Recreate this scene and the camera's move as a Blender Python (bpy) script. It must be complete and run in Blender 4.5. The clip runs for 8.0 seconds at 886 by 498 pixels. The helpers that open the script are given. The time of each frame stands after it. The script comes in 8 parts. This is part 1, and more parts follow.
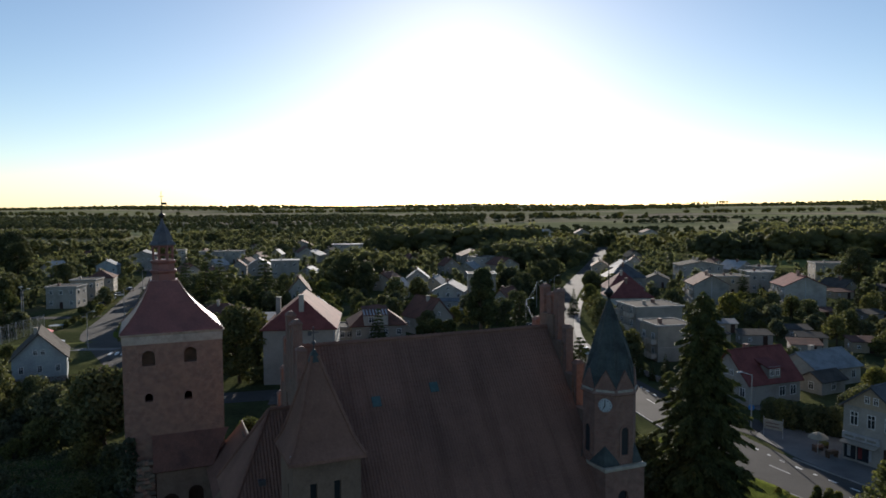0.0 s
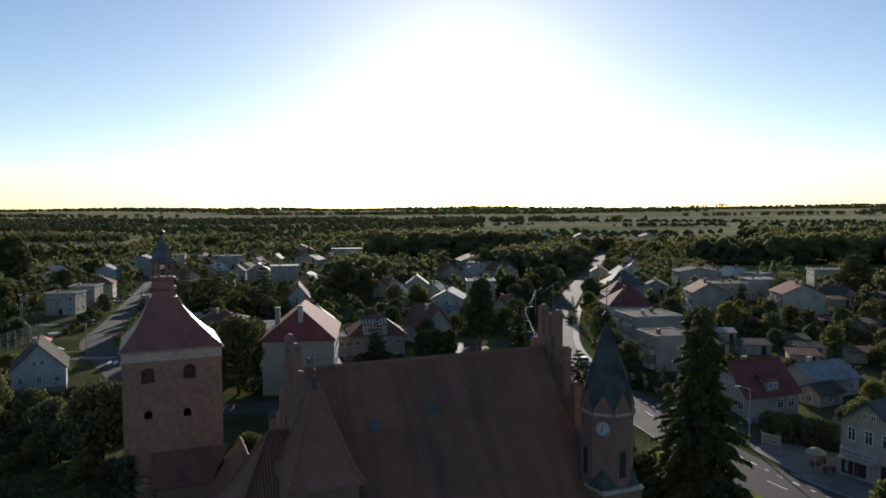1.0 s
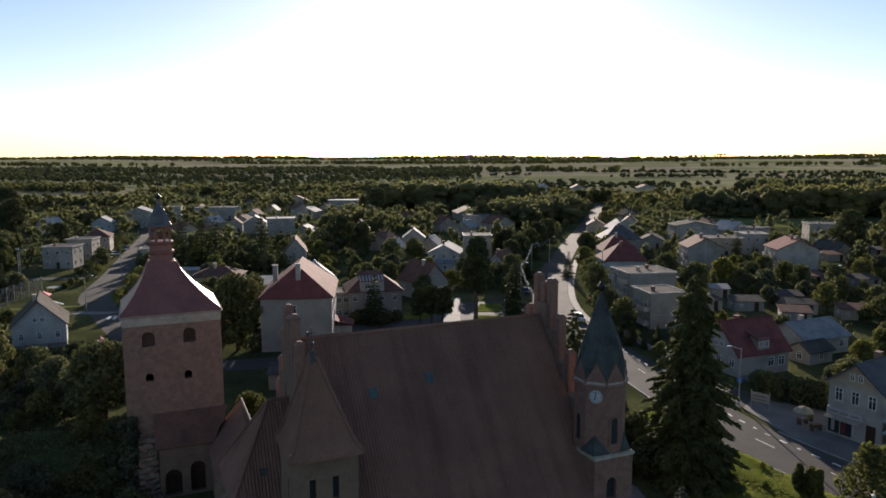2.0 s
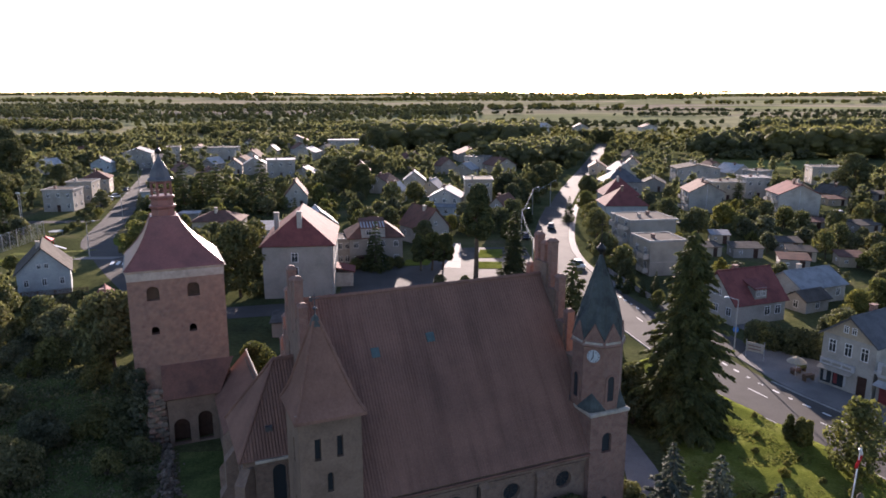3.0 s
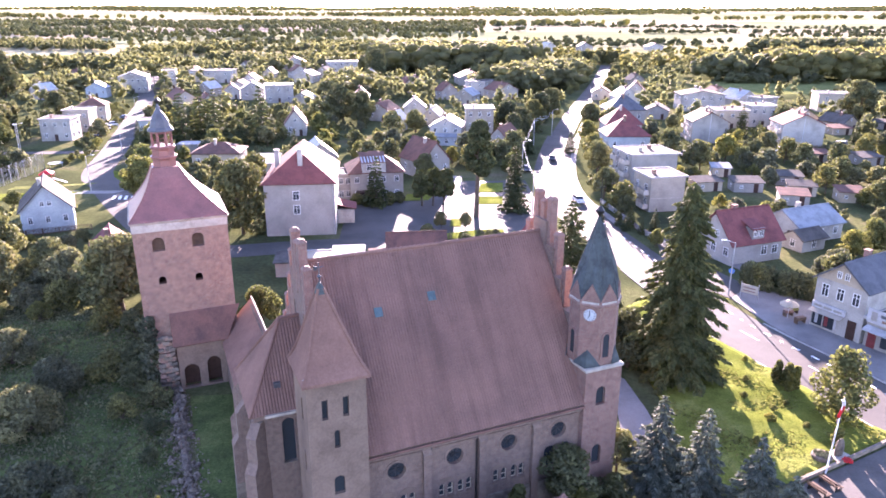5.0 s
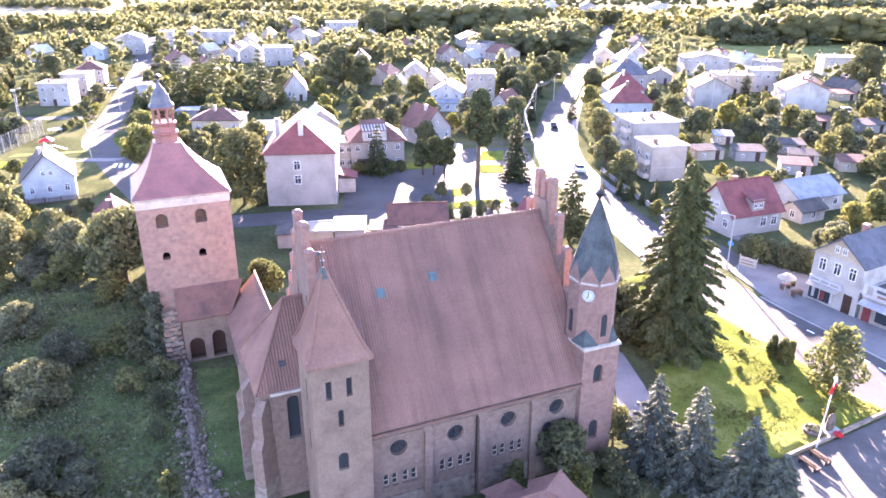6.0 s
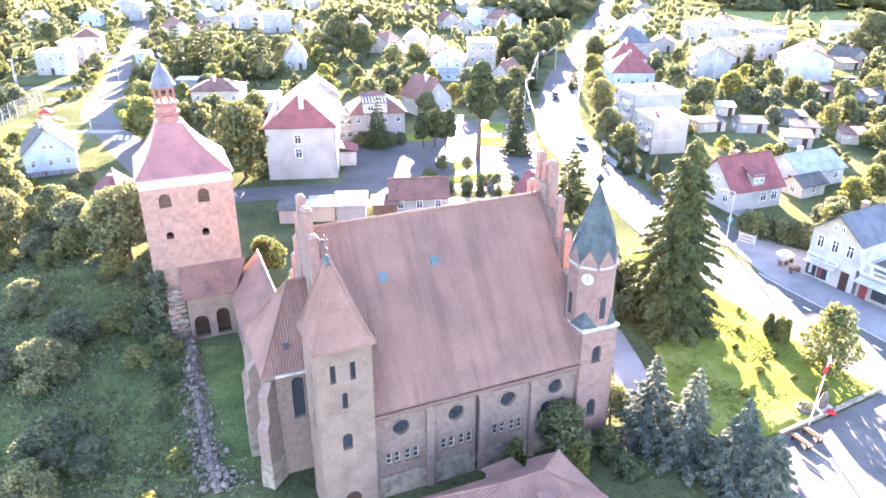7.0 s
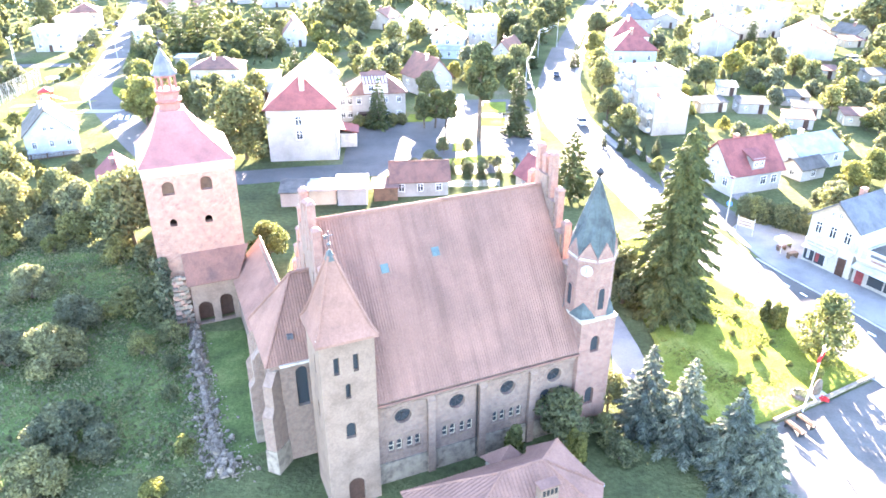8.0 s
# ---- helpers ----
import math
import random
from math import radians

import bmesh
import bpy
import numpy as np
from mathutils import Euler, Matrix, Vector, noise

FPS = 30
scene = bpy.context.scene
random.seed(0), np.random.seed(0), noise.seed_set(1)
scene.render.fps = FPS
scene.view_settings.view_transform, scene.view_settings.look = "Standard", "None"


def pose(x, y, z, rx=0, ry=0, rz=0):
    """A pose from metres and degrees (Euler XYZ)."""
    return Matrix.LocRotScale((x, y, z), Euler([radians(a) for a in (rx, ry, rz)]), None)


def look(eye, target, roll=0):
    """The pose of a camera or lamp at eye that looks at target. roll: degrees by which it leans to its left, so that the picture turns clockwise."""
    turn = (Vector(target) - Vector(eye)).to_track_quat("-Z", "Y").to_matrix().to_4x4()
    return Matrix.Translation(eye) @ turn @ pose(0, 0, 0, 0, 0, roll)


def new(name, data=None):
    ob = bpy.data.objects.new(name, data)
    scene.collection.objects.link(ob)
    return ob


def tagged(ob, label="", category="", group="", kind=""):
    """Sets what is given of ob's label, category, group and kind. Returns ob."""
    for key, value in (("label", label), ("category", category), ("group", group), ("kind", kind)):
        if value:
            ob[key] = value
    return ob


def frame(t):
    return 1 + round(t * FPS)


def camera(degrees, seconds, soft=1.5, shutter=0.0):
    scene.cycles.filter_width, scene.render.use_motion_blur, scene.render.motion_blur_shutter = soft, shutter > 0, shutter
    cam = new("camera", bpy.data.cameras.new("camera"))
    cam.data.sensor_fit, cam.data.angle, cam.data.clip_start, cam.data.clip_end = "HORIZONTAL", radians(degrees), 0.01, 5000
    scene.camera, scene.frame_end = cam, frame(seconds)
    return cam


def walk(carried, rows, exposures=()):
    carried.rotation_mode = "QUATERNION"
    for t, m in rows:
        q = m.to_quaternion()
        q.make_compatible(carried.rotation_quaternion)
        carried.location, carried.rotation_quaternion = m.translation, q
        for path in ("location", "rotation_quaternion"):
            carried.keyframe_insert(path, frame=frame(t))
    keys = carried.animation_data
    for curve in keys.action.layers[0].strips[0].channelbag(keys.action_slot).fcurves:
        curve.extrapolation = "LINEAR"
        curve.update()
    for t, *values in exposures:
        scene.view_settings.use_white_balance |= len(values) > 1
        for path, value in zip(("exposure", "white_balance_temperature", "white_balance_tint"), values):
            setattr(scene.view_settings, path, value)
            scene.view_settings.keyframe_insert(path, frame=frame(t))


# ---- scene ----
cam = camera(64.1, 8.0, soft=1.7)
# seconds, eye, a point two metres ahead, lean
PATH = [
    (0, (0.83, 1.56, 30.79), (0.718, 3.553, 30.671), -0.4),
    (0.5, (0.86, 1.47, 31.60), (0.749, 3.464, 31.484), -0.4),
    (1, (0.89, 1.42, 32.39), (0.78, 3.414, 32.277), -0.3),
    (1.2, (0.89, 1.38, 32.70), (0.783, 3.374, 32.588), -0.3),
    (2.3, (0.88, 1.28, 34.60), (0.779, 3.252, 34.276), -0.1),
    (2.5, (0.875, 1.28, 34.98), (0.772, 3.245, 34.624), -0.1),
    (3, (0.854, 1.29, 35.858), (0.753, 3.241, 35.43), 0.0),
    (3.5, (0.83, 1.29, 36.695), (0.729, 3.227, 36.209), 0.0),
    (4, (0.826, 1.28, 37.542), (0.727, 3.203, 37.002), 0.0),
    (4.5, (0.825, 1.29, 38.346), (0.726, 3.197, 37.753), 0.0),
    (6, (0.786, 1.21, 40.95), (0.687, 3.062, 40.201), 0.1),
    (6.5, (0.76, 1.185, 41.79), (0.661, 3.017, 40.992), 0.1),
    (7, (0.713, 1.17, 42.58), (0.615, 2.983, 41.742), 0.1),
    (7.5, (0.65, 1.155, 43.42), (0.552, 2.95, 42.544), 0.2),
    (8, (0.605, 1.15, 44.232), (0.509, 2.931, 43.327), 0.2),
]
# seconds, stops, kelvin, tint: the picture brightens and warms as the camera tips down
EXPOSURES = [(0, 0.85, 6000, 12), (1.2, 0.88, 6100, 13), (2.3, 1.35, 6500, 20), (3.0, 2.12, 6350, 29), (3.5, 2.62, 6200, 34), (4.0, 3.24, 6150, 42), (4.5, 3.75, 6150, 46), (6.0, 4.78, 6250, 47), (6.5, 5.1, 6350, 42), (7.0, 5.4, 6450, 32), (7.5, 5.75, 6450, 25), (8.0, 5.92, 6450, 23)]
walk(cam, [(t, look(eye, target, lean)) for t, eye, target, lean in PATH], EXPOSURES)

# ---- light: low evening sun straight ahead ----
SUN_EL, SUN_AZ = 12.4, -1.2      # degrees above the horizon, and from +y towards +x
world = bpy.data.worlds.new("sky")
scene.world = world
world.use_nodes = True
wn = world.node_tree.nodes
sky = wn.new("ShaderNodeTexSky")
sky.sky_type = "NISHITA"
sky.sun_disc = False
sky.sun_elevation = radians(SUN_EL)
sky.sun_rotation = radians(SUN_AZ)
sky.altitude = 100
sky.air_density, sky.dust_density, sky.ozone_density = 0.85, 0.2, 1.3
wn["Background"].inputs["Strength"].default_value = 0.066
world.node_tree.links.new(sky.outputs[0], wn["Background"].inputs["Color"])
lamp = bpy.data.lights.new("sun", "SUN")
lamp.energy, lamp.angle, lamp.color = 4.2, radians(0.6), (1.0, 0.88, 0.72)
sun = new("sun", lamp)
se, sa = radians(SUN_EL), radians(SUN_AZ)
sun.matrix_world = look((0, 0, 60), (-math.sin(sa) * math.cos(se), -math.cos(sa) * math.cos(se), 60 - math.sin(se)))


# ---- materials ----
def nodes_of(name):
    m = bpy.data.materials.new(name)
    m.use_nodes = True
    t = m.node_tree
    return m, t, t.nodes["Principled BSDF"]


def ramp(t, fac, stops):
    r = t.nodes.new("ShaderNodeValToRGB")
    r.color_ramp.elements[0].position, r.color_ramp.elements[0].color = stops[0][0], (*stops[0][1], 1)
    r.color_ramp.elements[1].position, r.color_ramp.elements[1].color = stops[-1][0], (*stops[-1][1], 1)
    for p, c in stops[1:-1]:
        r.color_ramp.elements.new(p).color = (*c, 1)
    t.links.new(fac, r.inputs["Fac"])
    return r.outputs["Color"]


def noisy(t, scale, detail=5.0, vec=None, rough=0.6):
    n = t.nodes.new("ShaderNodeTexNoise")
    n.inputs["Scale"].default_value, n.inputs["Detail"].default_value, n.inputs["Roughness"].default_value = scale, detail, rough
    if vec is not None:
        t.links.new(vec, n.inputs["Vector"])
    return n.outputs["Fac"]


def mixed(t, a, b, fac, how="MIX"):
    m = t.nodes.new("ShaderNodeMix")
    m.data_type, m.blend_type = "RGBA", how
    for sock, v in ((m.inputs[0], fac), (m.inputs[6], a), (m.inputs[7], b)):
        if hasattr(v, "is_linked"):
            t.links.new(v, sock)
        elif isinstance(v, (int, float)):
            sock.default_value = v
        else:
            sock.default_value = (*v, 1)
    return m.outputs[2]


def place_of(t):
    return t.nodes.new("ShaderNodeNewGeometry").outputs["Position"]


def coords(t):
    return t.nodes.new("ShaderNodeTexCoord").outputs["Object"]


def bumped(t, p, height, strength, dist=0.05):
    b = t.nodes.new("ShaderNodeBump")
    b.inputs["Strength"].default_value, b.inputs["Distance"].default_value = strength, dist
    t.links.new(height, b.inputs["Height"])
    t.links.new(b.outputs["Normal"], p.inputs["Normal"])


def shade(c, k):
    return tuple(max(0.0, min(1.0, v * k)) for v in c)


def rough_mat(name, c, c2=None, rough=0.85, big=0.6, fine=12.0, bump=0.3, metal=0.0, vary=0.0, streak=0.0, spec=0.2):
    """A plain weathered surface: large stains, fine grain, relief."""
    m, t, p = nodes_of(name)
    vec = coords(t)
    c2 = c2 or shade(c, 0.62)
    a = ramp(t, noisy(t, big, 6.0, vec, 0.65), [(0.33, c2), (0.55, c), (0.72, shade(c, 1.12))])
    g = ramp(t, noisy(t, fine, 4.0, vec), [(0.3, (0.72, 0.72, 0.72)), (0.7, (1.1, 1.1, 1.1))])
    col = mixed(t, a, g, 0.6, "MULTIPLY")
    if vary:
        info = t.nodes.new("ShaderNodeObjectInfo").outputs["Random"]
        col = mixed(t, col, ramp(t, info, [(0.0, (1 - vary,) * 3), (1.0, (1 + vary * 0.3,) * 3)]), 1.0, "MULTIPLY")
    if streak:
        mp = t.nodes.new("ShaderNodeMapping")
        mp.inputs["Scale"].default_value = (1.1, 0.07, 0.07)
        t.links.new(vec, mp.inputs["Vector"])
        col = mixed(t, col, ramp(t, noisy(t, 1.0, 6.0, mp.outputs[0], 0.7), [(0.38, (0.55, 0.52, 0.52)), (0.5, (1, 1, 1)), (0.68, (1.22, 1.2, 1.18))]), streak, "MULTIPLY")
    t.links.new(col, p.inputs["Base Color"])
    p.inputs["Roughness"].default_value, p.inputs["Metallic"].default_value = rough, metal
    p.inputs["Specular IOR Level"].default_value = spec
    if bump:
        bumped(t, p, noisy(t, fine * 2, 4.0, vec), bump, 0.03)
    return m


def brick_mat(name, c1, c2, mortar, stain, wear=0.5):
    """Brickwork in beds of 8 cm, blotched by age."""
    m, t, p = nodes_of(name)
    vec = coords(t)
    sep = t.nodes.new("ShaderNodeSeparateXYZ")
    t.links.new(vec, sep.inputs[0])
    add = t.nodes.new("ShaderNodeMath")
    t.links.new(sep.outputs[0], add.inputs[0]), t.links.new(sep.outputs[1], add.inputs[1])
    com = t.nodes.new("ShaderNodeCombineXYZ")
    t.links.new(add.outputs[0], com.inputs[0]), t.links.new(sep.outputs[2], com.inputs[1])
    b = t.nodes.new("ShaderNodeTexBrick")
    t.links.new(com.outputs[0], b.inputs["Vector"])
    b.inputs["Color1"].default_value, b.inputs["Color2"].default_value, b.inputs["Mortar"].default_value = (*c1, 1), (*c2, 1), (*mortar, 1)
    b.inputs["Scale"].default_value, b.inputs["Mortar Size"].default_value = 1.0, 0.012
    b.inputs["Brick Width"].default_value, b.inputs["Row Height"].default_value = 0.29, 0.095
    big = ramp(t, noisy(t, 0.35, 7.0, vec, 0.7), [(0.36, (0, 0, 0)), (0.64, (1, 1, 1))])
    sc = t.nodes.new("ShaderNodeMath")
    sc.operation, sc.inputs[1].default_value = "MULTIPLY", wear
    t.links.new(big, sc.inputs[0])
    col = mixed(t, b.outputs["Color"], stain, sc.outputs[0])
    med = ramp(t, noisy(t, 2.2, 5.0, vec, 0.7), [(0.32, (0.6, 0.6, 0.62)), (0.62, (1.12, 1.1, 1.08))])
    col = mixed(t, col, med, 0.75, "MULTIPLY")
    t.links.new(col, p.inputs["Base Color"])
    p.inputs["Roughness"].default_value = 0.9
    bumped(t, p, b.outputs["Fac"], -0.35, 0.02)
    return m


def blend(a, b, k):
    return tuple(p * 0.8 * (1 - k) + q * k for p, q in zip(a, b))


def leaf_mat(name, dark, light, glow=0.35, clump=0.5, spread=1.0):
    """Foliage that lets the low sun through."""
    m, t, p = nodes_of(name)
    geo = t.nodes.new("ShaderNodeNewGeometry")
    info = t.nodes.new("ShaderNodeObjectInfo").outputs["Random"]
    col = ramp(t, geo.outputs["Random Per Island"], [(0.0, blend(light, dark, spread)), (0.6, shade(light, 0.8)), (1.0, blend(shade(light, 0.8), light, spread))])
    col = mixed(t, col, ramp(t, info, [(0.0, (0.7, 0.74, 0.75)), (0.5, (1, 1, 0.95)), (1.0, (1.25, 1.15, 0.85))]), 1.0, "MULTIPLY")
    col = mixed(t, col, ramp(t, noisy(t, clump, 3.0, place_of(t)), [(0.34, (0.68, 0.72, 0.72)), (0.5, (0.95, 0.95, 0.92)), (0.6, (1.14, 1.1, 0.95)), (0.7, (1.25, 1.2, 1.0))]), 0.9, "MULTIPLY")
    t.links.new(col, p.inputs["Base Color"])
    p.inputs["Roughness"].default_value = 0.8
    p.inputs["Specular IOR Level"].default_value = 0.08
    tr = t.nodes.new("ShaderNodeBsdfTranslucent")
    t.links.new(mixed(t, col, (1.0, 1.03, 0.74), 1.0, "MULTIPLY"), tr.inputs["Color"])
    mx = t.nodes.new("ShaderNodeMixShader")
    mx.inputs[0].default_value = glow
    t.links.new(p.outputs[0], mx.inputs[1]), t.links.new(tr.outputs[0], mx.inputs[2])
    t.links.new(mx.outputs[0], t.nodes["Material Output"].inputs["Surface"])
    return m


def glass_mat(name, tint=(0.03, 0.035, 0.04)):
    m, t, p = nodes_of(name)
    p.inputs["Base Color"].default_value = (*tint, 1)
    p.inputs["Roughness"].default_value, p.inputs["IOR"].default_value = 0.15, 1.35
    bumped(t, p, noisy(t, 1.5, 2.0, coords(t)), 0.08, 0.05)
    return m


def ground_mat():
    """Gardens and rough grass near by; a patchwork of fields far off."""
    m, t, p = nodes_of("ground_cover")
    pos = place_of(t)
    near = ramp(t, noisy(t, 0.045, 8.0, pos, 0.62), [(0.34, (0.045, 0.05, 0.027)), (0.47, (0.068, 0.078, 0.036)), (0.56, (0.098, 0.105, 0.047)), (0.68, (0.14, 0.122, 0.08))])
    near = mixed(t, near, ramp(t, noisy(t, 1.6, 6.0, pos, 0.7), [(0.3, (0.5, 0.5, 0.5)), (0.7, (1.25, 1.25, 1.2))]), 0.8, "MULTIPLY")
    vor = t.nodes.new("ShaderNodeTexVoronoi")
    vor.inputs["Scale"].default_value = 1.0
    mp = t.nodes.new("ShaderNodeMapping")
    mp.inputs["Scale"].default_value, mp.inputs["Rotation"].default_value = (0.0026, 0.0052, 0.0), (0, 0, 0.35)
    t.links.new(pos, mp.inputs["Vector"]), t.links.new(mp.outputs[0], vor.inputs["Vector"])
    sep = t.nodes.new("ShaderNodeSeparateColor")
    t.links.new(vor.outputs["Color"], sep.inputs[0])
    # far field tones greyed, haze put into the colour
    far = ramp(t, sep.outputs[0], [(0.0, (0.16, 0.17, 0.10)), (0.25, (0.27, 0.26, 0.16)), (0.45, (0.18, 0.195, 0.105)), (0.62, (0.33, 0.285, 0.21)), (0.8, (0.24, 0.25, 0.13)), (1.0, (0.28, 0.235, 0.19))])
    far = mixed(t, far, ramp(t, noisy(t, 0.01, 6.0, pos), [(0.35, (0.7, 0.7, 0.7)), (0.65, (1.15, 1.15, 1.1))]), 0.7, "MULTIPLY")
    ln = t.nodes.new("ShaderNodeVectorMath")
    ln.operation = "LENGTH"
    t.links.new(pos, ln.inputs[0])
    rng = t.nodes.new("ShaderNodeMapRange")
    rng.inputs["From Min"].default_value, rng.inputs["From Max"].default_value = 520, 760
    t.links.new(ln.outputs["Value"], rng.inputs["Value"])
    t.links.new(mixed(t, near, far, rng.outputs[0]), p.inputs["Base Color"])
    p.inputs["Roughness"].default_value = 0.95
    p.inputs["Specular IOR Level"].default_value = 0.0
    bumped(t, p, noisy(t, 2.5, 6.0, pos), 0.9, 0.25)
    return m


def grass_mat(name, a, b, c):
    m, t, p = nodes_of(name)
    pos = place_of(t)
    col = ramp(t, noisy(t, 0.22, 7.0, pos, 0.7), [(0.36, a), (0.52, b), (0.66, c)])
    col = mixed(t, col, ramp(t, noisy(t, 5.0, 5.0, pos, 0.75), [(0.3, (0.45, 0.5, 0.45)), (0.7, (1.3, 1.28, 1.15))]), 0.85, "MULTIPLY")
    t.links.new(col, p.inputs["Base Color"])
    p.inputs["Roughness"].default_value = 0.9
    p.inputs["Specular IOR Level"].default_value = 0.0
    bumped(t, p, noisy(t, 7.0, 5.0, pos), 1.0, 0.12)
    return m


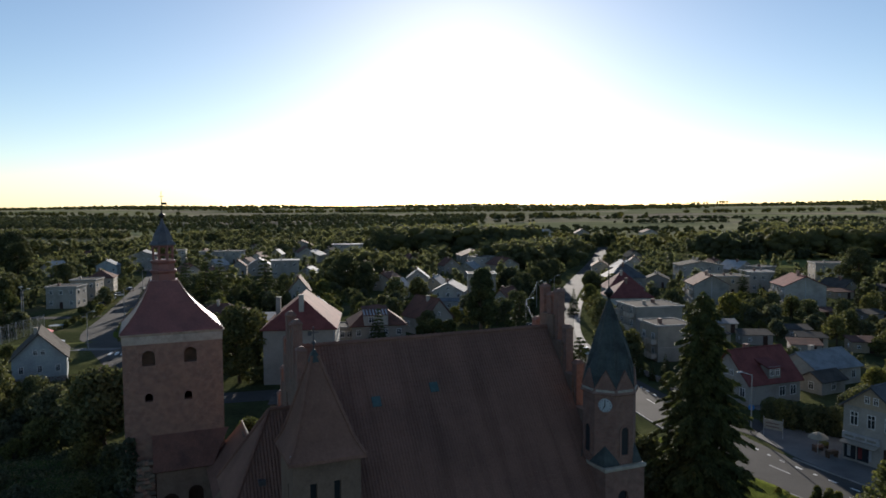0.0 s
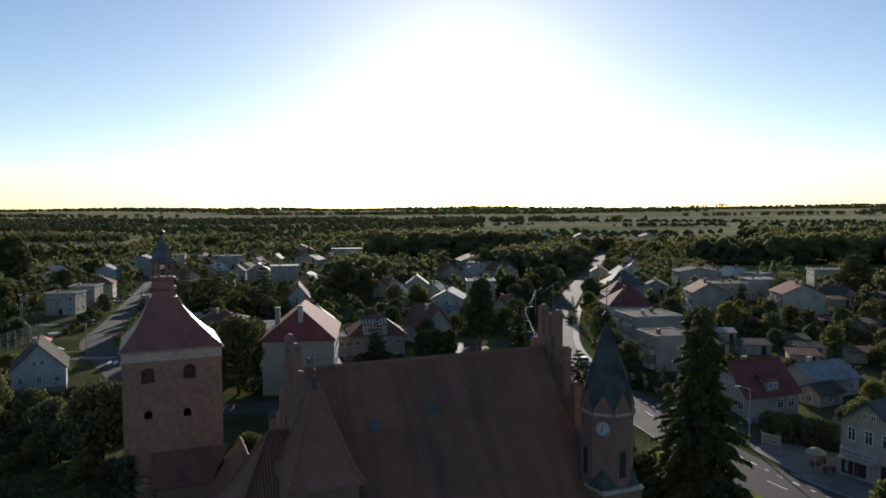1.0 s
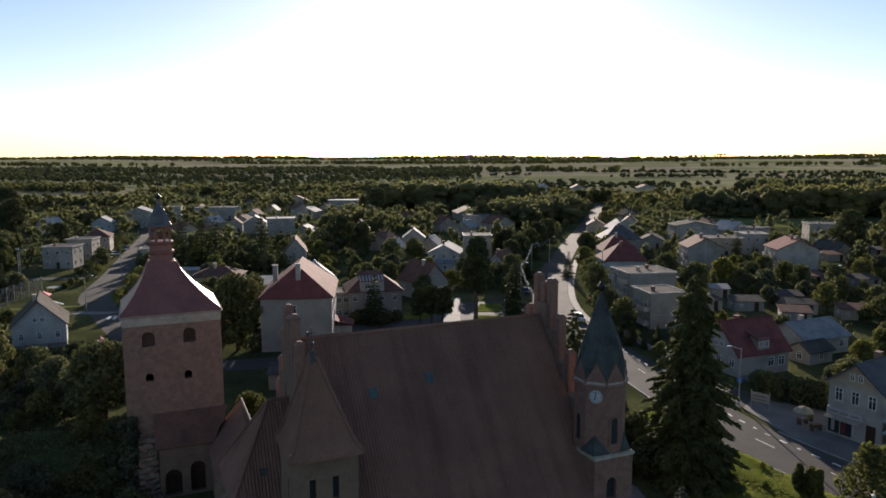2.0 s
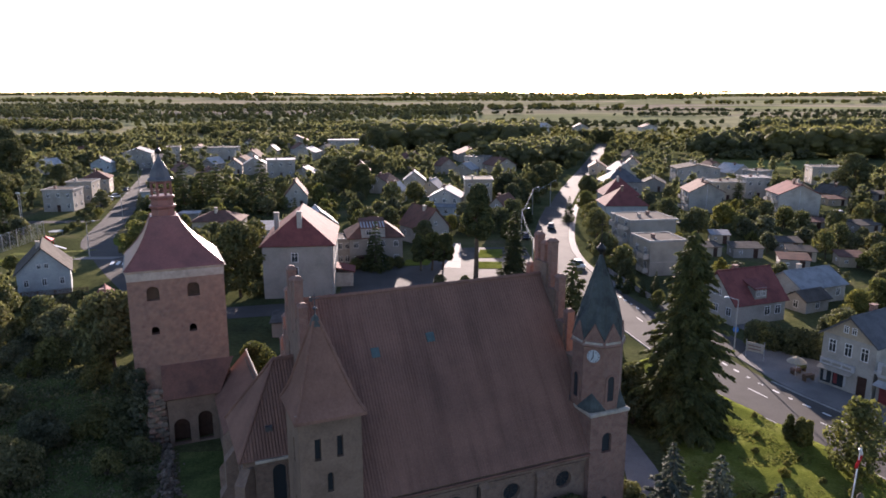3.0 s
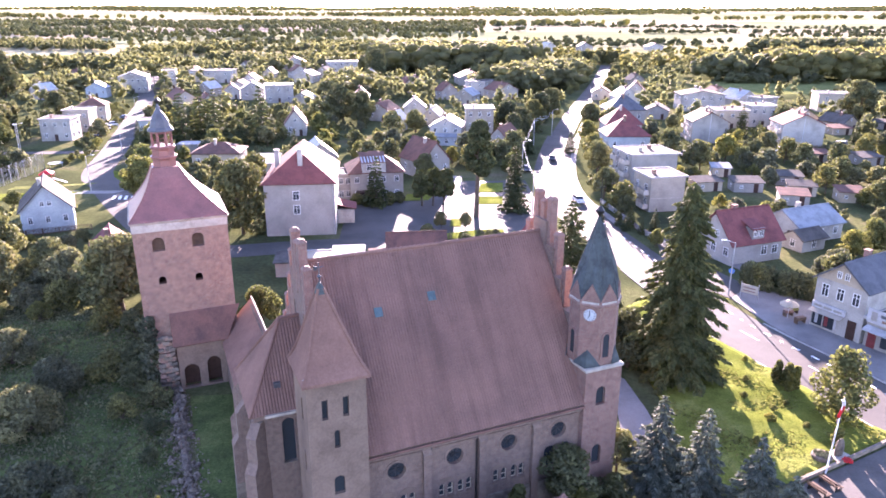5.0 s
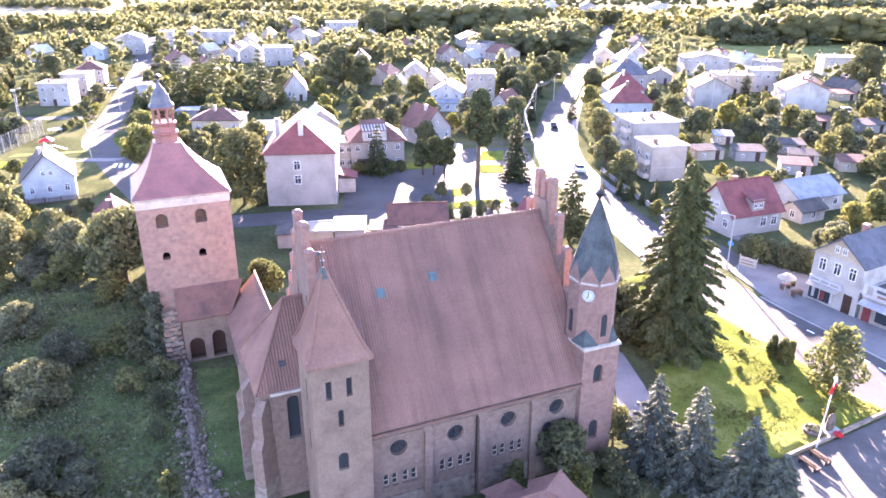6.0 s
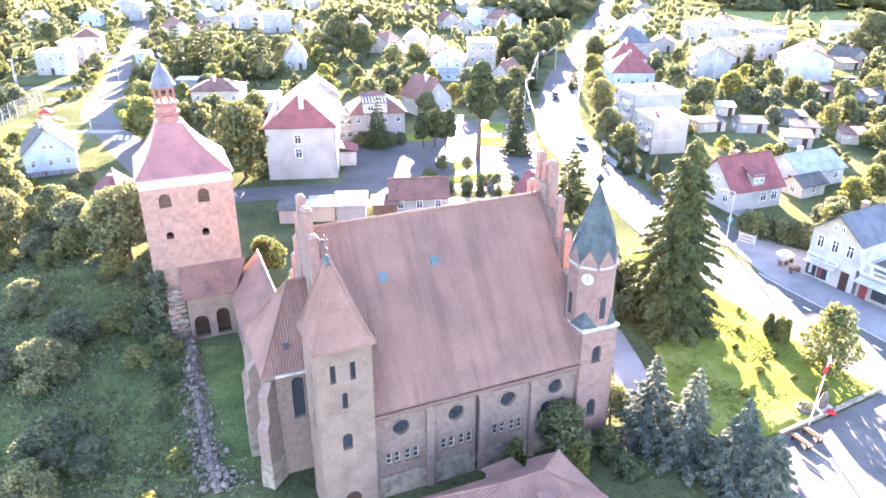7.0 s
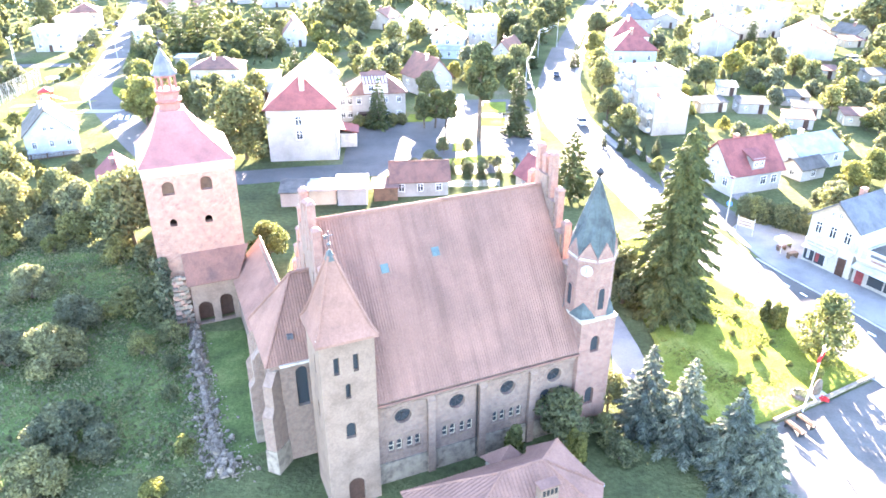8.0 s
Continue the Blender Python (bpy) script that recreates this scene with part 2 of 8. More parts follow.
M = dict(
    ground=ground_mat(),
    lawn=grass_mat("sunlit_lawn", (0.09, 0.108, 0.024), (0.138, 0.158, 0.036), (0.19, 0.198, 0.06)),
    pasture=grass_mat("rough_pasture", (0.12, 0.13, 0.05), (0.17, 0.18, 0.07), (0.22, 0.21, 0.10)),
    meadow=grass_mat("rough_meadow", (0.055, 0.07, 0.032), (0.085, 0.115, 0.042), (0.13, 0.15, 0.06)),
    asphalt=rough_mat("asphalt", (0.085, 0.08, 0.074), (0.06, 0.057, 0.053), 0.86, 0.12, 9.0, 0.4, spec=0.08),
    paving=rough_mat("concrete_paving", (0.19, 0.18, 0.17), (0.13, 0.125, 0.12), 0.85, 0.2, 6.0, 0.3),
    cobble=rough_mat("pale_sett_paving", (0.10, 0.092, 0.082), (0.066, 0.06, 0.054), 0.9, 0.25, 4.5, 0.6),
    kerb=rough_mat("kerb_concrete", (0.36, 0.35, 0.33), None, 0.85, 0.5, 10.0, 0.3),
    paint_line=rough_mat("road_paint", (0.75, 0.75, 0.72), (0.5, 0.5, 0.48), 0.6, 1.5, 8.0, 0.0),
    brick=brick_mat("old_red_brick", (0.165, 0.10, 0.074), (0.132, 0.077, 0.056), (0.18, 0.147, 0.12), (0.155, 0.113, 0.086), 0.5),
    brick_tower=brick_mat("weathered_tower_brick", (0.235, 0.125, 0.09), (0.18, 0.09, 0.066), (0.29, 0.235, 0.185), (0.28, 0.17, 0.12), 0.6),
    brick_turret=brick_mat("smooth_red_brick", (0.20, 0.105, 0.08), (0.165, 0.082, 0.061), (0.22, 0.175, 0.145), (0.195, 0.108, 0.085), 0.4),
    render_pink=rough_mat("buff_rendered_wall", (0.18, 0.127, 0.095), (0.125, 0.088, 0.066), 0.9, 0.45, 6.0, 0.3),
    plaster=rough_mat("grey_plaster_band", (0.42, 0.37, 0.31), (0.27, 0.235, 0.20), 0.9, 0.7, 6.0, 0.3),
    coping=rough_mat("pale_stone_coping", (0.40, 0.365, 0.31), (0.26, 0.24, 0.205), 0.8, 1.2, 10.0, 0.2),
    tile=rough_mat("clay_pantiles", (0.20, 0.11, 0.082), (0.145, 0.082, 0.063), 0.78, 0.22, 7.0, 0.25, streak=0.4),
    tile2=rough_mat("dull_clay_tiles", (0.205, 0.116, 0.088), (0.15, 0.086, 0.067), 0.75, 0.3, 6.0, 0.25, spec=0.06),
    tower_tile=rough_mat("red_roof_sheet", (0.215, 0.085, 0.07), (0.155, 0.064, 0.054), 0.5, 0.5, 5.0, 0.2, spec=0.5),
    copper=rough_mat("green_copper", (0.062, 0.078, 0.076), (0.03, 0.037, 0.038), 0.7, 0.9, 5.0, 0.2, streak=0.5),
    lead=rough_mat("dark_lead_sheet", (0.09, 0.092, 0.10), (0.05, 0.052, 0.058), 0.5, 0.8, 5.0, 0.2, 0.15, spec=0.5),
    stone=rough_mat("field_stone", (0.19, 0.155, 0.12), (0.085, 0.068, 0.053), 0.9, 1.4, 5.0, 0.8, 0.0, 0.35),
    iron=rough_mat("dark_iron", (0.05, 0.05, 0.05), None, 0.5, 2.0, 12.0, 0.1, 0.8, spec=0.5),
    gold=rough_mat("gilded_metal", (0.55, 0.40, 0.16), None, 0.35, 2.0, 9.0, 0.1, 0.9, spec=0.5),
    zinc=rough_mat("zinc_sheet", (0.45, 0.46, 0.47), None, 0.4, 0.8, 6.0, 0.1, 0.6, spec=0.5),
    white=rough_mat("white_render", (0.37, 0.35, 0.31), (0.25, 0.235, 0.21), 0.85, 0.3, 5.0, 0.15, 0.0, 0.3),
    cream=rough_mat("cream_render", (0.36, 0.32, 0.26), (0.26, 0.23, 0.19), 0.85, 0.3, 5.0, 0.15, 0.0, 0.3),
    grey=rough_mat("grey_render", (0.28, 0.26, 0.23), (0.21, 0.195, 0.17), 0.88, 0.22, 5.0, 0.15),
    tan=rough_mat("tan_render", (0.38, 0.32, 0.235), (0.27, 0.225, 0.17), 0.88, 0.25, 5.0, 0.15),
    bluewall=rough_mat("pale_blue_render", (0.34, 0.38, 0.385), (0.26, 0.29, 0.30), 0.85, 0.3, 5.0, 0.15),
    roof_red=rough_mat("red_roof_tiles", (0.185, 0.068, 0.062), (0.125, 0.05, 0.047), 0.82, 0.5, 6.0, 0.35, spec=0.06),
    roof_brown=rough_mat("brown_roof_tiles", (0.16, 0.085, 0.065), (0.10, 0.06, 0.05), 0.85, 0.5, 6.0, 0.35, spec=0.06),
    roof_grey=rough_mat("grey_roof_felt", (0.10, 0.092, 0.082), (0.062, 0.057, 0.052), 0.95, 0.4, 6.0, 0.25, spec=0.04),
    roof_slate=rough_mat("blue_slate_roof", (0.095, 0.10, 0.11), (0.06, 0.064, 0.072), 0.75, 0.5, 8.0, 0.3),
    roof_metal=rough_mat("pale_metal_roof", (0.25, 0.265, 0.275), (0.17, 0.18, 0.19), 0.75, 0.5, 5.0, 0.1, spec=0.1),
    # white sheet; on some houses this white paints sunlight on the roof
    roof_white=rough_mat("white_sheet_and_sunlit_roof", (0.4, 0.4, 0.4), (0.29, 0.29, 0.285), 0.8, 0.5, 5.0, 0.1, spec=0.1),
    frame=rough_mat("white_window_frame", (0.72, 0.72, 0.70), None, 0.5, 2.0, 10.0, 0.0, spec=0.5),
    wood=rough_mat("brown_timber", (0.13, 0.08, 0.05), (0.075, 0.048, 0.032), 0.7, 1.0, 8.0, 0.3),
    door_and_recess=rough_mat("dark_door_and_recess", (0.055, 0.03, 0.022), None, 0.6, 1.0, 8.0, 0.2),
    bark=rough_mat("bark", (0.11, 0.085, 0.06), (0.06, 0.045, 0.035), 0.95, 1.5, 9.0, 0.9),
    glass=glass_mat("dark_window_glass"),
    glass2=glass_mat("pale_window_glass", (0.16, 0.18, 0.19)),
    shop_red=rough_mat("faded_red_door_paint", (0.17, 0.035, 0.035), (0.11, 0.028, 0.028), 0.65, 2.0, 9.0, 0.1),
    red=rough_mat("red_paint", (0.55, 0.03, 0.03), None, 0.5, 2.0, 9.0, 0.0),
    whitepaint=rough_mat("white_paint", (0.8, 0.8, 0.78), None, 0.5, 2.0, 9.0, 0.0, spec=0.5),
    bluepaint=rough_mat("blue_paint", (0.05, 0.17, 0.42), None, 0.5, 2.0, 9.0, 0.0),
    hatch=rough_mat("pale_green_sheet", (0.075, 0.125, 0.13), (0.05, 0.085, 0.09), 0.6, 1.5, 8.0, 0.1),
    dial=rough_mat("enamel_dial", (0.4, 0.44, 0.46), (0.33, 0.36, 0.38), 0.5, 2.0, 9.0, 0.0),
    black=rough_mat("black_rubber", (0.02, 0.02, 0.02), None, 0.8, 2.0, 9.0, 0.0),
    leaf_a=leaf_mat("broad_leaves", (0.075, 0.085, 0.045), (0.165, 0.17, 0.09), 0.28),
    leaf_b=leaf_mat("yellow_green_leaves", (0.085, 0.095, 0.038), (0.185, 0.19, 0.08), 0.38),
    leaf_c=leaf_mat("grey_green_leaves", (0.08, 0.088, 0.057), (0.175, 0.18, 0.12), 0.3),
    # darkened copy of the broad leaves, painting the shaded side of backlit crowns
    leaf_shaded=leaf_mat("shade_toned_leaves", (0.06, 0.07, 0.04), (0.118, 0.125, 0.07), 0.25),
    needle=leaf_mat("dark_needles", (0.045, 0.058, 0.03), (0.10, 0.115, 0.055), 0.22),
    needle_b=leaf_mat("blue_grey_needles", (0.055, 0.066, 0.052), (0.16, 0.175, 0.142), 0.22),
    # paler and more translucent than near leaves, colour standing in for distance haze
    leaf_far=leaf_mat("haze_pale_leaves", (0.095, 0.105, 0.062), (0.20, 0.205, 0.12), 0.6, 0.09, 0.6),
)


# ---- mesh helpers ----
def box(bm, x0, x1, y0, y1, z0, z1):
    v = [bm.verts.new(p) for p in ((x0, y0, z0), (x1, y0, z0), (x1, y1, z0), (x0, y1, z0), (x0, y0, z1), (x1, y0, z1), (x1, y1, z1), (x0, y1, z1))]
    for f in ((3, 2, 1, 0), (4, 5, 6, 7), (0, 1, 5, 4), (1, 2, 6, 5), (2, 3, 7, 6), (3, 0, 4, 7)):
        bm.faces.new([v[i] for i in f])
    return v


def loft(bm, rings, cap=True):
    """Skin over rings of equal numbers of points."""
    rows = [[bm.verts.new(p) for p in r] for r in rings]
    n = len(rows[0])
    for a, b in zip(rows, rows[1:]):
        for i in range(n):
            bm.faces.new((a[i], a[(i + 1) % n], b[(i + 1) % n], b[i]))
    if cap:
        bm.faces.new(rows[0][::-1]), bm.faces.new(rows[-1])


def square(h, z, cx=0, cy=0, hy=None):
    hy = h if hy is None else hy
    return [(cx - h, cy - hy, z), (cx + h, cy - hy, z), (cx + h, cy + hy, z), (cx - h, cy + hy, z)]


def ngon(r, z, n=8, cx=0, cy=0, turn=0.0):
    return [(cx + r * math.cos(turn + 2 * math.pi * i / n), cy + r * math.sin(turn + 2 * math.pi * i / n), z) for i in range(n)]


def slab(bm, pts, thick):
    """A flat polygon given thickness downwards along its normal."""
    pts = [Vector(p) for p in pts]
    n = (pts[1] - pts[0]).cross(pts[2] - pts[0]).normalized() * thick
    loft(bm, [[p - n for p in pts], pts])


def tube(bm, a, b, r0, r1, n=6):
    a, b = Vector(a), Vector(b)
    d = (b - a).normalized()
    s = d.orthogonal().normalized()
    w = d.cross(s)
    loft(bm, [[a + (s * math.cos(2 * math.pi * i / n) + w * math.sin(2 * math.pi * i / n)) * r0 for i in range(n)],
              [b + (s * math.cos(2 * math.pi * i / n) + w * math.sin(2 * math.pi * i / n)) * r1 for i in range(n)]])


def polytube(bm, pts, r, n=6):
    """One bent tube through the points."""
    pts = [Vector(p) for p in pts]
    rings = []
    for i, p in enumerate(pts):
        d = (pts[min(i + 1, len(pts) - 1)] - pts[max(i - 1, 0)]).normalized()
        s = Vector((d.y, -d.x, 0.001)).normalized() if abs(d.z) < 0.99 else Vector((1, 0, 0))
        w = d.cross(s)
        rings.append([p + (s * math.cos(2 * math.pi * k / n) + w * math.sin(2 * math.pi * k / n)) * r for k in range(n)])
    loft(bm, rings)


def mesh_of(name, bm, material, smooth=False):
    bmesh.ops.recalc_face_normals(bm, faces=bm.faces)
    me = bpy.data.meshes.new(name)
    bm.to_mesh(me)
    bm.free()
    me.materials.append(material)
    if smooth:
        me.shade_smooth()
    return me


def part(name, bm, material, parent, label="", smooth=False, at=None):
    ob = new(name, mesh_of(name, bm, material, smooth) if isinstance(bm, bmesh.types.BMesh) else bm)
    ob.parent = parent
    if at is not None:
        ob.matrix_basis = at
    return tagged(ob, label)


def thing(name, m, label, category, group="", kind=""):
    ob = new(name)
    ob.matrix_basis = m
    return tagged(ob, label, category, group, kind)


def pymesh(name, verts, faces, material):
    me = bpy.data.meshes.new(name)
    me.from_pydata(verts, [], faces)
    me.materials.append(material)
    me.update()
    return me


SHARED = {}


def window_meshes(w, h, arched=False):
    """Frame ring with a cross bar and, behind it, the pane; face towards -y, sill at z 0."""
    key = (round(w, 2), round(h, 2), arched)
    if key not in SHARED:
        f = bmesh.new()
        b, k = 0.08, h * 0.66
        lights = [rect(s * (w / 4 - 0.0225), z0, w / 2 - b - 0.035, z1 - z0) for s in (-1, 1) for z0, z1 in ((b, k), (k + 0.06, h - b))]
        pierced(f, [(-w / 2, 0), (w / 2, 0), (w / 2, h), (-w / 2, h)], lights, lambda x, z, d: (x, -0.05 + d, z), 0.07)
        p = bmesh.new()
        box(p, -w / 2 + 0.02, w / 2 - 0.02, -0.012, 0.02, 0.02, h - 0.02)
        SHARED[key] = (mesh_of("window", f, M["frame"]), mesh_of("pane", p, M["glass"]))
    return SHARED[key]


def window(parent, w, h, x, y, z, turn):
    """turn: degrees about z; 0 looks to -y."""
    f, p = window_meshes(w, h)
    ob = part("window", f, None, parent, at=pose(x, y, z, 0, 0, turn))
    part("pane", p, None, ob)
    return ob


def pierced(bm, outer, holes, put, depth):
    """A wall of that depth with openings through it. put(a, b, d): the place of a point at a along, b up, d inwards."""
    loops = [outer] + holes
    sheets = []
    for d in (0.0, depth):
        edges, rings = [], []
        for loop in loops:
            vs = [bm.verts.new(put(a, b, d)) for a, b in loop]
            edges += [bm.edges.new((vs[i], vs[(i + 1) % len(vs)])) for i in range(len(vs))]
            rings.append(vs)
        bmesh.ops.triangle_fill(bm, use_beauty=True, edges=edges)
        sheets.append(rings)
    for a, b in zip(*sheets):
        for i in range(len(a)):
            j = (i + 1) % len(a)
            bm.faces.new((a[i], a[j], b[j], b[i]))


def arch(cx, z0, w, h, n=8):
    """Outline of an opening with a round head."""
    r = w / 2
    return [(cx - r, z0), (cx + r, z0)] + [(cx + r * math.cos(math.pi * i / n), z0 + h - r + r * math.sin(math.pi * i / n)) for i in range(n + 1)]


def rect(cx, z0, w, h):
    return [(cx - w / 2, z0), (cx + w / 2, z0), (cx + w / 2, z0 + h), (cx - w / 2, z0 + h)]


def disc(cx, cz, r, n=20):
    return [(cx + r * math.cos(2 * math.pi * i / n), cz + r * math.sin(2 * math.pi * i / n)) for i in range(n)]


def plate(bm, outline, put, d0, d1):
    """A pane or panel with the given outline between two depths."""
    loft(bm, [[put(a, b, d1) for a, b in outline], [put(a, b, d0) for a, b in outline]])


def tiled(name, p0, along, up, width, length, material, left=None, right=None, col=0.23, row=0.40, wave=0.05):
    """Courses of pantiles as one sheet: rolls along the eaves, steps up the slope. left and right: bounds as functions of the way up."""
    p0, a, b = np.array(p0), np.array(along), np.array(up)
    n = np.cross(a, b)
    left, right = left or (lambda s: 0.0), right or (lambda s: width)
    prof = [(0.0, 0.0), (0.22, 0.55), (0.42, 1.0), (0.62, 0.55), (0.80, 0.05)]
    cols, rows = int(width / col) + 1, int(length / row) + 1
    xs = np.array([(c + f) * col for c in range(cols) for f, _ in prof])
    hs = np.array([h * wave for c in range(cols) for _, h in prof])
    jit = np.random.RandomState(len(name) + cols)
    verts, faces = [], []
    for r in range(rows):
        s0, s1 = r * row, min((r + 1) * row, length)
        lift = jit.normal(0, 0.008, cols).repeat(len(prof))
        for s, extra in ((s0, 0.045), (s1, 0.0)):
            x = np.clip(xs + jit.normal(0, 0.003, len(xs)), left(s), right(s))
            pts = p0 + x[:, None] * a + s * b + (hs + extra + lift)[:, None] * n
            verts.extend(map(tuple, pts))
    m = len(xs)
    for k in range(2 * rows - 1):
        for i in range(m - 1):
            q = k * m + i
            faces.append((q, q + 1, q + m + 1, q + m))
    return pymesh(name, verts, faces, material)


# ---- ground ----
def height(x, y):
    """Height of the land: level round the town, rising in low swells to the horizon."""
    d = math.hypot(x, y)
    k = max(0.0, min(1.0, (d - 900) / 3900))
    swell = noise.noise((x / 900, y / 900, 0.3)) * 7 + noise.noise((x / 350, y / 350, 4.1)) * 2.0
    hills = noise.noise((x / 1300, y / 1700, 7.7)) * 22 + noise.noise((x / 500, y / 900, 2.2)) * 8
    return 40 * k ** 1.25 + swell * min(1.0, max(0.0, (d - 650) / 900)) + hills * max(0.0, min(1.0, (d - 2300) / 2000)) ** 2


def make_ground():
    radii = [0, 15, 35, 60, 90, 130, 180, 240, 310, 390, 480, 580, 700, 850, 1020, 1200, 1400, 1650, 1950, 2300, 2700, 3100, 3500, 3900, 4300, 4700]
    seg = 144
    verts, faces = [(0, 0, 0)], []
    for r in radii[1:]:
        for i in range(seg):
            a = 2 * math.pi * i / seg
            x, y = r * math.cos(a), r * math.sin(a)
            verts.append((x, y, height(x, y)))
    for i in range(seg):
        faces.append((0, 1 + i, 1 + (i + 1) % seg))
    for k in range(len(radii) - 2):
        for i in range(seg):
            a, b = 1 + k * seg + i, 1 + k * seg + (i + 1) % seg
            faces.append((a, b, b + seg, a + seg))
    ob = new("ground", pymesh("ground", verts, faces, M["ground"]))
    ob.data.shade_smooth()
    return tagged(ob, "gardens, rough grass and far fields of a level countryside", "ground", kind="structure")


make_ground()


def smooth_line(pts, step=4.0):
    """Points along a smooth line through the given ones."""
    P = [Vector((*p, 0)) for p in pts]
    P = [P[0] * 2 - P[1]] + P + [P[-1] * 2 - P[-2]]
    out = []
    for i in range(1, len(P) - 2):
        n = max(1, int((P[i + 1] - P[i]).length / step))
        for k in range(n):
            t = k / n
            a, b, c, d = P[i - 1], P[i], P[i + 1], P[i + 2]
            out.append(0.5 * (2 * b + (c - a) * t + (2 * a - 5 * b + 4 * c - d) * t * t + (3 * b - a - 3 * c + d) * t ** 3))
    return out + [P[-2]]


def ribbon(bm, line, off0, off1, z, thick=0.0):
    """A strip along a line between two offsets to its right."""
    rows = []
    for i, p in enumerate(line):
        d = (line[min(i + 1, len(line) - 1)] - line[max(i - 1, 0)]).normalized()
        s = Vector((d.y, -d.x, 0))
        g = Vector((0, 0, height(p.x, p.y) + z))
        rows.append((p + s * off0 + g, p + s * off1 + g))
    for (a, b), (c, d) in zip(rows, rows[1:]):
        pts = [a, b, d, c]
        top = [bm.verts.new(p) for p in pts]
        bm.faces.new(top)
        if thick:
            low = [bm.verts.new(p - Vector((0, 0, thick))) for p in pts]
            bm.faces.new((top[0], low[0], low[3], top[3])), bm.faces.new((top[1], top[2], low[2], low[1]))


def strip(name, line, o0, o1, z, material, label, category, thick=0.0, kind="structure"):
    bm = bmesh.new()
    ribbon(bm, line, o0, o1, z, thick)
    return tagged(new(name, mesh_of(name, bm, material)), label, category, kind=kind)


def flat(name, pts, z, material, label, category, kind="structure", thick=0.03):
    bm = bmesh.new()
    loft(bm, [[(x, y, z - thick) for x, y in pts], [(x, y, z) for x, y in pts]])
    bm.faces.ensure_lookup_table()
    return tagged(new(name, mesh_of(name, bm, material)), label, category, kind=kind)


MAIN = smooth_line([(59, 40), (50.5, 54), (43.8, 66.5), (41.5, 71.4), (38.8, 76.8), (36.3, 81.4), (34.2, 86), (32, 92.5), (29, 104), (25.7, 118), (21.6, 135), (18.6, 151), (18.5, 171), (21.4, 196), (27, 230), (36.4, 277), (49, 333), (64, 400), (78.5, 470), (90, 530)])
LEFT = smooth_line([(-44, 108), (-58, 122), (-68, 134), (-78, 147), (-86, 158), (-94.5, 170), (-107, 205), (-128.5, 262), (-149, 316), (-173, 368), (-196, 430)])
BACK = smooth_line([(-44, 112), (-30, 116), (-16, 119), (0, 121), (14, 124)])
FORK = next(i for i, p in enumerate(MAIN) if p.y > 232)
strip("road", MAIN[FORK - 1:], -3.6, 3.5, 0.026, M["asphalt"], "asphalt road running out into the country", "road")
strip("road", MAIN[:FORK], -4.5, 4.4, 0.03, M["asphalt"], "sunlit asphalt main street with faded markings", "road")
strip("road", LEFT, -3.7, 3.6, 0.034, M["asphalt"], "grey asphalt side street leading out of town", "road")
strip("road", BACK, -3.2, 3.4, 0.038, M["asphalt"], "shaded asphalt lane behind the church", "road")
flat("pavement", [(36.9, 96.2), (38.9, 87.6), (40.8, 83.0), (43.3, 78.6), (46.2, 72.6), (48.6, 67.6), (55.2, 56.2), (66, 60), (62, 72), (51, 83), (47.5, 95.5), (41, 101.5)], 0.14, M["paving"], "wide grey paved footway before the shops", "pavement", thick=0.13)
flat("side_lane", [(30.6, 106), (36.8, 96.3), (40.8, 101.6), (37.5, 110), (36.5, 124), (32.5, 124)], 0.045, M["asphalt"], "shaded asphalt side lane by the hedge", "road")
strip("kerb", MAIN[:12], 4.4, 4.6, 0.15, M["kerb"], "pale concrete kerb along the main street", "kerb", 0.14)
strip("kerb", MAIN[4:16], -4.75, -4.55, 0.15, M["kerb"], "pale concrete kerb beside the lawn", "kerb", 0.14)
strip("pavement", MAIN[20:52], 4.45, 6.0, 0.13, M["paving"], "narrow concrete footway", "pavement", 0.12)


def dashes(line, off, long, gap, wide, start, stop):
    bm = bmesh.new()
    run, cur = 0.0, None
    for a, b in zip(line[start:stop], line[start + 1:stop]):
        d = b - a
        n = max(1, int(d.length / 0.5))
        for k in range(n):
            p = a + d * (k / n)
            if run % (long + gap) < long:
                s = d.normalized()
                r = Vector((s.y, -s.x, 0))
                q = [p + r * (off - wide / 2), p + r * (off + wide / 2), p + r * (off + wide / 2) + s * d.length / n, p + r * (off - wide / 2) + s * d.length / n]
                bm.faces.new([bm.verts.new((v.x, v.y, 0.036)) for v in q])
            run += d.length / n
    return bm


for off, lg, gp, wd in ((2.6, 1.0, 1.4, 0.28), (0.2, 3.0, 7.0, 0.14)):
    tagged(new("road_marking", mesh_of("road_marking", dashes(MAIN, off, lg, gp, wd, 2, 22), M["paint_line"])), "broken white line painted on the street", "road marking", kind="structure")
for k in range(4):
    bm = bmesh.new()
    x0 = -79.4 + k * 1.35
    bm.faces.new([bm.verts.new(v) for v in ((x0 + 1.0, 145.2, 0.041), (x0 + 1.7, 145.2, 0.041), (x0 + 0.6, 148.4, 0.041), (x0 - 0.1, 148.4, 0.041))])
    tagged(new("crossing_stripe", mesh_of("crossing_stripe", bm, M["paint_line"])), "white stripe of a pedestrian crossing", "road marking", "stripes of the crossing", "structure")

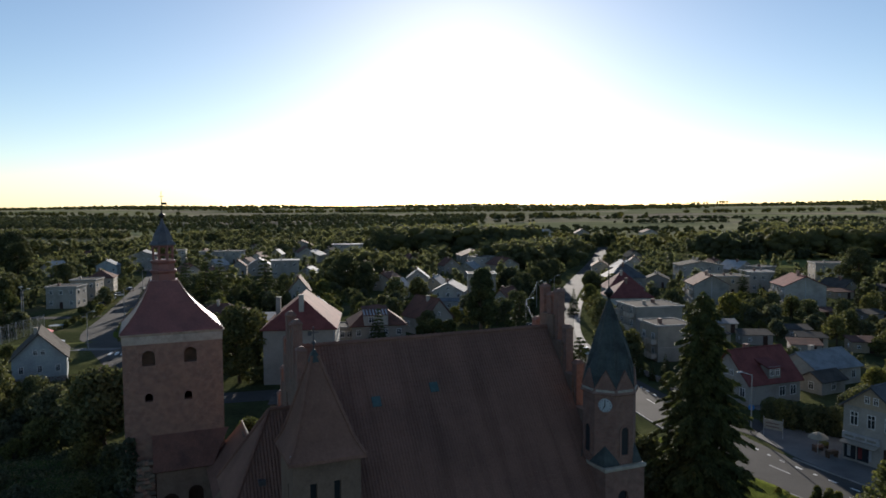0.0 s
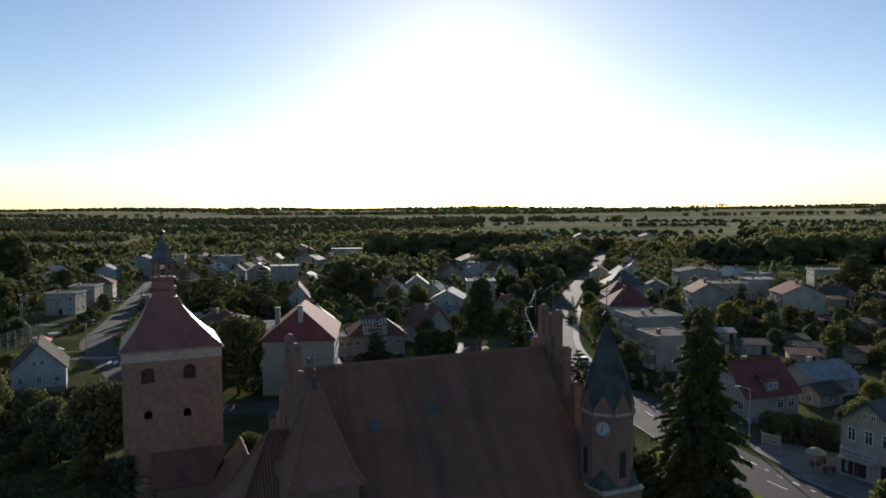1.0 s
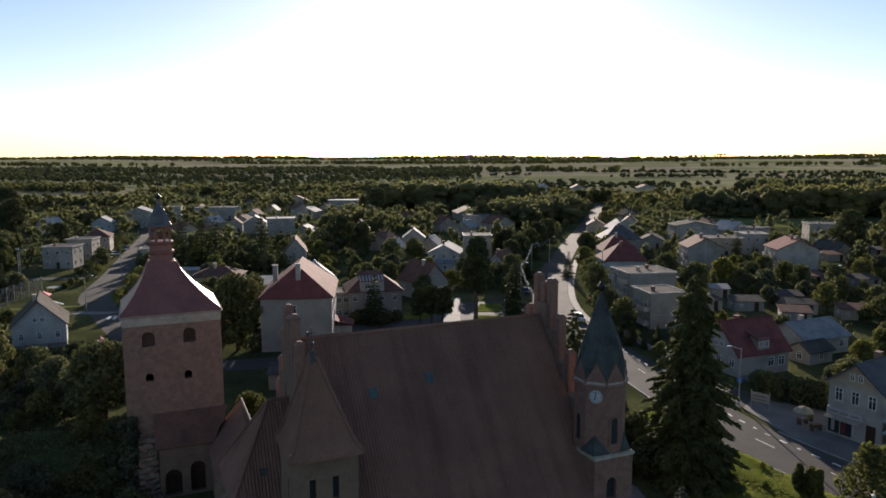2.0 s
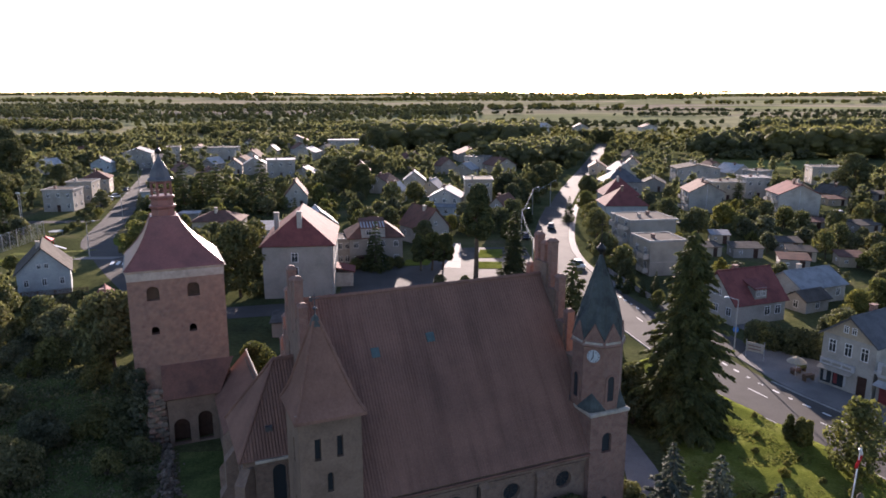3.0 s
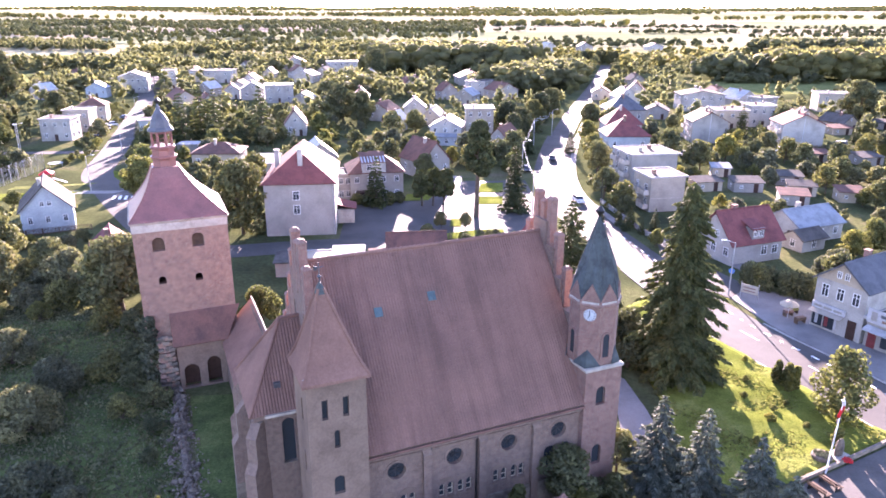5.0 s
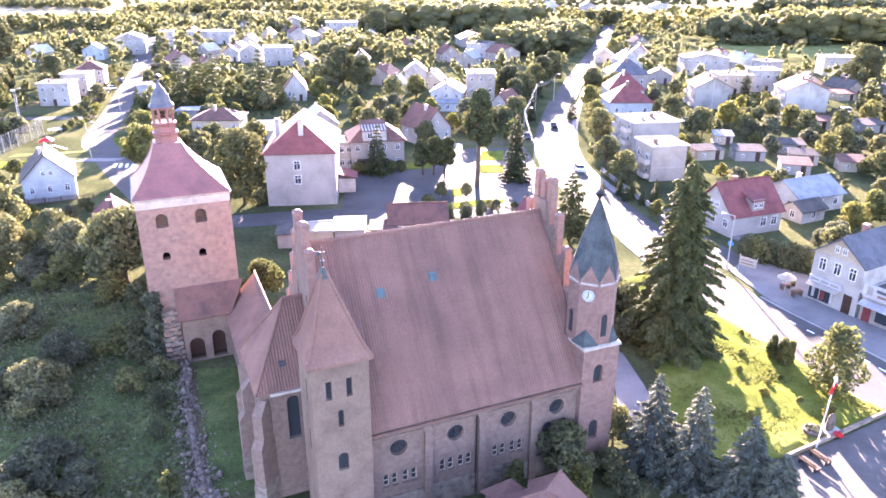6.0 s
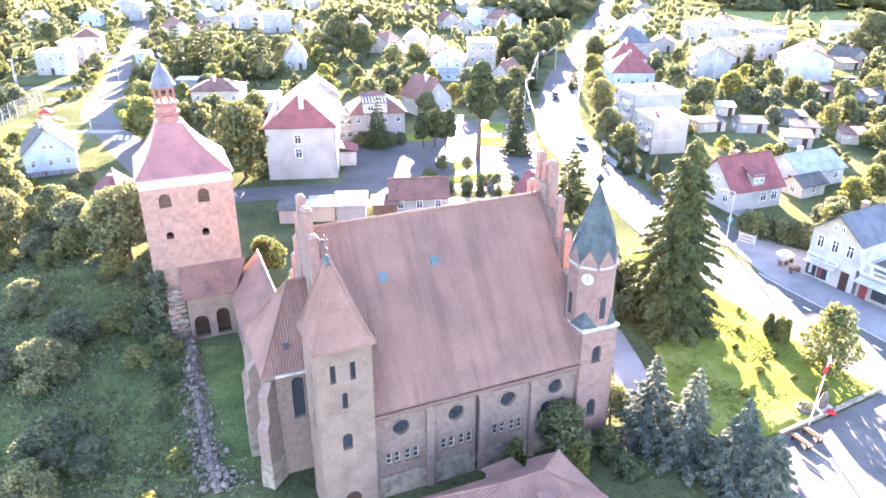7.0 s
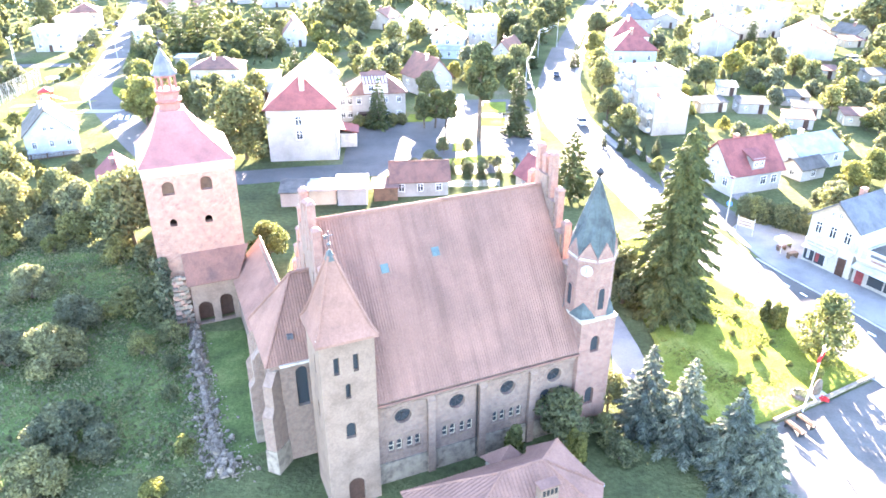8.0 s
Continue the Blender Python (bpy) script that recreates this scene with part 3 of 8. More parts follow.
flat("plaza", [(-24, 120), (12, 126), (13, 150), (11.8, 168), (-6, 166), (-14, 152), (-27, 148)], 0.045, M["asphalt"], "grey asphalt square before the school", "plaza")
flat("lawn", [(0.5, 155.6), (6.1, 155.9), (6.4, 165), (1.2, 164)], 0.12, M["lawn"], "sunlit grass bed on the square", "lawn")
flat("lawn", [(0.6, 145.6), (5.8, 145.9), (6.0, 152), (0.5, 151.8)], 0.12, M["lawn"], "sunlit grass bed on the square", "lawn")
flat("lawn", [(-9.5, 120.6), (-4.1, 121.3), (5.6, 126), (5.4, 127.8), (1.5, 127.4), (-6.8, 124), (-9.5, 123)], 0.12, M["lawn"], "narrow grass border of the square", "lawn")
flat("lawn", [(-4.6, 129.1), (-2.4, 129.2), (-2.8, 134.2), (-4.6, 134.1)], 0.12, M["lawn"], "small grass bed on the square", "lawn")
flat("path", [(-6.4, 146), (-2.9, 146), (-3.5, 171.5), (-6.7, 171.5)], 0.065, M["paving"], "pale paved walk leading off the square", "path")
flat("lawn", [(-16, 147), (-10, 148), (-9, 154), (-15, 153)], 0.12, M["lawn"], "shaded grass beside the annex", "lawn")
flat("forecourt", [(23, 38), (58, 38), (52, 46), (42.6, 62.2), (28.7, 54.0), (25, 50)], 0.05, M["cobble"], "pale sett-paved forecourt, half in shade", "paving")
flat("path", [(14.8, 58), (16.6, 57.5), (19, 60), (18.4, 66), (17.4, 72), (16, 74)], 0.04, M["paving"], "grey paved path round the turret", "path")
flat("lane", [(-138, 190.5), (-110, 194.5), (-109, 199.0), (-138, 194.5)], 0.03, M["asphalt"], "grey asphalt lane leading to the cube houses", "lane")
flat("footway", [(-97, 148.5), (-80.5, 150.2), (-79, 153.0), (-97, 151.5)], 0.05, M["paving"], "pale paved footway by the crossing", "pavement")
flat("path", [(-106, 152), (-90, 158), (-89, 160), (-106, 155)], 0.05, M["pasture"], "worn gravel path by the playground", "path")
flat("meadow", [(-47, 40), (-22, 46), (-32, 68), (-38, 84), (-62, 84), (-75, 60)], 0.04, M["meadow"], "uneven long grass on the slope by the ruin", "meadow")
flat("lawn", [(-20.5, 46), (-14, 50), (-22.5, 67), (-29.5, 66)], 0.06, M["meadow"], "mown grass strip between the ruin and the church", "lawn")
flat("meadow", [(-310, 395), (-268, 388), (-228, 404), (-226, 428), (-268, 442), (-312, 432)], 0.05, M["pasture"], "sunlit meadow among the trees", "meadow")
flat("meadow", [(-420, 560), (-364, 552), (-306, 570), (-304, 612), (-364, 630), (-424, 618)], 0.05, M["pasture"], "sunlit meadow beyond the houses", "meadow")
flat("meadow", [(115, 352), (185, 355), (215, 430), (135, 428)], 0.05, M["pasture"], "bright sunlit meadow below the wood", "meadow")
flat("lawn", [(-112, 139), (-92, 146), (-88, 152), (-112, 147)], 0.06, M["lawn"], "sunlit grass behind the white house", "lawn")
flat("lawn", [(-98, 176), (-88, 171), (-84, 164), (-82, 152), (-86, 152), (-90, 160)], 0.03, M["lawn"], "verge of the side street", "lawn")

# the sunlit green with its uneven turf
def make_green():
    edge = [(24.5, 95), (27.2, 90), (29.4, 85.0), (31.8, 80.2), (34.4, 75.4), (36.9, 70.2), (39.2, 65.3), (41.2, 62.2), (35.8, 58.9), (32.2, 56.8), (28.8, 54.7), (24.0, 52.5), (19.5, 56.5), (20.3, 67), (19.5, 78), (19, 90)]
    bm = bmesh.new()
    vs = [bm.verts.new((x, y, 0.1)) for x, y in edge]
    bm.faces.new(vs)
    ext = bmesh.ops.extrude_face_region(bm, geom=list(bm.faces))
    for v in ext["geom"]:
        if isinstance(v, bmesh.types.BMVert):
            v.co.z += 0.1
    top = [f for f in bm.faces if f.calc_center_median().z > 0.19]
    bmesh.ops.triangulate(bm, faces=top)
    for _ in range(4):
        bmesh.ops.subdivide_edges(bm, edges=[e for e in bm.edges if e.calc_length() > 0.8 and all(v.co.z > 0.15 for v in e.verts)], cuts=1)
        bmesh.ops.triangulate(bm, faces=[f for f in bm.faces if len(f.verts) > 3])
    for v in bm.verts:
        if v.co.z > 0.15 and not v.is_boundary:
            v.co.z += 0.16 * noise.noise((v.co.x * 0.32, v.co.y * 0.32, 0)) + 0.07 * noise.noise((v.co.x * 1.1, v.co.y * 1.1, 2))
    tagged(new("green", mesh_of("green", bm, M["lawn"], True)), "bumpy sunlit lawn between the church and the street", "lawn", kind="structure")


make_green()

# ---- the church: local x along the nave, y away from the viewer's side ----
CHURCH = pose(-6.8, 44.3, 0, 0, 0, 26.0)


def front(v0):
    return lambda a, b, d: (a, v0 + d, b)


def leftward(u0):
    """A wall that faces -x; a runs along y."""
    return lambda a, b, d: (u0 + d, a, b)


def make_church():
    ch = thing("church", CHURCH, "large red brick gothic church with a steep clay tile roof", "church")
    EV, RZ, EZ, MID = 0.0, 20.7, 8.7, 9.3
    # long wall with round windows over small paired ones
    wall = bmesh.new()
    roses = [2.2, 6.95, 11.65, 16.2]
    holes = [disc(u, 6.55, 0.72) for u in roses]
    pairs = []
    for u in roses[:3]:
        for du in (-1.15, -0.45, 0.45, 1.15):
            pairs.append((u + du + 0.1, 3.1))
    holes += [arch(u, z, 0.5, 1.15, 5) for u, z in pairs]
    holes += [arch(16.2 - 0.75, 3.2, 1.0, 2.0, 6), arch(16.2 + 0.75, 3.2, 1.0, 2.0, 6)]
    pierced(wall, [(-1.95, 0), (18.95, 0), (18.95, EZ - 0.25), (-1.95, EZ - 0.25)], holes, front(0.35), 0.8)
    wob = part("nave_wall", wall, M["brick"], ch, "brick side wall with round windows")
    other = bmesh.new()
    pierced(other, [(-1.95, 0), (18.95, 0), (18.95, EZ - 0.25), (-1.95, EZ - 0.25)], [], front(17.5), 0.8)
    part("nave_wall", other, M["brick"], ch)
    for u in roses:
        g = bmesh.new()
        plate(g, disc(u, 6.55, 0.72), front(0.35), 0.30, 0.34)
        pane = part("round_pane", g, M["glass"], wob)
        r = bmesh.new()
        o, i = disc(u, 6.55, 0.90), disc(u, 6.55, 0.721)
        n = len(o)
        for k in range(n):
            j = (k + 1) % n
            q = [front(0.35)(*p, d) for d in (-0.06, 0.1) for p in (o[k], o[j], i[j], i[k])]
            vs = [r.verts.new(p) for p in q]
            for f in ((0, 1, 2, 3), (0, 4, 5, 1), (3, 2, 6, 7)):
                r.faces.new([vs[t] for t in f])
        part("brick_ring", r, M["brick"], wob)
        for k in range(4):
            b = bmesh.new()
            a = k * math.pi / 4
            tube(b, (u - 0.7 * math.cos(a), 0.62, 6.55 - 0.7 * math.sin(a)), (u + 0.7 * math.cos(a), 0.62, 6.55 + 0.7 * math.sin(a)), 0.03, 0.03, 4)
            part("glazing_bar", b, M["iron"], wob)
    for u, z in pairs:
        g = bmesh.new()
        plate(g, arch(u, z, 0.5, 1.15, 5), front(0.35), 0.22, 0.26)
        part("pane", g, M["glass"], wob)
        s = bmesh.new()
        box(s, u - 0.33, u + 0.33, 0.24, 0.40, z - 0.16, z - 0.02)
        part("sill", s, M["render_pink"], wob)
        s = bmesh.new()
        pierced(s, arch(u, z, 0.5, 1.15, 5), [rect(u, z + 0.07, 0.36, 0.42), arch(u, z + 0.55, 0.36, 0.53, 5)], front(0.35), 0.06)
        fr = part("window_frame", s, M["tan"], wob, "pale wooden window frame")
        fr.location.y = 0.15
    for u in roses[:3]:
        for du in (-0.8, 0.8):      # shallow blind arches over the pairs
            h = bmesh.new()
            plate(h, [(u + du + 0.1 + 0.72 * math.cos(math.pi * k / 10), 4.36 + 0.42 * math.sin(math.pi * k / 10)) for k in range(11)], front(0.35), -0.03, 0.02)
            part("blind_arch", h, M["render_pink"], wob)
    for u in (15.45, 16.95):
        g = bmesh.new()
        plate(g, arch(u, 3.2, 1.0, 2.0, 6), front(0.35), 0.22, 0.26)
        part("pane", g, M["glass"], wob)
    for u in (4.6, 9.25, 14.0):
        b = bmesh.new()
        box(b, u - 0.32, u + 0.32, -0.02, 0.36, 0, 7.6)
        slab(b, [(u - 0.36, -0.08, 7.5), (u + 0.36, -0.08, 7.5), (u + 0.36, 0.34, 8.1), (u - 0.36, 0.34, 8.1)], 0.08)
        part("pilaster", b, M["brick"], ch)
    for u in (4.95, 8.75):
        b = bmesh.new()
        tube(b, (u, 0.2, 0.2), (u, 0.2, 8.2), 0.06, 0.06, 8)
        tube(b, (u, 0.2, 8.2), (u, -0.1, 8.55), 0.06, 0.06, 8)
        part("downpipe", b, M["iron"], ch, "dark metal downpipe")
    b = bmesh.new()
    box(b, -0.25, 18.2, 0.16, 0.35, 7.72, 7.86), box(b, -0.25, 18.2, 0.08, 0.35, 7.98, 8.16), box(b, -0.25, 18.2, -0.02, 0.35, 8.16, 8.45)
    part("cornice", b, M["brick"], ch)
    b = bmesh.new()
    tube(b, (-0.25, -0.24, 8.5), (18.2, -0.24, 8.5), 0.11, 0.11, 8)
    part("gutter", b, M["roof_brown"], ch, "dark brown gutter")
    b = bmesh.new()
    box(b, -0.4, 18.1, 0.18, 0.36, 0, 2.1)
    part("plinth", b, M["stone"], ch, "rubble stone plinth")
    # roof
    run, rise = MID - EV + 0.15, RZ - EZ
    ln = math.hypot(run, rise)
    up = (0, run / ln, rise / ln)
    me = tiled("roof_slope", (-1.95, EV - 0.15, EZ), (1, 0, 0), up, 20.9, ln - 0.05, M["tile"])
    roof = part("roof", me, None, ch, "steep slope of old clay pantiles")
    roof["kind"] = "stuff"
    b = bmesh.new()
    slab(b, [(-1.95, EV - 0.1, EZ - 0.12), (18.95, EV - 0.1, EZ - 0.12), (18.95, MID, RZ - 0.12), (-1.95, MID, RZ - 0.12)], 0.25)
    part("roof_boarding", b, M["wood"], ch)
    b = bmesh.new()
    slab(b, [(18.95, 2 * MID + 0.1, EZ), (-1.95, 2 * MID + 0.1, EZ), (-1.95, MID, RZ), (18.95, MID, RZ)], 0.25)
    part("roof", b, M["tile2"], ch)
    b = bmesh.new()
    for k in range(52):
        u = -1.9 + k * 0.4
        tube(b, (u, MID, RZ - 0.02), (u + 0.43, MID, RZ + 0.03), 0.17, 0.19, 8)
    part("ridge_tiles", b, M["tile2"], ch, "row of half-round ridge tiles")
    for u, s in ((3.0, 0.66), (7.6, 0.70)):   # small copper roof hatches
        h = bmesh.new()
        y, z = EV - 0.15 + run * s, EZ + rise * s
        slab(h, [(u - 0.32, y - 0.2, z + 0.02), (u + 0.32, y - 0.2, z + 0.02), (u + 0.32, y + 0.25, z + 0.62), (u - 0.32, y + 0.25, z + 0.62)], 0.22)
        part("roof_hatch", h, M["hatch"], ch, "small green copper roof hatch")
    # stepped gables with slim pinnacles
    for u0, u1, tag in ((18.95, 19.85, 1), (-2.5, -1.95, 0)):
        g = bmesh.new()
        outline = [(0.3, 0), (18.3, 0), (18.3, 8.9)]
        steps = [(18.3, 10.2), (16.6, 10.2), (16.6, 12.6), (14.9, 12.6), (14.9, 15.0), (13.2, 15.0), (13.2, 17.4), (11.6, 17.4), (11.6, 19.8), (10.3, 19.8), (10.3, 21.8)]
        outline += steps[0:] + [(2 * MID - a, b) for a, b in reversed(steps)] + [(0.3, 8.9)]
        slits = [arch(a, z, 0.45, 1.5, 5) for a, z in ((9.3, 18.2), (7.7, 15.6), (10.9, 15.6), (6.2, 13.0), (12.4, 13.0))]
        pierced(g, outline, slits, leftward(u0), u1 - u0)
        gab = part("stepped_gable", g, M["brick"], ch, "stepped brick gable with slim piers")
        for k, (a, top) in enumerate([(MID + 1.1, 24.2 if tag else 23.2), (MID - 1.1, 24.0 if tag else 22.9), (MID, 23.6 if tag else 22.6), (6.9, 21.2), (11.7, 21.2), (5.4, 18.6), (13.2, 18.6), (3.7, 16.2), (14.9, 16.2), (2.0, 13.8), (16.6, 13.8), (0.55, 11.4), (18.05, 11.4)]):
            p = bmesh.new()
            base = top - 4.2
            cu = u1 - 0.36 if tag else u0 + 0.3
            loft(p, [square(0.33, base, cu, a), square(0.33, top - 0.4, cu, a), square(0.37, top - 0.36, cu, a), square(0.37, top - 0.26, cu, a), square(0.26, top - 0.1, cu, a), square(0.14, top, cu, a)])
            part("pinnacle", p, M["brick_turret"], gab)
    for a in (1.6, 3.6):
        b = bmesh.new()
        z = EZ + rise * (a / run)
        loft(b, [square(0.3, z, -2.2, a), square(0.3, z + 1.1, -2.2, a)])
        slab(b, [(-2.6, a - 0.4, z + 1.1), (-1.8, a - 0.4, z + 1.1), (-1.8, a + 0.4, z + 1.25), (-2.6, a + 0.4, z + 1.25)], 0.1)
        part("gable_cap", b, M["coping"], ch)
    # stair tower with a bell-cast pyramid roof
    cu, cv, hw = -2.3, 1.1, 2.05
    b = bmesh.new()
    slots = [rect(cu - 0.85, 12.95, 0.42, 1.5), rect(cu + 0.6, 12.95, 0.42, 1.5), arch(cu - 0.1, 10.6, 0.4, 1.4, 5), arch(cu - 0.1, 6.85, 0.76, 1.5, 6), arch(cu + 0.05, 0.1, 1.3, 2.6, 8)]
    pierced(b, [(cu - hw, 0), (cu + hw, 0), (cu + hw, 15.9), (cu - hw, 15.9)], slots, front(cv - hw), 0.55)
    lslots = [arch(cv - 0.4, 12.4, 0.45, 1.7, 5), arch(cv - 0.4, 8.2, 0.45, 1.7, 5)]
    c = bmesh.new()
    pierced(c, [(cv - hw + 0.55, 0), (cv + hw, 0), (cv + hw, 15.9), (cv - hw + 0.55, 15.9)], lslots, leftward(cu - hw), 0.55)
    part("stair_tower_wall", c, M["render_pink"], ch)
    for q in ((cu + hw - 0.55, cu + hw, cv - hw + 0.55, cv + hw, 0, 15.9), (cu - hw + 0.55, cu + hw - 0.55, cv + hw - 0.5, cv + hw, 0, 15.9)):
        c = bmesh.new()
        box(c, *q)
        part("stair_tower_wall", c, M["render_pink"], ch)
    st = part("stair_tower", b, M["render_pink"], ch, "plain buff stair tower with slit windows")
    for o in slots[:4]:
        g = bmesh.new()
        plate(g, o, front(cv - hw), 0.3, 0.34)
        part("pane", g, M["glass"], st)
    g = bmesh.new()
    plate(g, slots[4], front(cv - hw), 0.25, 0.32)
    part("door", g, M["door_and_recess"], st, "dark arched wooden door")
    for o in lslots:
        g = bmesh.new()
        plate(g, o, leftward(cu - hw), 0.3, 0.34)
        part("pane", g, M["glass"], st)
    b = bmesh.new()
    prof = [(2.34, 15.72), (2.32, 15.92), (2.02, 16.4), (1.74, 17.0), (1.4, 18.0), (0.93, 19.4), (0.18, 21.7)]
    lean = lambda z: cu - 0.25 * (z - 15.7) / 6.0      # the peak stands a little off the middle
    loft(b, [square(h, z, lean(z), cv - 0.05) for h, z in prof])
    sr = part("stair_tower_roof", b, M["tile2"], ch, "bell-cast pyramid roof of clay tiles")
    for sx, sy in ((-1, -1), (1, -1), (-1, 1), (1, 1)):
        b = bmesh.new()
        polytube(b, [(lean(z) + sx * h, cv - 0.05 + sy * h, z + 0.02) for h, z in prof[1:]], 0.11)
        part("hip", b, M["tile2"], sr)
    for k in range(7):
        t = 0.12 + k * 0.125
        h, z = np.interp(t * 6, range(7), [p[0] for p in prof]), np.interp(t * 6, range(7), [p[1] for p in prof])
        b = bmesh.new()
        loft(b, [ngon(0.04, z + 0.08, 6, lean(z) - h, cv - h), ngon(0.05, z + 0.15, 6, lean(z) - h, cv - h), ngon(0.02, z + 0.22, 6, lean(z) - h, cv - h)])
        part("hip_hook", b, M["zinc"], sr, "shiny metal hook")
    cu -= 0.25
    b = bmesh.new()
    loft(b, [square(0.36, 21.35, cu, cv - 0.05), square(0.24, 21.75, cu, cv - 0.05), square(0.06, 22.1, cu, cv - 0.05)])
    part("roof_cap", b, M["copper"], sr)
    b = bmesh.new()
    tube(b, (cu, cv, 22.0), (cu, cv, 23.5), 0.04, 0.03)
    loft(b, [ngon(0.05, 22.35, 8, cu, cv), ngon(0.16, 22.5, 8, cu, cv), ngon(0.05, 22.65, 8, cu, cv)])
    tube(b, (cu - 0.3, cv, 23.1), (cu + 0.35, cv + 0.1, 23.12), 0.05, 0.03)
    box(b, cu - 0.35, cu - 0.12, cv - 0.02, cv + 0.02, 22.95, 23.25)
    part("weather_vane", b, M["lead"], sr, "small metal weather vane")
    # chancel with a hipped end
    b = bmesh.new()
    lan = arch(-4.55, 5.5, 1.0, 4.0, 8)
    pierced(b, [(-7.1, 0), (-1.5, 0), (-1.5, 10.3), (-7.1, 10.3)], [lan], front(5.95), 0.7)
    ends = [arch(8.0, 5.0, 1.0, 4.0, 8), arch(11.2, 5.0, 1.0, 4.0, 8)]
    pierced(b, [(6.65, 0), (13.3, 0), (13.3, 10.3), (6.65, 10.3)], ends, leftward(-7.1), 0.7)
    box(b, -6.4, -1.5, 12.7, 13.3, 0, 10.3)
    cw = part("chancel_wall", b, M["brick"], ch, "brick chancel wall with tall lancet window")
    for o, put in ((lan, front(5.95)), (ends[0], leftward(-7.1)), (ends[1], leftward(-7.1))):
        g = bmesh.new()
        plate(g, o, put, 0.35, 0.4)
        part("pane", g, M["glass"], cw)
    top, ez = 16.2, 10.3
    rv = 9.6
    sl = math.hypot(rv - 5.6, top - ez)
    me = tiled("chancel_slope", (-7.4, 5.6, ez), (1, 0, 0), (0, (rv - 5.6) / sl, (top - ez) / sl), 5.9, sl, M["tile"], left=lambda s: 3.35 * s / sl)
    part("chancel_roof", me, None, ch, "clay tiled chancel roof")["kind"] = "stuff"
    b = bmesh.new()
    slab(b, [(-7.45, 5.6, ez - 0.05), (-1.5, 5.6, ez - 0.05), (-1.5, rv, top - 0.05), (-4.05, rv, top - 0.05)], 0.2)
    slab(b, [(-7.45, 13.6, ez), (-7.45, 5.6, ez), (-4.05, rv, top)], 0.2)
    slab(b, [(-1.5, 13.6, ez), (-7.45, 13.6, ez), (-4.05, rv, top), (-1.5, rv, top)], 0.2)
    part("chancel_roof", b, M["tile2"], ch, "hipped end of the chancel roof")
    b = bmesh.new()
    tube(b, (-7.4, 5.6, ez + 0.05), (-4.05, rv, top + 0.05), 0.14, 0.14), tube(b, (-7.4, 13.6, ez + 0.05), (-4.05, rv, top + 0.05), 0.14, 0.14), tube(b, (-4.05, rv, top + 0.05), (-1.6, rv, top + 0.05), 0.16, 0.16)
    part("hip_tiles", b, M["tile2"], ch)
    h = bmesh.new()
    box(h, -5.3, -4.8, 6.6, 7.5, 11.55, 12.25)
    part("roof_hatch", h, M["lead"], ch, "small dark roof hatch")
    b = bmesh.new()
    box(b, -6.3, -1.6, 5.42, 5.62, ez - 0.22, ez - 0.02)
    part("gutter", b, M["plaster"], ch, "pale weathered gutter")
    for bu, bv, turn in ((-7.2, 5.6, 45), (-7.6, 9.7, 90), (-7.2, 13.4, 135)):
        b = bmesh.new()
        loft(b, [square(0.52, 0, 0, 0, 0.9), square(0.5, 5.9, 0, 0, 0.9), square(0.44, 6.6, 0, 0.2, 0.62), square(0.44, 8.7, 0, 0.2, 0.62), square(0.4, 9.7, 0, 0.6, 0.2)])
        bt = part("buttress", b, M["brick"], ch, "stepped weathered buttress", at=pose(bu, bv, 0, 0, 0, -turn))
        b = bmesh.new()
        loft(b, [square(0.6, 0, 0, 0, 0.98), square(0.57, 2.4, 0, 0, 0.96)])
        part("stone_foot", b, M["stone"], bt)
    # clock turret
    tu, tv, ap = 19.87, 1.75, 1.84
    b = bmesh.new()
    ww = arch(tu - 0.1, 8.3, 0.9, 1.7, 6)
    low = arch(tu - 0.1, 2.6, 0.9, 1.9, 6)
    pierced(b, [(18.2, 0), (21.65, 0), (21.65, 11.6), (18.2, 11.6)], [ww, low], front(-0.15), 0.5)
    for q in ((18.2, 18.7, 0.35, 3.5, 0, 11.6), (21.15, 21.65, 0.35, 3.5, 0, 11.6), (18.7, 21.15, 3.0, 3.5, 0, 11.6)):
        c = bmesh.new()
        box(c, *q)
        part("turret_wall", c, M["brick_turret"], ch)
    tb = part("turret_base", b, M["brick_turret"], ch, "square brick base of the clock turret")
    for o in (ww, low):
        g = bmesh.new()
        plate(g, o, front(-0.15), 0.3, 0.34)
        part("pane", g, M["glass"], tb)
    b = bmesh.new()
    loft(b, [square(1.78, 11.5, 19.93, 1.66, 1.84), square(1.84, 11.58, 19.93, 1.66, 1.9), square(1.84, 11.76, 19.93, 1.66, 1.9), square(1.7, 11.84, 19.93, 1.66, 1.75)])
    part("coping", b, M["coping"], ch, "pale stone coping")
    R = ap / math.cos(math.pi / 8)
    b = bmesh.new()
    loft(b, [ngon(R, 11.9, 8, tu, tv, math.pi / 8), ngon(R, 17.05, 8, tu, tv, math.pi / 8)])
    oc = part("octagon", b, M["brick_turret"], ch, "eight-sided brick turret shaft")
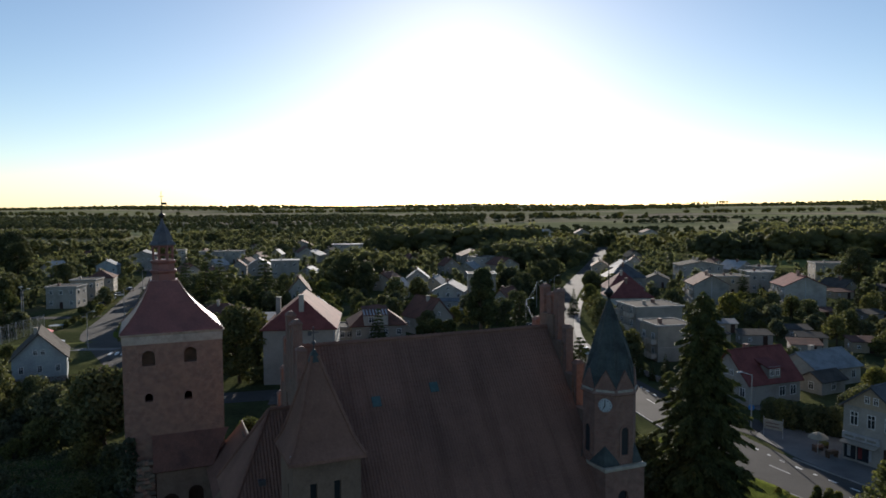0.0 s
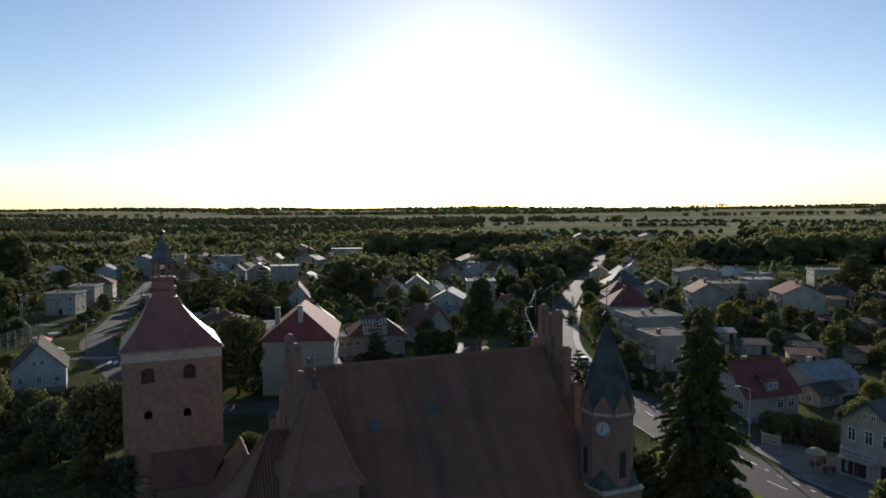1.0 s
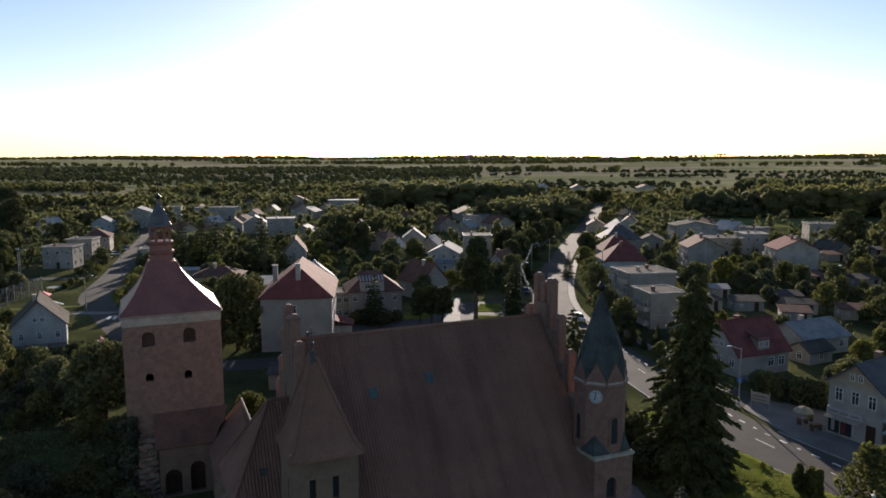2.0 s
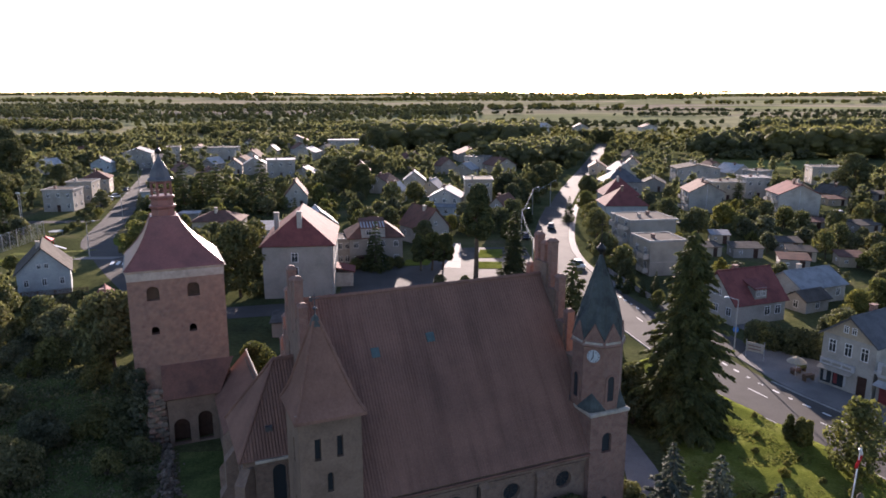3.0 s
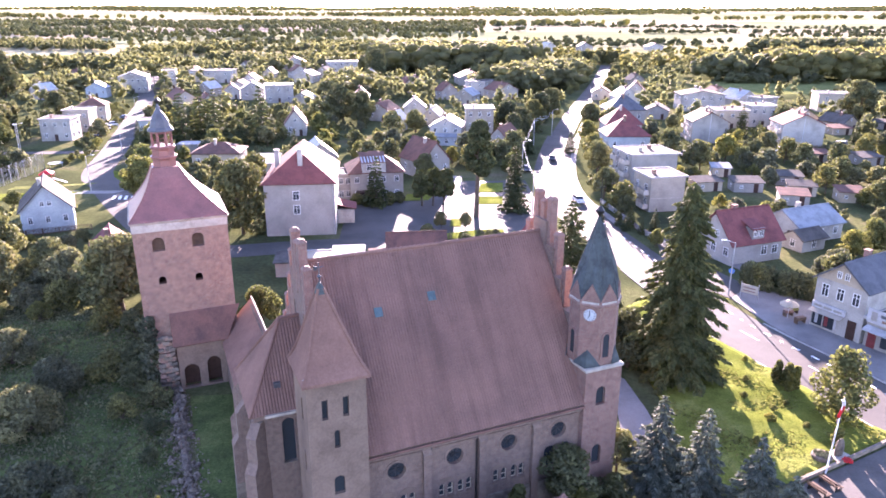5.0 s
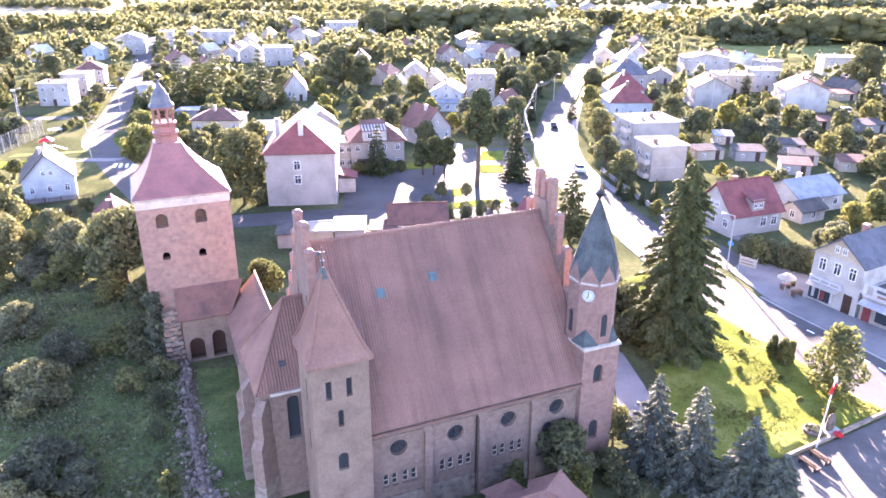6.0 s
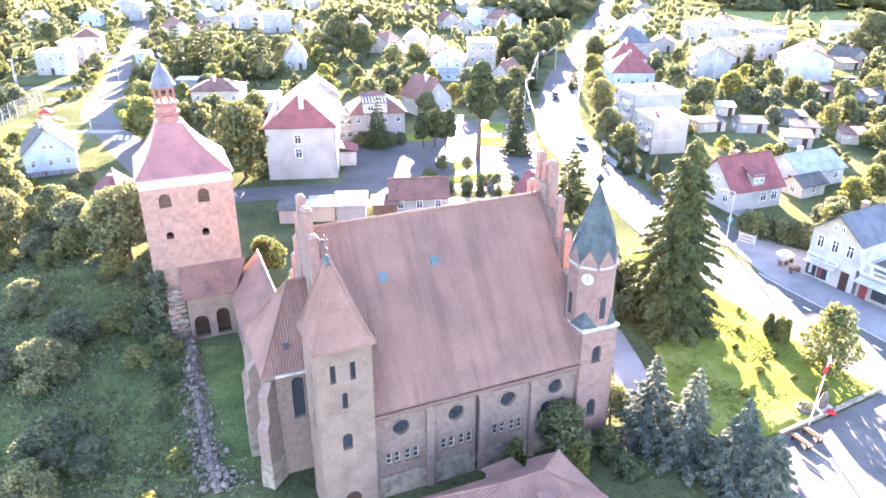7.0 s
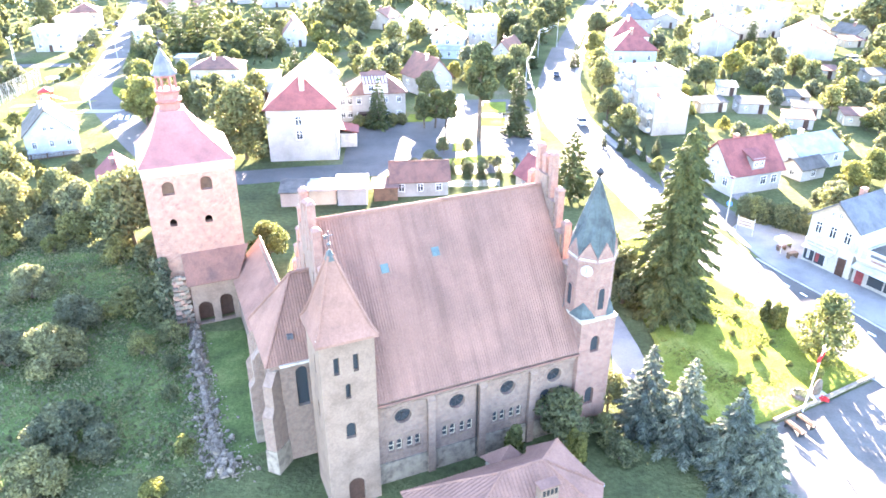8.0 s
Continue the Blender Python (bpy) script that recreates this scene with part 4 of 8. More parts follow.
    for k in range(8):
        a = k * math.pi / 4
        o = Matrix.Translation((tu, tv, 0)) @ Matrix.Rotation(a + math.pi / 2, 4, "Z")
        if k % 2 == 0:
            # slot window with a raised surround, on the faces square to the nave
            w = bmesh.new()
            put = lambda p, q, d: (p, -ap - 0.10 + d, q)
            pierced(w, arch(0, 12.5, 0.95, 2.3, 8), [arch(0, 12.62, 0.6, 2.05, 8)], put, 0.14)
            wo = part("slot_window", w, M["brick_turret"], oc, at=o)
            g = bmesh.new()
            plate(g, arch(0, 12.62, 0.6, 2.05, 8), put, 0.07, 0.12)
            part("louvre_pane", g, M["glass"], wo)
        else:
            # broach at the corner of the square
            c = bmesh.new()
            w0 = ap * math.tan(math.pi / 8)
            pts = [(-w0 * 1.5, -ap - 0.02, 12.0), (w0 * 1.5, -ap - 0.02, 12.0), (0, -2.42, 11.85), (0, -ap + 0.05, 13.4)]
            v = [c.verts.new(p) for p in pts]
            for f in ((0, 2, 3), (2, 1, 3), (0, 1, 2), (0, 3, 1)):
                c.faces.new([v[i] for i in f])
            part("broach", c, M["copper"], oc, "green copper corner broach", at=o)
        bw = bmesh.new()
        box(bw, -ap * 0.36, ap * 0.36, -ap - 0.12, -ap + 0.05, 17.1, 17.42)
        part("pale_band", bw, M["coping"], oc, at=o)
        g = bmesh.new()
        hw = ap * math.tan(math.pi / 8)
        pierced(g, [(-hw, 17.5), (hw, 17.5), (0, 18.85)], [], lambda p, q, d: (p, -ap - 0.05 + d, q), 0.25)
        part("gablet", g, M["brick_turret"], oc, "small brick gablet", at=o)
    b = bmesh.new()
    loft(b, [ngon(R + 0.12, 17.02, 8, tu, tv, math.pi / 8), ngon(R + 0.2, 17.1, 8, tu, tv, math.pi / 8), ngon(R + 0.02, 17.5, 8, tu, tv, math.pi / 8)])
    part("moulding", b, M["brick_turret"], oc)
    b = bmesh.new()
    # folded spire: hips run down between the gablets
    ring = []
    for k in range(16):
        a = math.pi / 8 + k * math.pi / 8
        ring.append((R + 0.06, 17.55, a) if k % 2 == 0 else (ap * 0.95, 18.9, a))
    lowr = [(tu + r * math.cos(a), tv + r * math.sin(a), z) for r, z, a in ring]
    midr = [(tu + r * math.cos(a), tv + r * math.sin(a), 20.2) for r, a in [((1.4 if k % 2 == 0 else 1.2), math.pi / 8 + k * math.pi / 8) for k in range(16)]]
    topr = [(tu - 0.12 + 0.08 * math.cos(math.pi / 8 + k * math.pi / 8), tv + 0.08 * math.sin(math.pi / 8 + k * math.pi / 8), 23.9) for k in range(16)]
    loft(b, [lowr, midr, topr])
    sp = part("spire", b, M["copper"], ch, "folded green copper spire")
    b = bmesh.new()
    for k in range(0, 16, 2):
        tube(b, lowr[k], midr[k], 0.05, 0.04, 5), tube(b, midr[k], topr[k], 0.04, 0.03, 5)
    part("seam", b, M["copper"], sp)
    b = bmesh.new()
    tu -= 0.12
    loft(b, [ngon(r, z, 10, tu, tv) for r, z in ((0.06, 23.85), (0.12, 24.0), (0.34, 24.25), (0.36, 24.4), (0.16, 24.65), (0.05, 24.75))])
    tube(b, (tu, tv, 24.7), (tu, tv, 27.0), 0.04, 0.02), tube(b, (tu - 0.4, tv, 26.2), (tu + 0.4, tv, 26.2), 0.03, 0.03)
    part("finial", b, M["iron"], sp, "dark ball finial with a cross")
    # clock on the diagonal face
    tu += 0.12
    o = Matrix.Translation((tu, tv, 16.3)) @ Matrix.Rotation(math.radians(-45), 4, "Z")
    b = bmesh.new()
    loft(b, [[(0.49 * math.cos(t * math.pi / 16), -ap - d, 0.49 * math.sin(t * math.pi / 16)) for t in range(32)] for d in (0.0, 0.09)])
    dial = part("clock_dial", b, M["dial"], oc, "round white clock dial", at=o)
    b = bmesh.new()
    for k in range(12):
        a = k * math.pi / 6
        l = 0.12 if k % 3 == 0 else 0.09
        tube(b, (0.45 * math.sin(a), -ap - 0.1, 0.45 * math.cos(a)), ((0.45 - l) * math.sin(a), -ap - 0.1, (0.45 - l) * math.cos(a)), 0.03, 0.03, 4)
    part("hour_mark", b, M["iron"], oc, at=o)
    for l, deg, w in ((0.4, -3, 0.045), (0.28, 208, 0.055)):
        b = bmesh.new()
        a = math.radians(deg)
        tube(b, (0, -ap - 0.12, 0), (l * math.sin(a), -ap - 0.12, l * math.cos(a)), w, w * 0.7, 4)
        part("clock_pointer", b, M["iron"], oc, at=o)
    return ch


make_church()


def make_tower():
    tw = thing("bell_tower", CHURCH, "square brick bell tower with a red bell-cast roof and lantern", "tower")
    u0, u1, v0, v1, top = -14.35, -5.0, 33.0, 42.2, 18.55
    cu, cv = (u0 + u1) / 2, (v0 + v1) / 2
    b = bmesh.new()
    big = [arch(u0 + 2.35, 15.35, 1.2, 1.5, 8), arch(u0 + 6.25, 15.45, 1.2, 1.5, 8)]
    small = [arch(u0 + 2.3, 11.75, 0.75, 0.85, 6), arch(u0 + 5.95, 11.65, 0.75, 0.85, 6)]
    pierced(b, [(u0, 0), (u1, 0), (u1, 17.5), (u0, 17.5)], big + small, front(v0), 0.9)
    side = bmesh.new()
    pierced(side, [(v0 + 0.9, 0), (v1, 0), (v1, 17.5), (v0 + 0.9, 17.5)], [arch(v0 + 3, 15.4, 1.2, 1.5, 8), arch(v0 + 6.3, 15.4, 1.2, 1.5, 8)], leftward(u0), 0.9)
    for q, nm, mt in (((u1 - 0.9, u1, v0 + 0.9, v1, 0, 17.5), "tower_wall", "brick_tower"), ((u0 + 0.9, u1 - 0.9, v1 - 0.9, v1, 0, 17.5), "tower_wall", "brick_tower"), ((u0 + 0.9, u1 - 0.9, v0 + 0.9, v1 - 0.9, 14.2, 14.4), "tower_floor", "wood"), ((u0 + 0.9, u1 - 0.9, v0 + 0.9, v1 - 0.9, 10.4, 10.6), "tower_floor", "wood")):
        c = bmesh.new()
        box(c, *q)
        part(nm, c, M[mt], tw)
    wl = part("tower_wall", b, M["brick_tower"], tw, "weathered red brick tower wall")
    part("tower_wall", side, M["brick_tower"], tw)
    for o in big:
        # louvred shutters set back in the bell openings
        c = sum(p[0] for p in o[:2]) / 2
        for k in range(6):
            s = bmesh.new()
            slab(s, [(c - 0.58, v0 + 0.35, o[0][1] + 0.08 + k * 0.2), (c + 0.58, v0 + 0.35, o[0][1] + 0.08 + k * 0.2), (c + 0.58, v0 + 0.5, o[0][1] + 0.24 + k * 0.2), (c - 0.58, v0 + 0.5, o[0][1] + 0.24 + k * 0.2)], 0.03)
            part("louvre", s, M["wood"], wl)
    b = bmesh.new()
    loft(b, [square(cu - u0 + 0.02, 17.5, cu, cv, cv - v0 + 0.02), square(cu - u0 + 0.05, 18.3, cu, cv, cv - v0 + 0.05), square(cu - u0 + 0.25, 18.55, cu, cv, cv - v0 + 0.25)])
    part("plaster_band", b, M["plaster"], tw, "stained grey plaster band under the eaves")
    b = bmesh.new()
    box(b, u0 + 2.0, u0 + 6.5, v0 - 0.05, v0, 13.9, 14.05)
    part("string_course", b, M["brick_tower"], wl)
    b = bmesh.new()
    prof = [(4.8, 18.5), (4.76, 18.66), (4.0, 19.4), (3.1, 20.4), (2.35, 21.4), (1.75, 22.4), (1.3, 23.4)]
    lean = lambda z: cu - 0.62 * min(1.0, (z - 18.5) / 4.5)      # the lantern stands off the middle
    loft(b, [square(h, z, lean(z), cv) for h, z in prof])
    rf = part("tower_roof", b, M["tower_tile"], tw, "red bell-cast roof shining in the sun")
    for sx, sy in ((-1, -1), (1, -1), (-1, 1), (1, 1)):
        b = bmesh.new()
        polytube(b, [(lean(z) + sx * h, cv + sy * h, z) for h, z in prof[1:]], 0.09)
        part("hip_cover", b, M["tower_tile"], rf)
    cu = lean(23.4)
    b = bmesh.new()
    t8 = math.pi / 8
    loft(b, [ngon(r, z, 8, cu, cv, t8) for r, z in ((1.25, 23.1), (1.2, 24.1), (1.42, 24.25), (1.42, 24.4), (1.2, 24.5), (1.16, 25.1), (1.34, 25.25), (1.34, 25.4), (1.14, 25.5))])
    part("lantern_drum", b, M["tower_tile"], tw, "red sheathed drum below the lantern")
    for k in range(8):
        a = t8 + k * math.pi / 4
        b = bmesh.new()
        tube(b, (cu + 1.02 * math.cos(a), cv + 1.02 * math.sin(a), 25.55), (cu + 1.02 * math.cos(a), cv + 1.02 * math.sin(a), 27.1), 0.14, 0.12, 6)
        part("lantern_post", b, M["tower_tile"], tw)
        c = bmesh.new()
        a2 = a + math.pi / 4
        tube(c, (cu + 1.02 * math.cos(a), cv + 1.02 * math.sin(a), 26.0), (cu + 1.02 * math.cos(a2), cv + 1.02 * math.sin(a2), 26.0), 0.05, 0.05, 5)
        tube(c, (cu + 1.02 * math.cos(a), cv + 1.02 * math.sin(a), 26.9), (cu + 1.02 * math.cos(a2), cv + 1.02 * math.sin(a2), 26.9), 0.14, 0.14, 5)
        part("lantern_rail", c, M["tower_tile"], tw)
    b = bmesh.new()
    loft(b, [ngon(r, z, 8, cu, cv, t8) for r, z in ((1.1, 27.0), (1.38, 27.05), (1.34, 27.2), (1.1, 27.45), (1.0, 27.8), (0.84, 28.25), (0.55, 28.75), (0.3, 29.15), (0.14, 29.6), (0.08, 29.9))])
    part("lantern_cap", b, M["lead"], tw, "dark lead onion cap")
    b = bmesh.new()
    loft(b, [ngon(r, z, 10, cu, cv) for r, z in ((0.08, 29.8), (0.3, 30.0), (0.32, 30.15), (0.08, 30.4))])
    tube(b, (cu, cv, 30.3), (cu, cv, 32.6), 0.05, 0.03), box(b, cu, cu + 0.5, cv - 0.02, cv + 0.02, 31.2, 31.45), tube(b, (cu - 0.25, cv, 32.1), (cu + 0.25, cv, 32.1), 0.03, 0.03)
    part("finial", b, M["iron"], tw, "iron finial with a small vane")
    return tw


make_tower()


def make_wing():
    wg = thing("church_wing", CHURCH, "low brick wing with arches joining tower and chancel", "building")
    b = bmesh.new()
    a1, a2 = arch(-10.35, 0.2, 1.6, 2.7, 8), arch(-8.0, 0.2, 1.45, 3.2, 8)
    pierced(b, [(-11.6, 0), (-6.7, 0), (-6.7, 5.3), (-11.6, 5.3)], [a1, a2], front(31.2), 0.5)
    pierced(b, [(31.7, 0), (32.98, 0), (32.98, 7.6), (31.7, 5.6)], [], leftward(-11.6), 0.5)
    part("porch_wall", b, M["render_pink"], wg, "arched porch wall against the tower")
    b = bmesh.new()
    box(b, -11.0, -7.0, 32.6, 32.9, 0, 5.0)
    part("porch_back", b, M["brick_tower"], wg)
    b = bmesh.new()
    box(b, -11.4, -6.8, 31.7, 32.6, 4.75, 4.95)
    part("porch_ceiling", b, M["wood"], wg)
    # added dark panels stand in for the shade inside the open arches
    for x0, x1 in ((-11.2, -9.4), (-8.9, -7.1)):
        b = bmesh.new()
        box(b, x0, x1, 32.5, 32.6, 0, 3.7)
        part("porch_door", b, M["door_and_recess"], wg)
    b = bmesh.new()
    slab(b, [(-11.9, 30.8, 5.3), (-6.4, 30.8, 5.3), (-4.6, 32.96, 8.35), (-11.9, 32.96, 8.35)], 0.2)
    part("porch_roof", b, M["roof_brown"], wg, "sloping dark tile porch roof")
    b = bmesh.new()
    pierced(b, [(13.5, 0), (31.7, 0), (31.7, 5.0), (13.5, 5.0)], [arch(20.0, 2.0, 0.9, 2.0, 6), arch(25.0, 2.0, 0.9, 2.0, 6)], leftward(-6.7), 0.5)
    box(b, -3.5, -3.12, 13.5, 32.9, 0, 8.1)
    part("wing_wall", b, M["render_pink"], wg)
    b = bmesh.new()
    slab(b, [(-7.0, 32.9, 4.8), (-7.0, 13.4, 4.8), (-3.1, 13.4, 8.3), (-3.1, 34.4, 8.3)], 0.2)
    part("wing_roof", b, M["tile2"], wg, "clay tile roof of the wing")
    # pale plaster colour paints the sunlit line of the verge
    b = bmesh.new()
    tube(b, (-3.1, 13.4, 8.36), (-3.1, 34.4, 8.36), 0.09, 0.09, 8)
    part("ridge_tiles", b, M["plaster"], wg, "ridge capping coloured pale as a sunlit edge")
    rnd = random.Random(5)
    # broken masonry pier beside the porch
    for k in range(44):
        b = bmesh.new()
        z = 0.15 + (k // 4) * 0.6 + rnd.uniform(-0.08, 0.08)
        w = 0.62 + 0.3 * (1 - z / 7)
        x, y = -12.6 + (k % 4 - 1.5) * 0.5 * w, 31.75 + rnd.uniform(-0.3, 0.12)
        sx, sz = rnd.uniform(0.2, 0.36), rnd.uniform(0.12, 0.24)
        loft(b, [square(sx * 0.9, -sz, 0, 0, sx * 0.7), square(sx, 0, 0, 0, sx * 0.8), square(sx * 0.8, sz, 0, 0, sx * 0.65)])
        part("masonry_block", b, M["brick_tower"] if k % 3 == 0 else M["stone"], wg, at=pose(x, y, z, rnd.uniform(-8, 8), rnd.uniform(-8, 8), rnd.uniform(-25, 25)))
    b = bmesh.new()
    box(b, -13.3, -11.9, 31.7, 32.95, 0, 5.6)
    part("ruined_pier", b, M["brick_tower"], wg, "crumbling masonry pier")
    return wg


make_wing()


# ---- houses ----
def gable_roof(bm, w, d, h, rise, over=0.45, thick=0.18):
    k = rise / (w / 2)
    x, y, z = w / 2 + over, d / 2 + over, h - over * k
    slab(bm, [(-x, y, z), (-x, -y, z), (0, -y, h + rise), (0, y, h + rise)], thick)
    slab(bm, [(x, -y, z), (x, y, z), (0, y, h + rise), (0, -y, h + rise)], thick)


def hip_roof(bm, w, d, h, rise, over=0.5, thick=0.18):
    x, y = w / 2 + over, d / 2 + over
    r = max(0.3, abs(d - w) / 2) if d != w else 0.3
    if d >= w:
        A, B = (0, -r, h + rise), (0, r, h + rise)
        slab(bm, [(-x, -y, h), (x, -y, h), A], thick), slab(bm, [(x, y, h), (-x, y, h), B], thick)
        slab(bm, [(x, -y, h), (x, y, h), B, A], thick), slab(bm, [(-x, y, h), (-x, -y, h), A, B], thick)
    else:
        A, B = (-r, 0, h + rise), (r, 0, h + rise)
        slab(bm, [(x, -y, h), (x, y, h), B], thick), slab(bm, [(-x, y, h), (-x, -y, h), A], thick)
        slab(bm, [(-x, -y, h), (x, -y, h), B, A], thick), slab(bm, [(x, y, h), (-x, y, h), A, B], thick)


TAKEN = []      # circles kept clear of trees


def house(x, y, yaw, w, d, h, rise, roof, wall, cover, label, rows=1, front_n=2, side_n=2, chimneys=1, win=(1.0, 1.3), name="house", door=True, attic=1, group=""):
    """Gables face local -y and +y; rise 0 or roof 'flat' gives a flat roof with a rim."""
    ob = thing(name, pose(x, y, height(x, y), 0, 0, yaw), label, "house" if name == "house" else name.replace("_", " "), group)
    TAKEN.append((x, y, math.hypot(w, d) / 2 + 1.0))
    k = (max(w, d) * 0.5 + 5) / math.hypot(x, y)
    TAKEN.append((x * (1 - k), y * (1 - k), w * 0.45))
    b = bmesh.new()
    if roof == "gable":
        k = 0.16
        loft(b, [[(-w / 2, s, 0), (w / 2, s, 0), (w / 2, s, h - k), (0, s, h + rise - k * 1.3), (-w / 2, s, h - k)] for s in (-d / 2, d / 2)])
    else:
        box(b, -w / 2, w / 2, -d / 2, d / 2, 0, h - 0.02)
    part("wall", b, wall, ob)
    b = bmesh.new()
    if roof == "gable":
        gable_roof(b, w, d, h, rise)
    elif roof == "hip":
        hip_roof(b, w, d, h, rise)
    elif roof == "school":
        x1, y1, A, B = w / 2 + 0.5, d / 2 + 0.5, (0, -d * 0.31, h + rise), (0, d * 0.31, h + rise)
        slab(b, [(-x1, -y1, h), (x1, -y1, h), A], 0.18), slab(b, [(x1, y1, h), (-x1, y1, h), B], 0.18)
        slab(b, [(x1, -y1, h), (x1, y1, h), B, A], 0.18), slab(b, [(-x1, y1, h), (-x1, -y1, h), A, B], 0.18)
    elif roof == "lean":
        slab(b, [(-w / 2 - 0.3, -d / 2 - 0.3, h), (w / 2 + 0.3, -d / 2 - 0.3, h), (w / 2 + 0.3, d / 2 + 0.3, h + rise), (-w / 2 - 0.3, d / 2 + 0.3, h + rise)], 0.12)
    else:
        box(b, -w / 2 - 0.3, w / 2 + 0.3, -d / 2 - 0.3, d / 2 + 0.3, h, h + 0.22)
    part("roof", b, cover, ob)
    if roof == "flat":
        b = bmesh.new()
        t = 0.22
        for q in ((-w / 2 - 0.34, w / 2 + 0.34, -d / 2 - 0.34, -d / 2 - 0.3 + t), (-w / 2 - 0.34, w / 2 + 0.34, d / 2 + 0.3 - t, d / 2 + 0.34), (-w / 2 - 0.34, -w / 2 - 0.3 + t, -d / 2 - 0.08, d / 2 + 0.08), (w / 2 + 0.3 - t, w / 2 + 0.34, -d / 2 - 0.08, d / 2 + 0.08)):
            box(b, *q, h + 0.02, h + 0.36)
        part("roof_rim", b, M["kerb"], ob)
    elif roof == "gable" and w > 5:
        b = bmesh.new()
        tube(b, (0, -d / 2 - 0.45, h + rise + 0.02), (0, d / 2 + 0.45, h + rise + 0.02), 0.12, 0.12, 6)
        part("ridge", b, cover, ob)
    rnd = random.Random(int(abs(x * 7 + y * 13)))
    for c in range(chimneys):
        b = bmesh.new()
        cx, cy = (0.5 if c % 2 else -0.6) * (1 if roof != "flat" else 3), (-0.2 + 0.42 * c) * d * 0.6
        z = h + max(0.0, rise * (1 - abs(cx) / (w / 2))) if roof != "flat" else h
        box(b, cx - 0.3, cx + 0.3, cy - 0.4, cy + 0.4, z - 0.6, z + 1.0)
        box(b, cx - 0.37, cx + 0.37, cy - 0.47, cy + 0.47, z + 1.0, z + 1.12)
        part("chimney", b, M["brick_turret"] if rnd.random() < 0.6 else M["plaster"], ob)
    ww, wh = win
    storey = h / max(1, rows)
    for r in range(rows):
        z = storey * r + max(0.5, (storey - wh) * 0.55)
        for i in range(front_n):
            xx = -w / 2 + w * (i + 0.5) / front_n
            if r == 0 and door and i == front_n // 2 and front_n > 1:
                b = bmesh.new()
                box(b, xx - 0.5, xx + 0.5, -d / 2 - 0.05, -d / 2 + 0.02, 0, 2.05)
                part("door", b, M["door_and_recess"], ob)
                continue
            window(ob, ww, wh, xx, -d / 2, z, 0)
        for i in range(side_n):
            yy = -d / 2 + d * (i + 0.5) / side_n
            window(ob, ww, wh, -w / 2, yy, z, -90), window(ob, ww, wh, w / 2, yy, z, 90)
    if roof == "gable" and attic and rise > 2.2:
        for i in range(attic):
            window(ob, 0.75, 0.95, (i - (attic - 1) / 2) * 1.2, -d / 2, h + 0.35, 0)
    return ob


def balcony(ob, x, y, z, w, turn, colour):
    b = bmesh.new()
    box(b, -w / 2, w / 2, -1.2, -0.03, 0, 0.14)
    bal = part("balcony", b, M["plaster"], ob, at=pose(x, y, z, 0, 0, turn))
    b = bmesh.new()
    box(b, -w / 2, w / 2, -1.24, -1.16, 0.15, 1.05), box(b, -w / 2, -w / 2 + 0.06, -1.15, -0.03, 0.15, 1.05), box(b, w / 2 - 0.06, w / 2, -1.15, -0.03, 0.15, 1.05)
    part("parapet", b, colour, bal)


W, G, CR, TN, BL = M["white"], M["grey"], M["cream"], M["tan"], M["bluewall"]
RR, RB, RG, RS, RM, RW = M["roof_red"], M["roof_brown"], M["roof_grey"], M["roof_slate"], M["roof_metal"], M["roof_white"]

# the school with its tall hipped roof
sch = house(-32.6, 131.2, 9, 12.4, 18, 9.6, 5.4, "school", G, RR, "tall grey rendered school with a hipped red roof", 1, 0, 0, 0, name="school", door=False)
for z in (4.0, 6.6):
    window(sch, 1.2, 1.7, -0.6, -9, z, 0)
    for k in range(5):
        window(sch, 1.2, 1.7, 6.2, -6.4 + 3.2 * k, z, 90)
for cx, cy, z0, z1 in ((0.3, -7.0, 10.4, 15.3), (-4.3, -2.2, 10.6, 14.4)):
    b = bmesh.new()
    box(b, cx - 0.42, cx + 0.42, cy - 0.42, cy + 0.42, z0, z1), box(b, cx - 0.5, cx + 0.5, cy - 0.5, cy + 0.5, z1, z1 + 0.16)
    part("chimney", b, M["white"], sch, "tall pale rendered chimney")
b = bmesh.new()
tube(b, (6.0, -9.12, 0.1), (6.0, -9.12, 9.4), 0.07, 0.07)
part("downpipe", b, M["zinc"], sch)
porch = bmesh.new()
box(porch, 6.22, 9.4, -2.0, 2.4, 0, 2.7)
part("side_porch", porch, M["plaster"], sch)
porch = bmesh.new()
slab(porch, [(6.22, -2.3, 3.7), (9.8, -2.3, 2.75), (9.8, 2.7, 2.75), (6.22, 2.7, 3.7)], -0.16)
part("porch_roof", porch, RR, sch)
# annex with a half-glazed dormer
anx = house(-22.2, 152.1, 15.5, 11.3, 9.5, 6.1, 3.8, "hip", G, RB, "grey rendered annex under a dark red hipped roof", 2, 4, 0, 0, (1.0, 1.25), "annex", False)
b = bmesh.new()
box(b, -3.1, 1.9, -5.1, -2.0, 5.8, 8.4)
part("dormer", b, M["white"], anx, "pale dormer wall")
b = bmesh.new()
slab(b, [(-3.35, -5.4, 8.4), (2.15, -5.4, 8.4), (2.15, -0.5, 9.75), (-3.35, -0.5, 9.75)], 0.15)
part("dormer_roof", b, RB, anx)
for k in range(8):
    b = bmesh.new()
    slab(b, [(-3.2 + k * 0.67, -5.35, 8.44), (-2.88 + k * 0.67, -5.35, 8.44), (-2.88 + k * 0.67, -2.6, 9.22), (-3.2 + k * 0.67, -2.6, 9.22)], 0.05)
    part("roof_sheet", b, RW, anx)
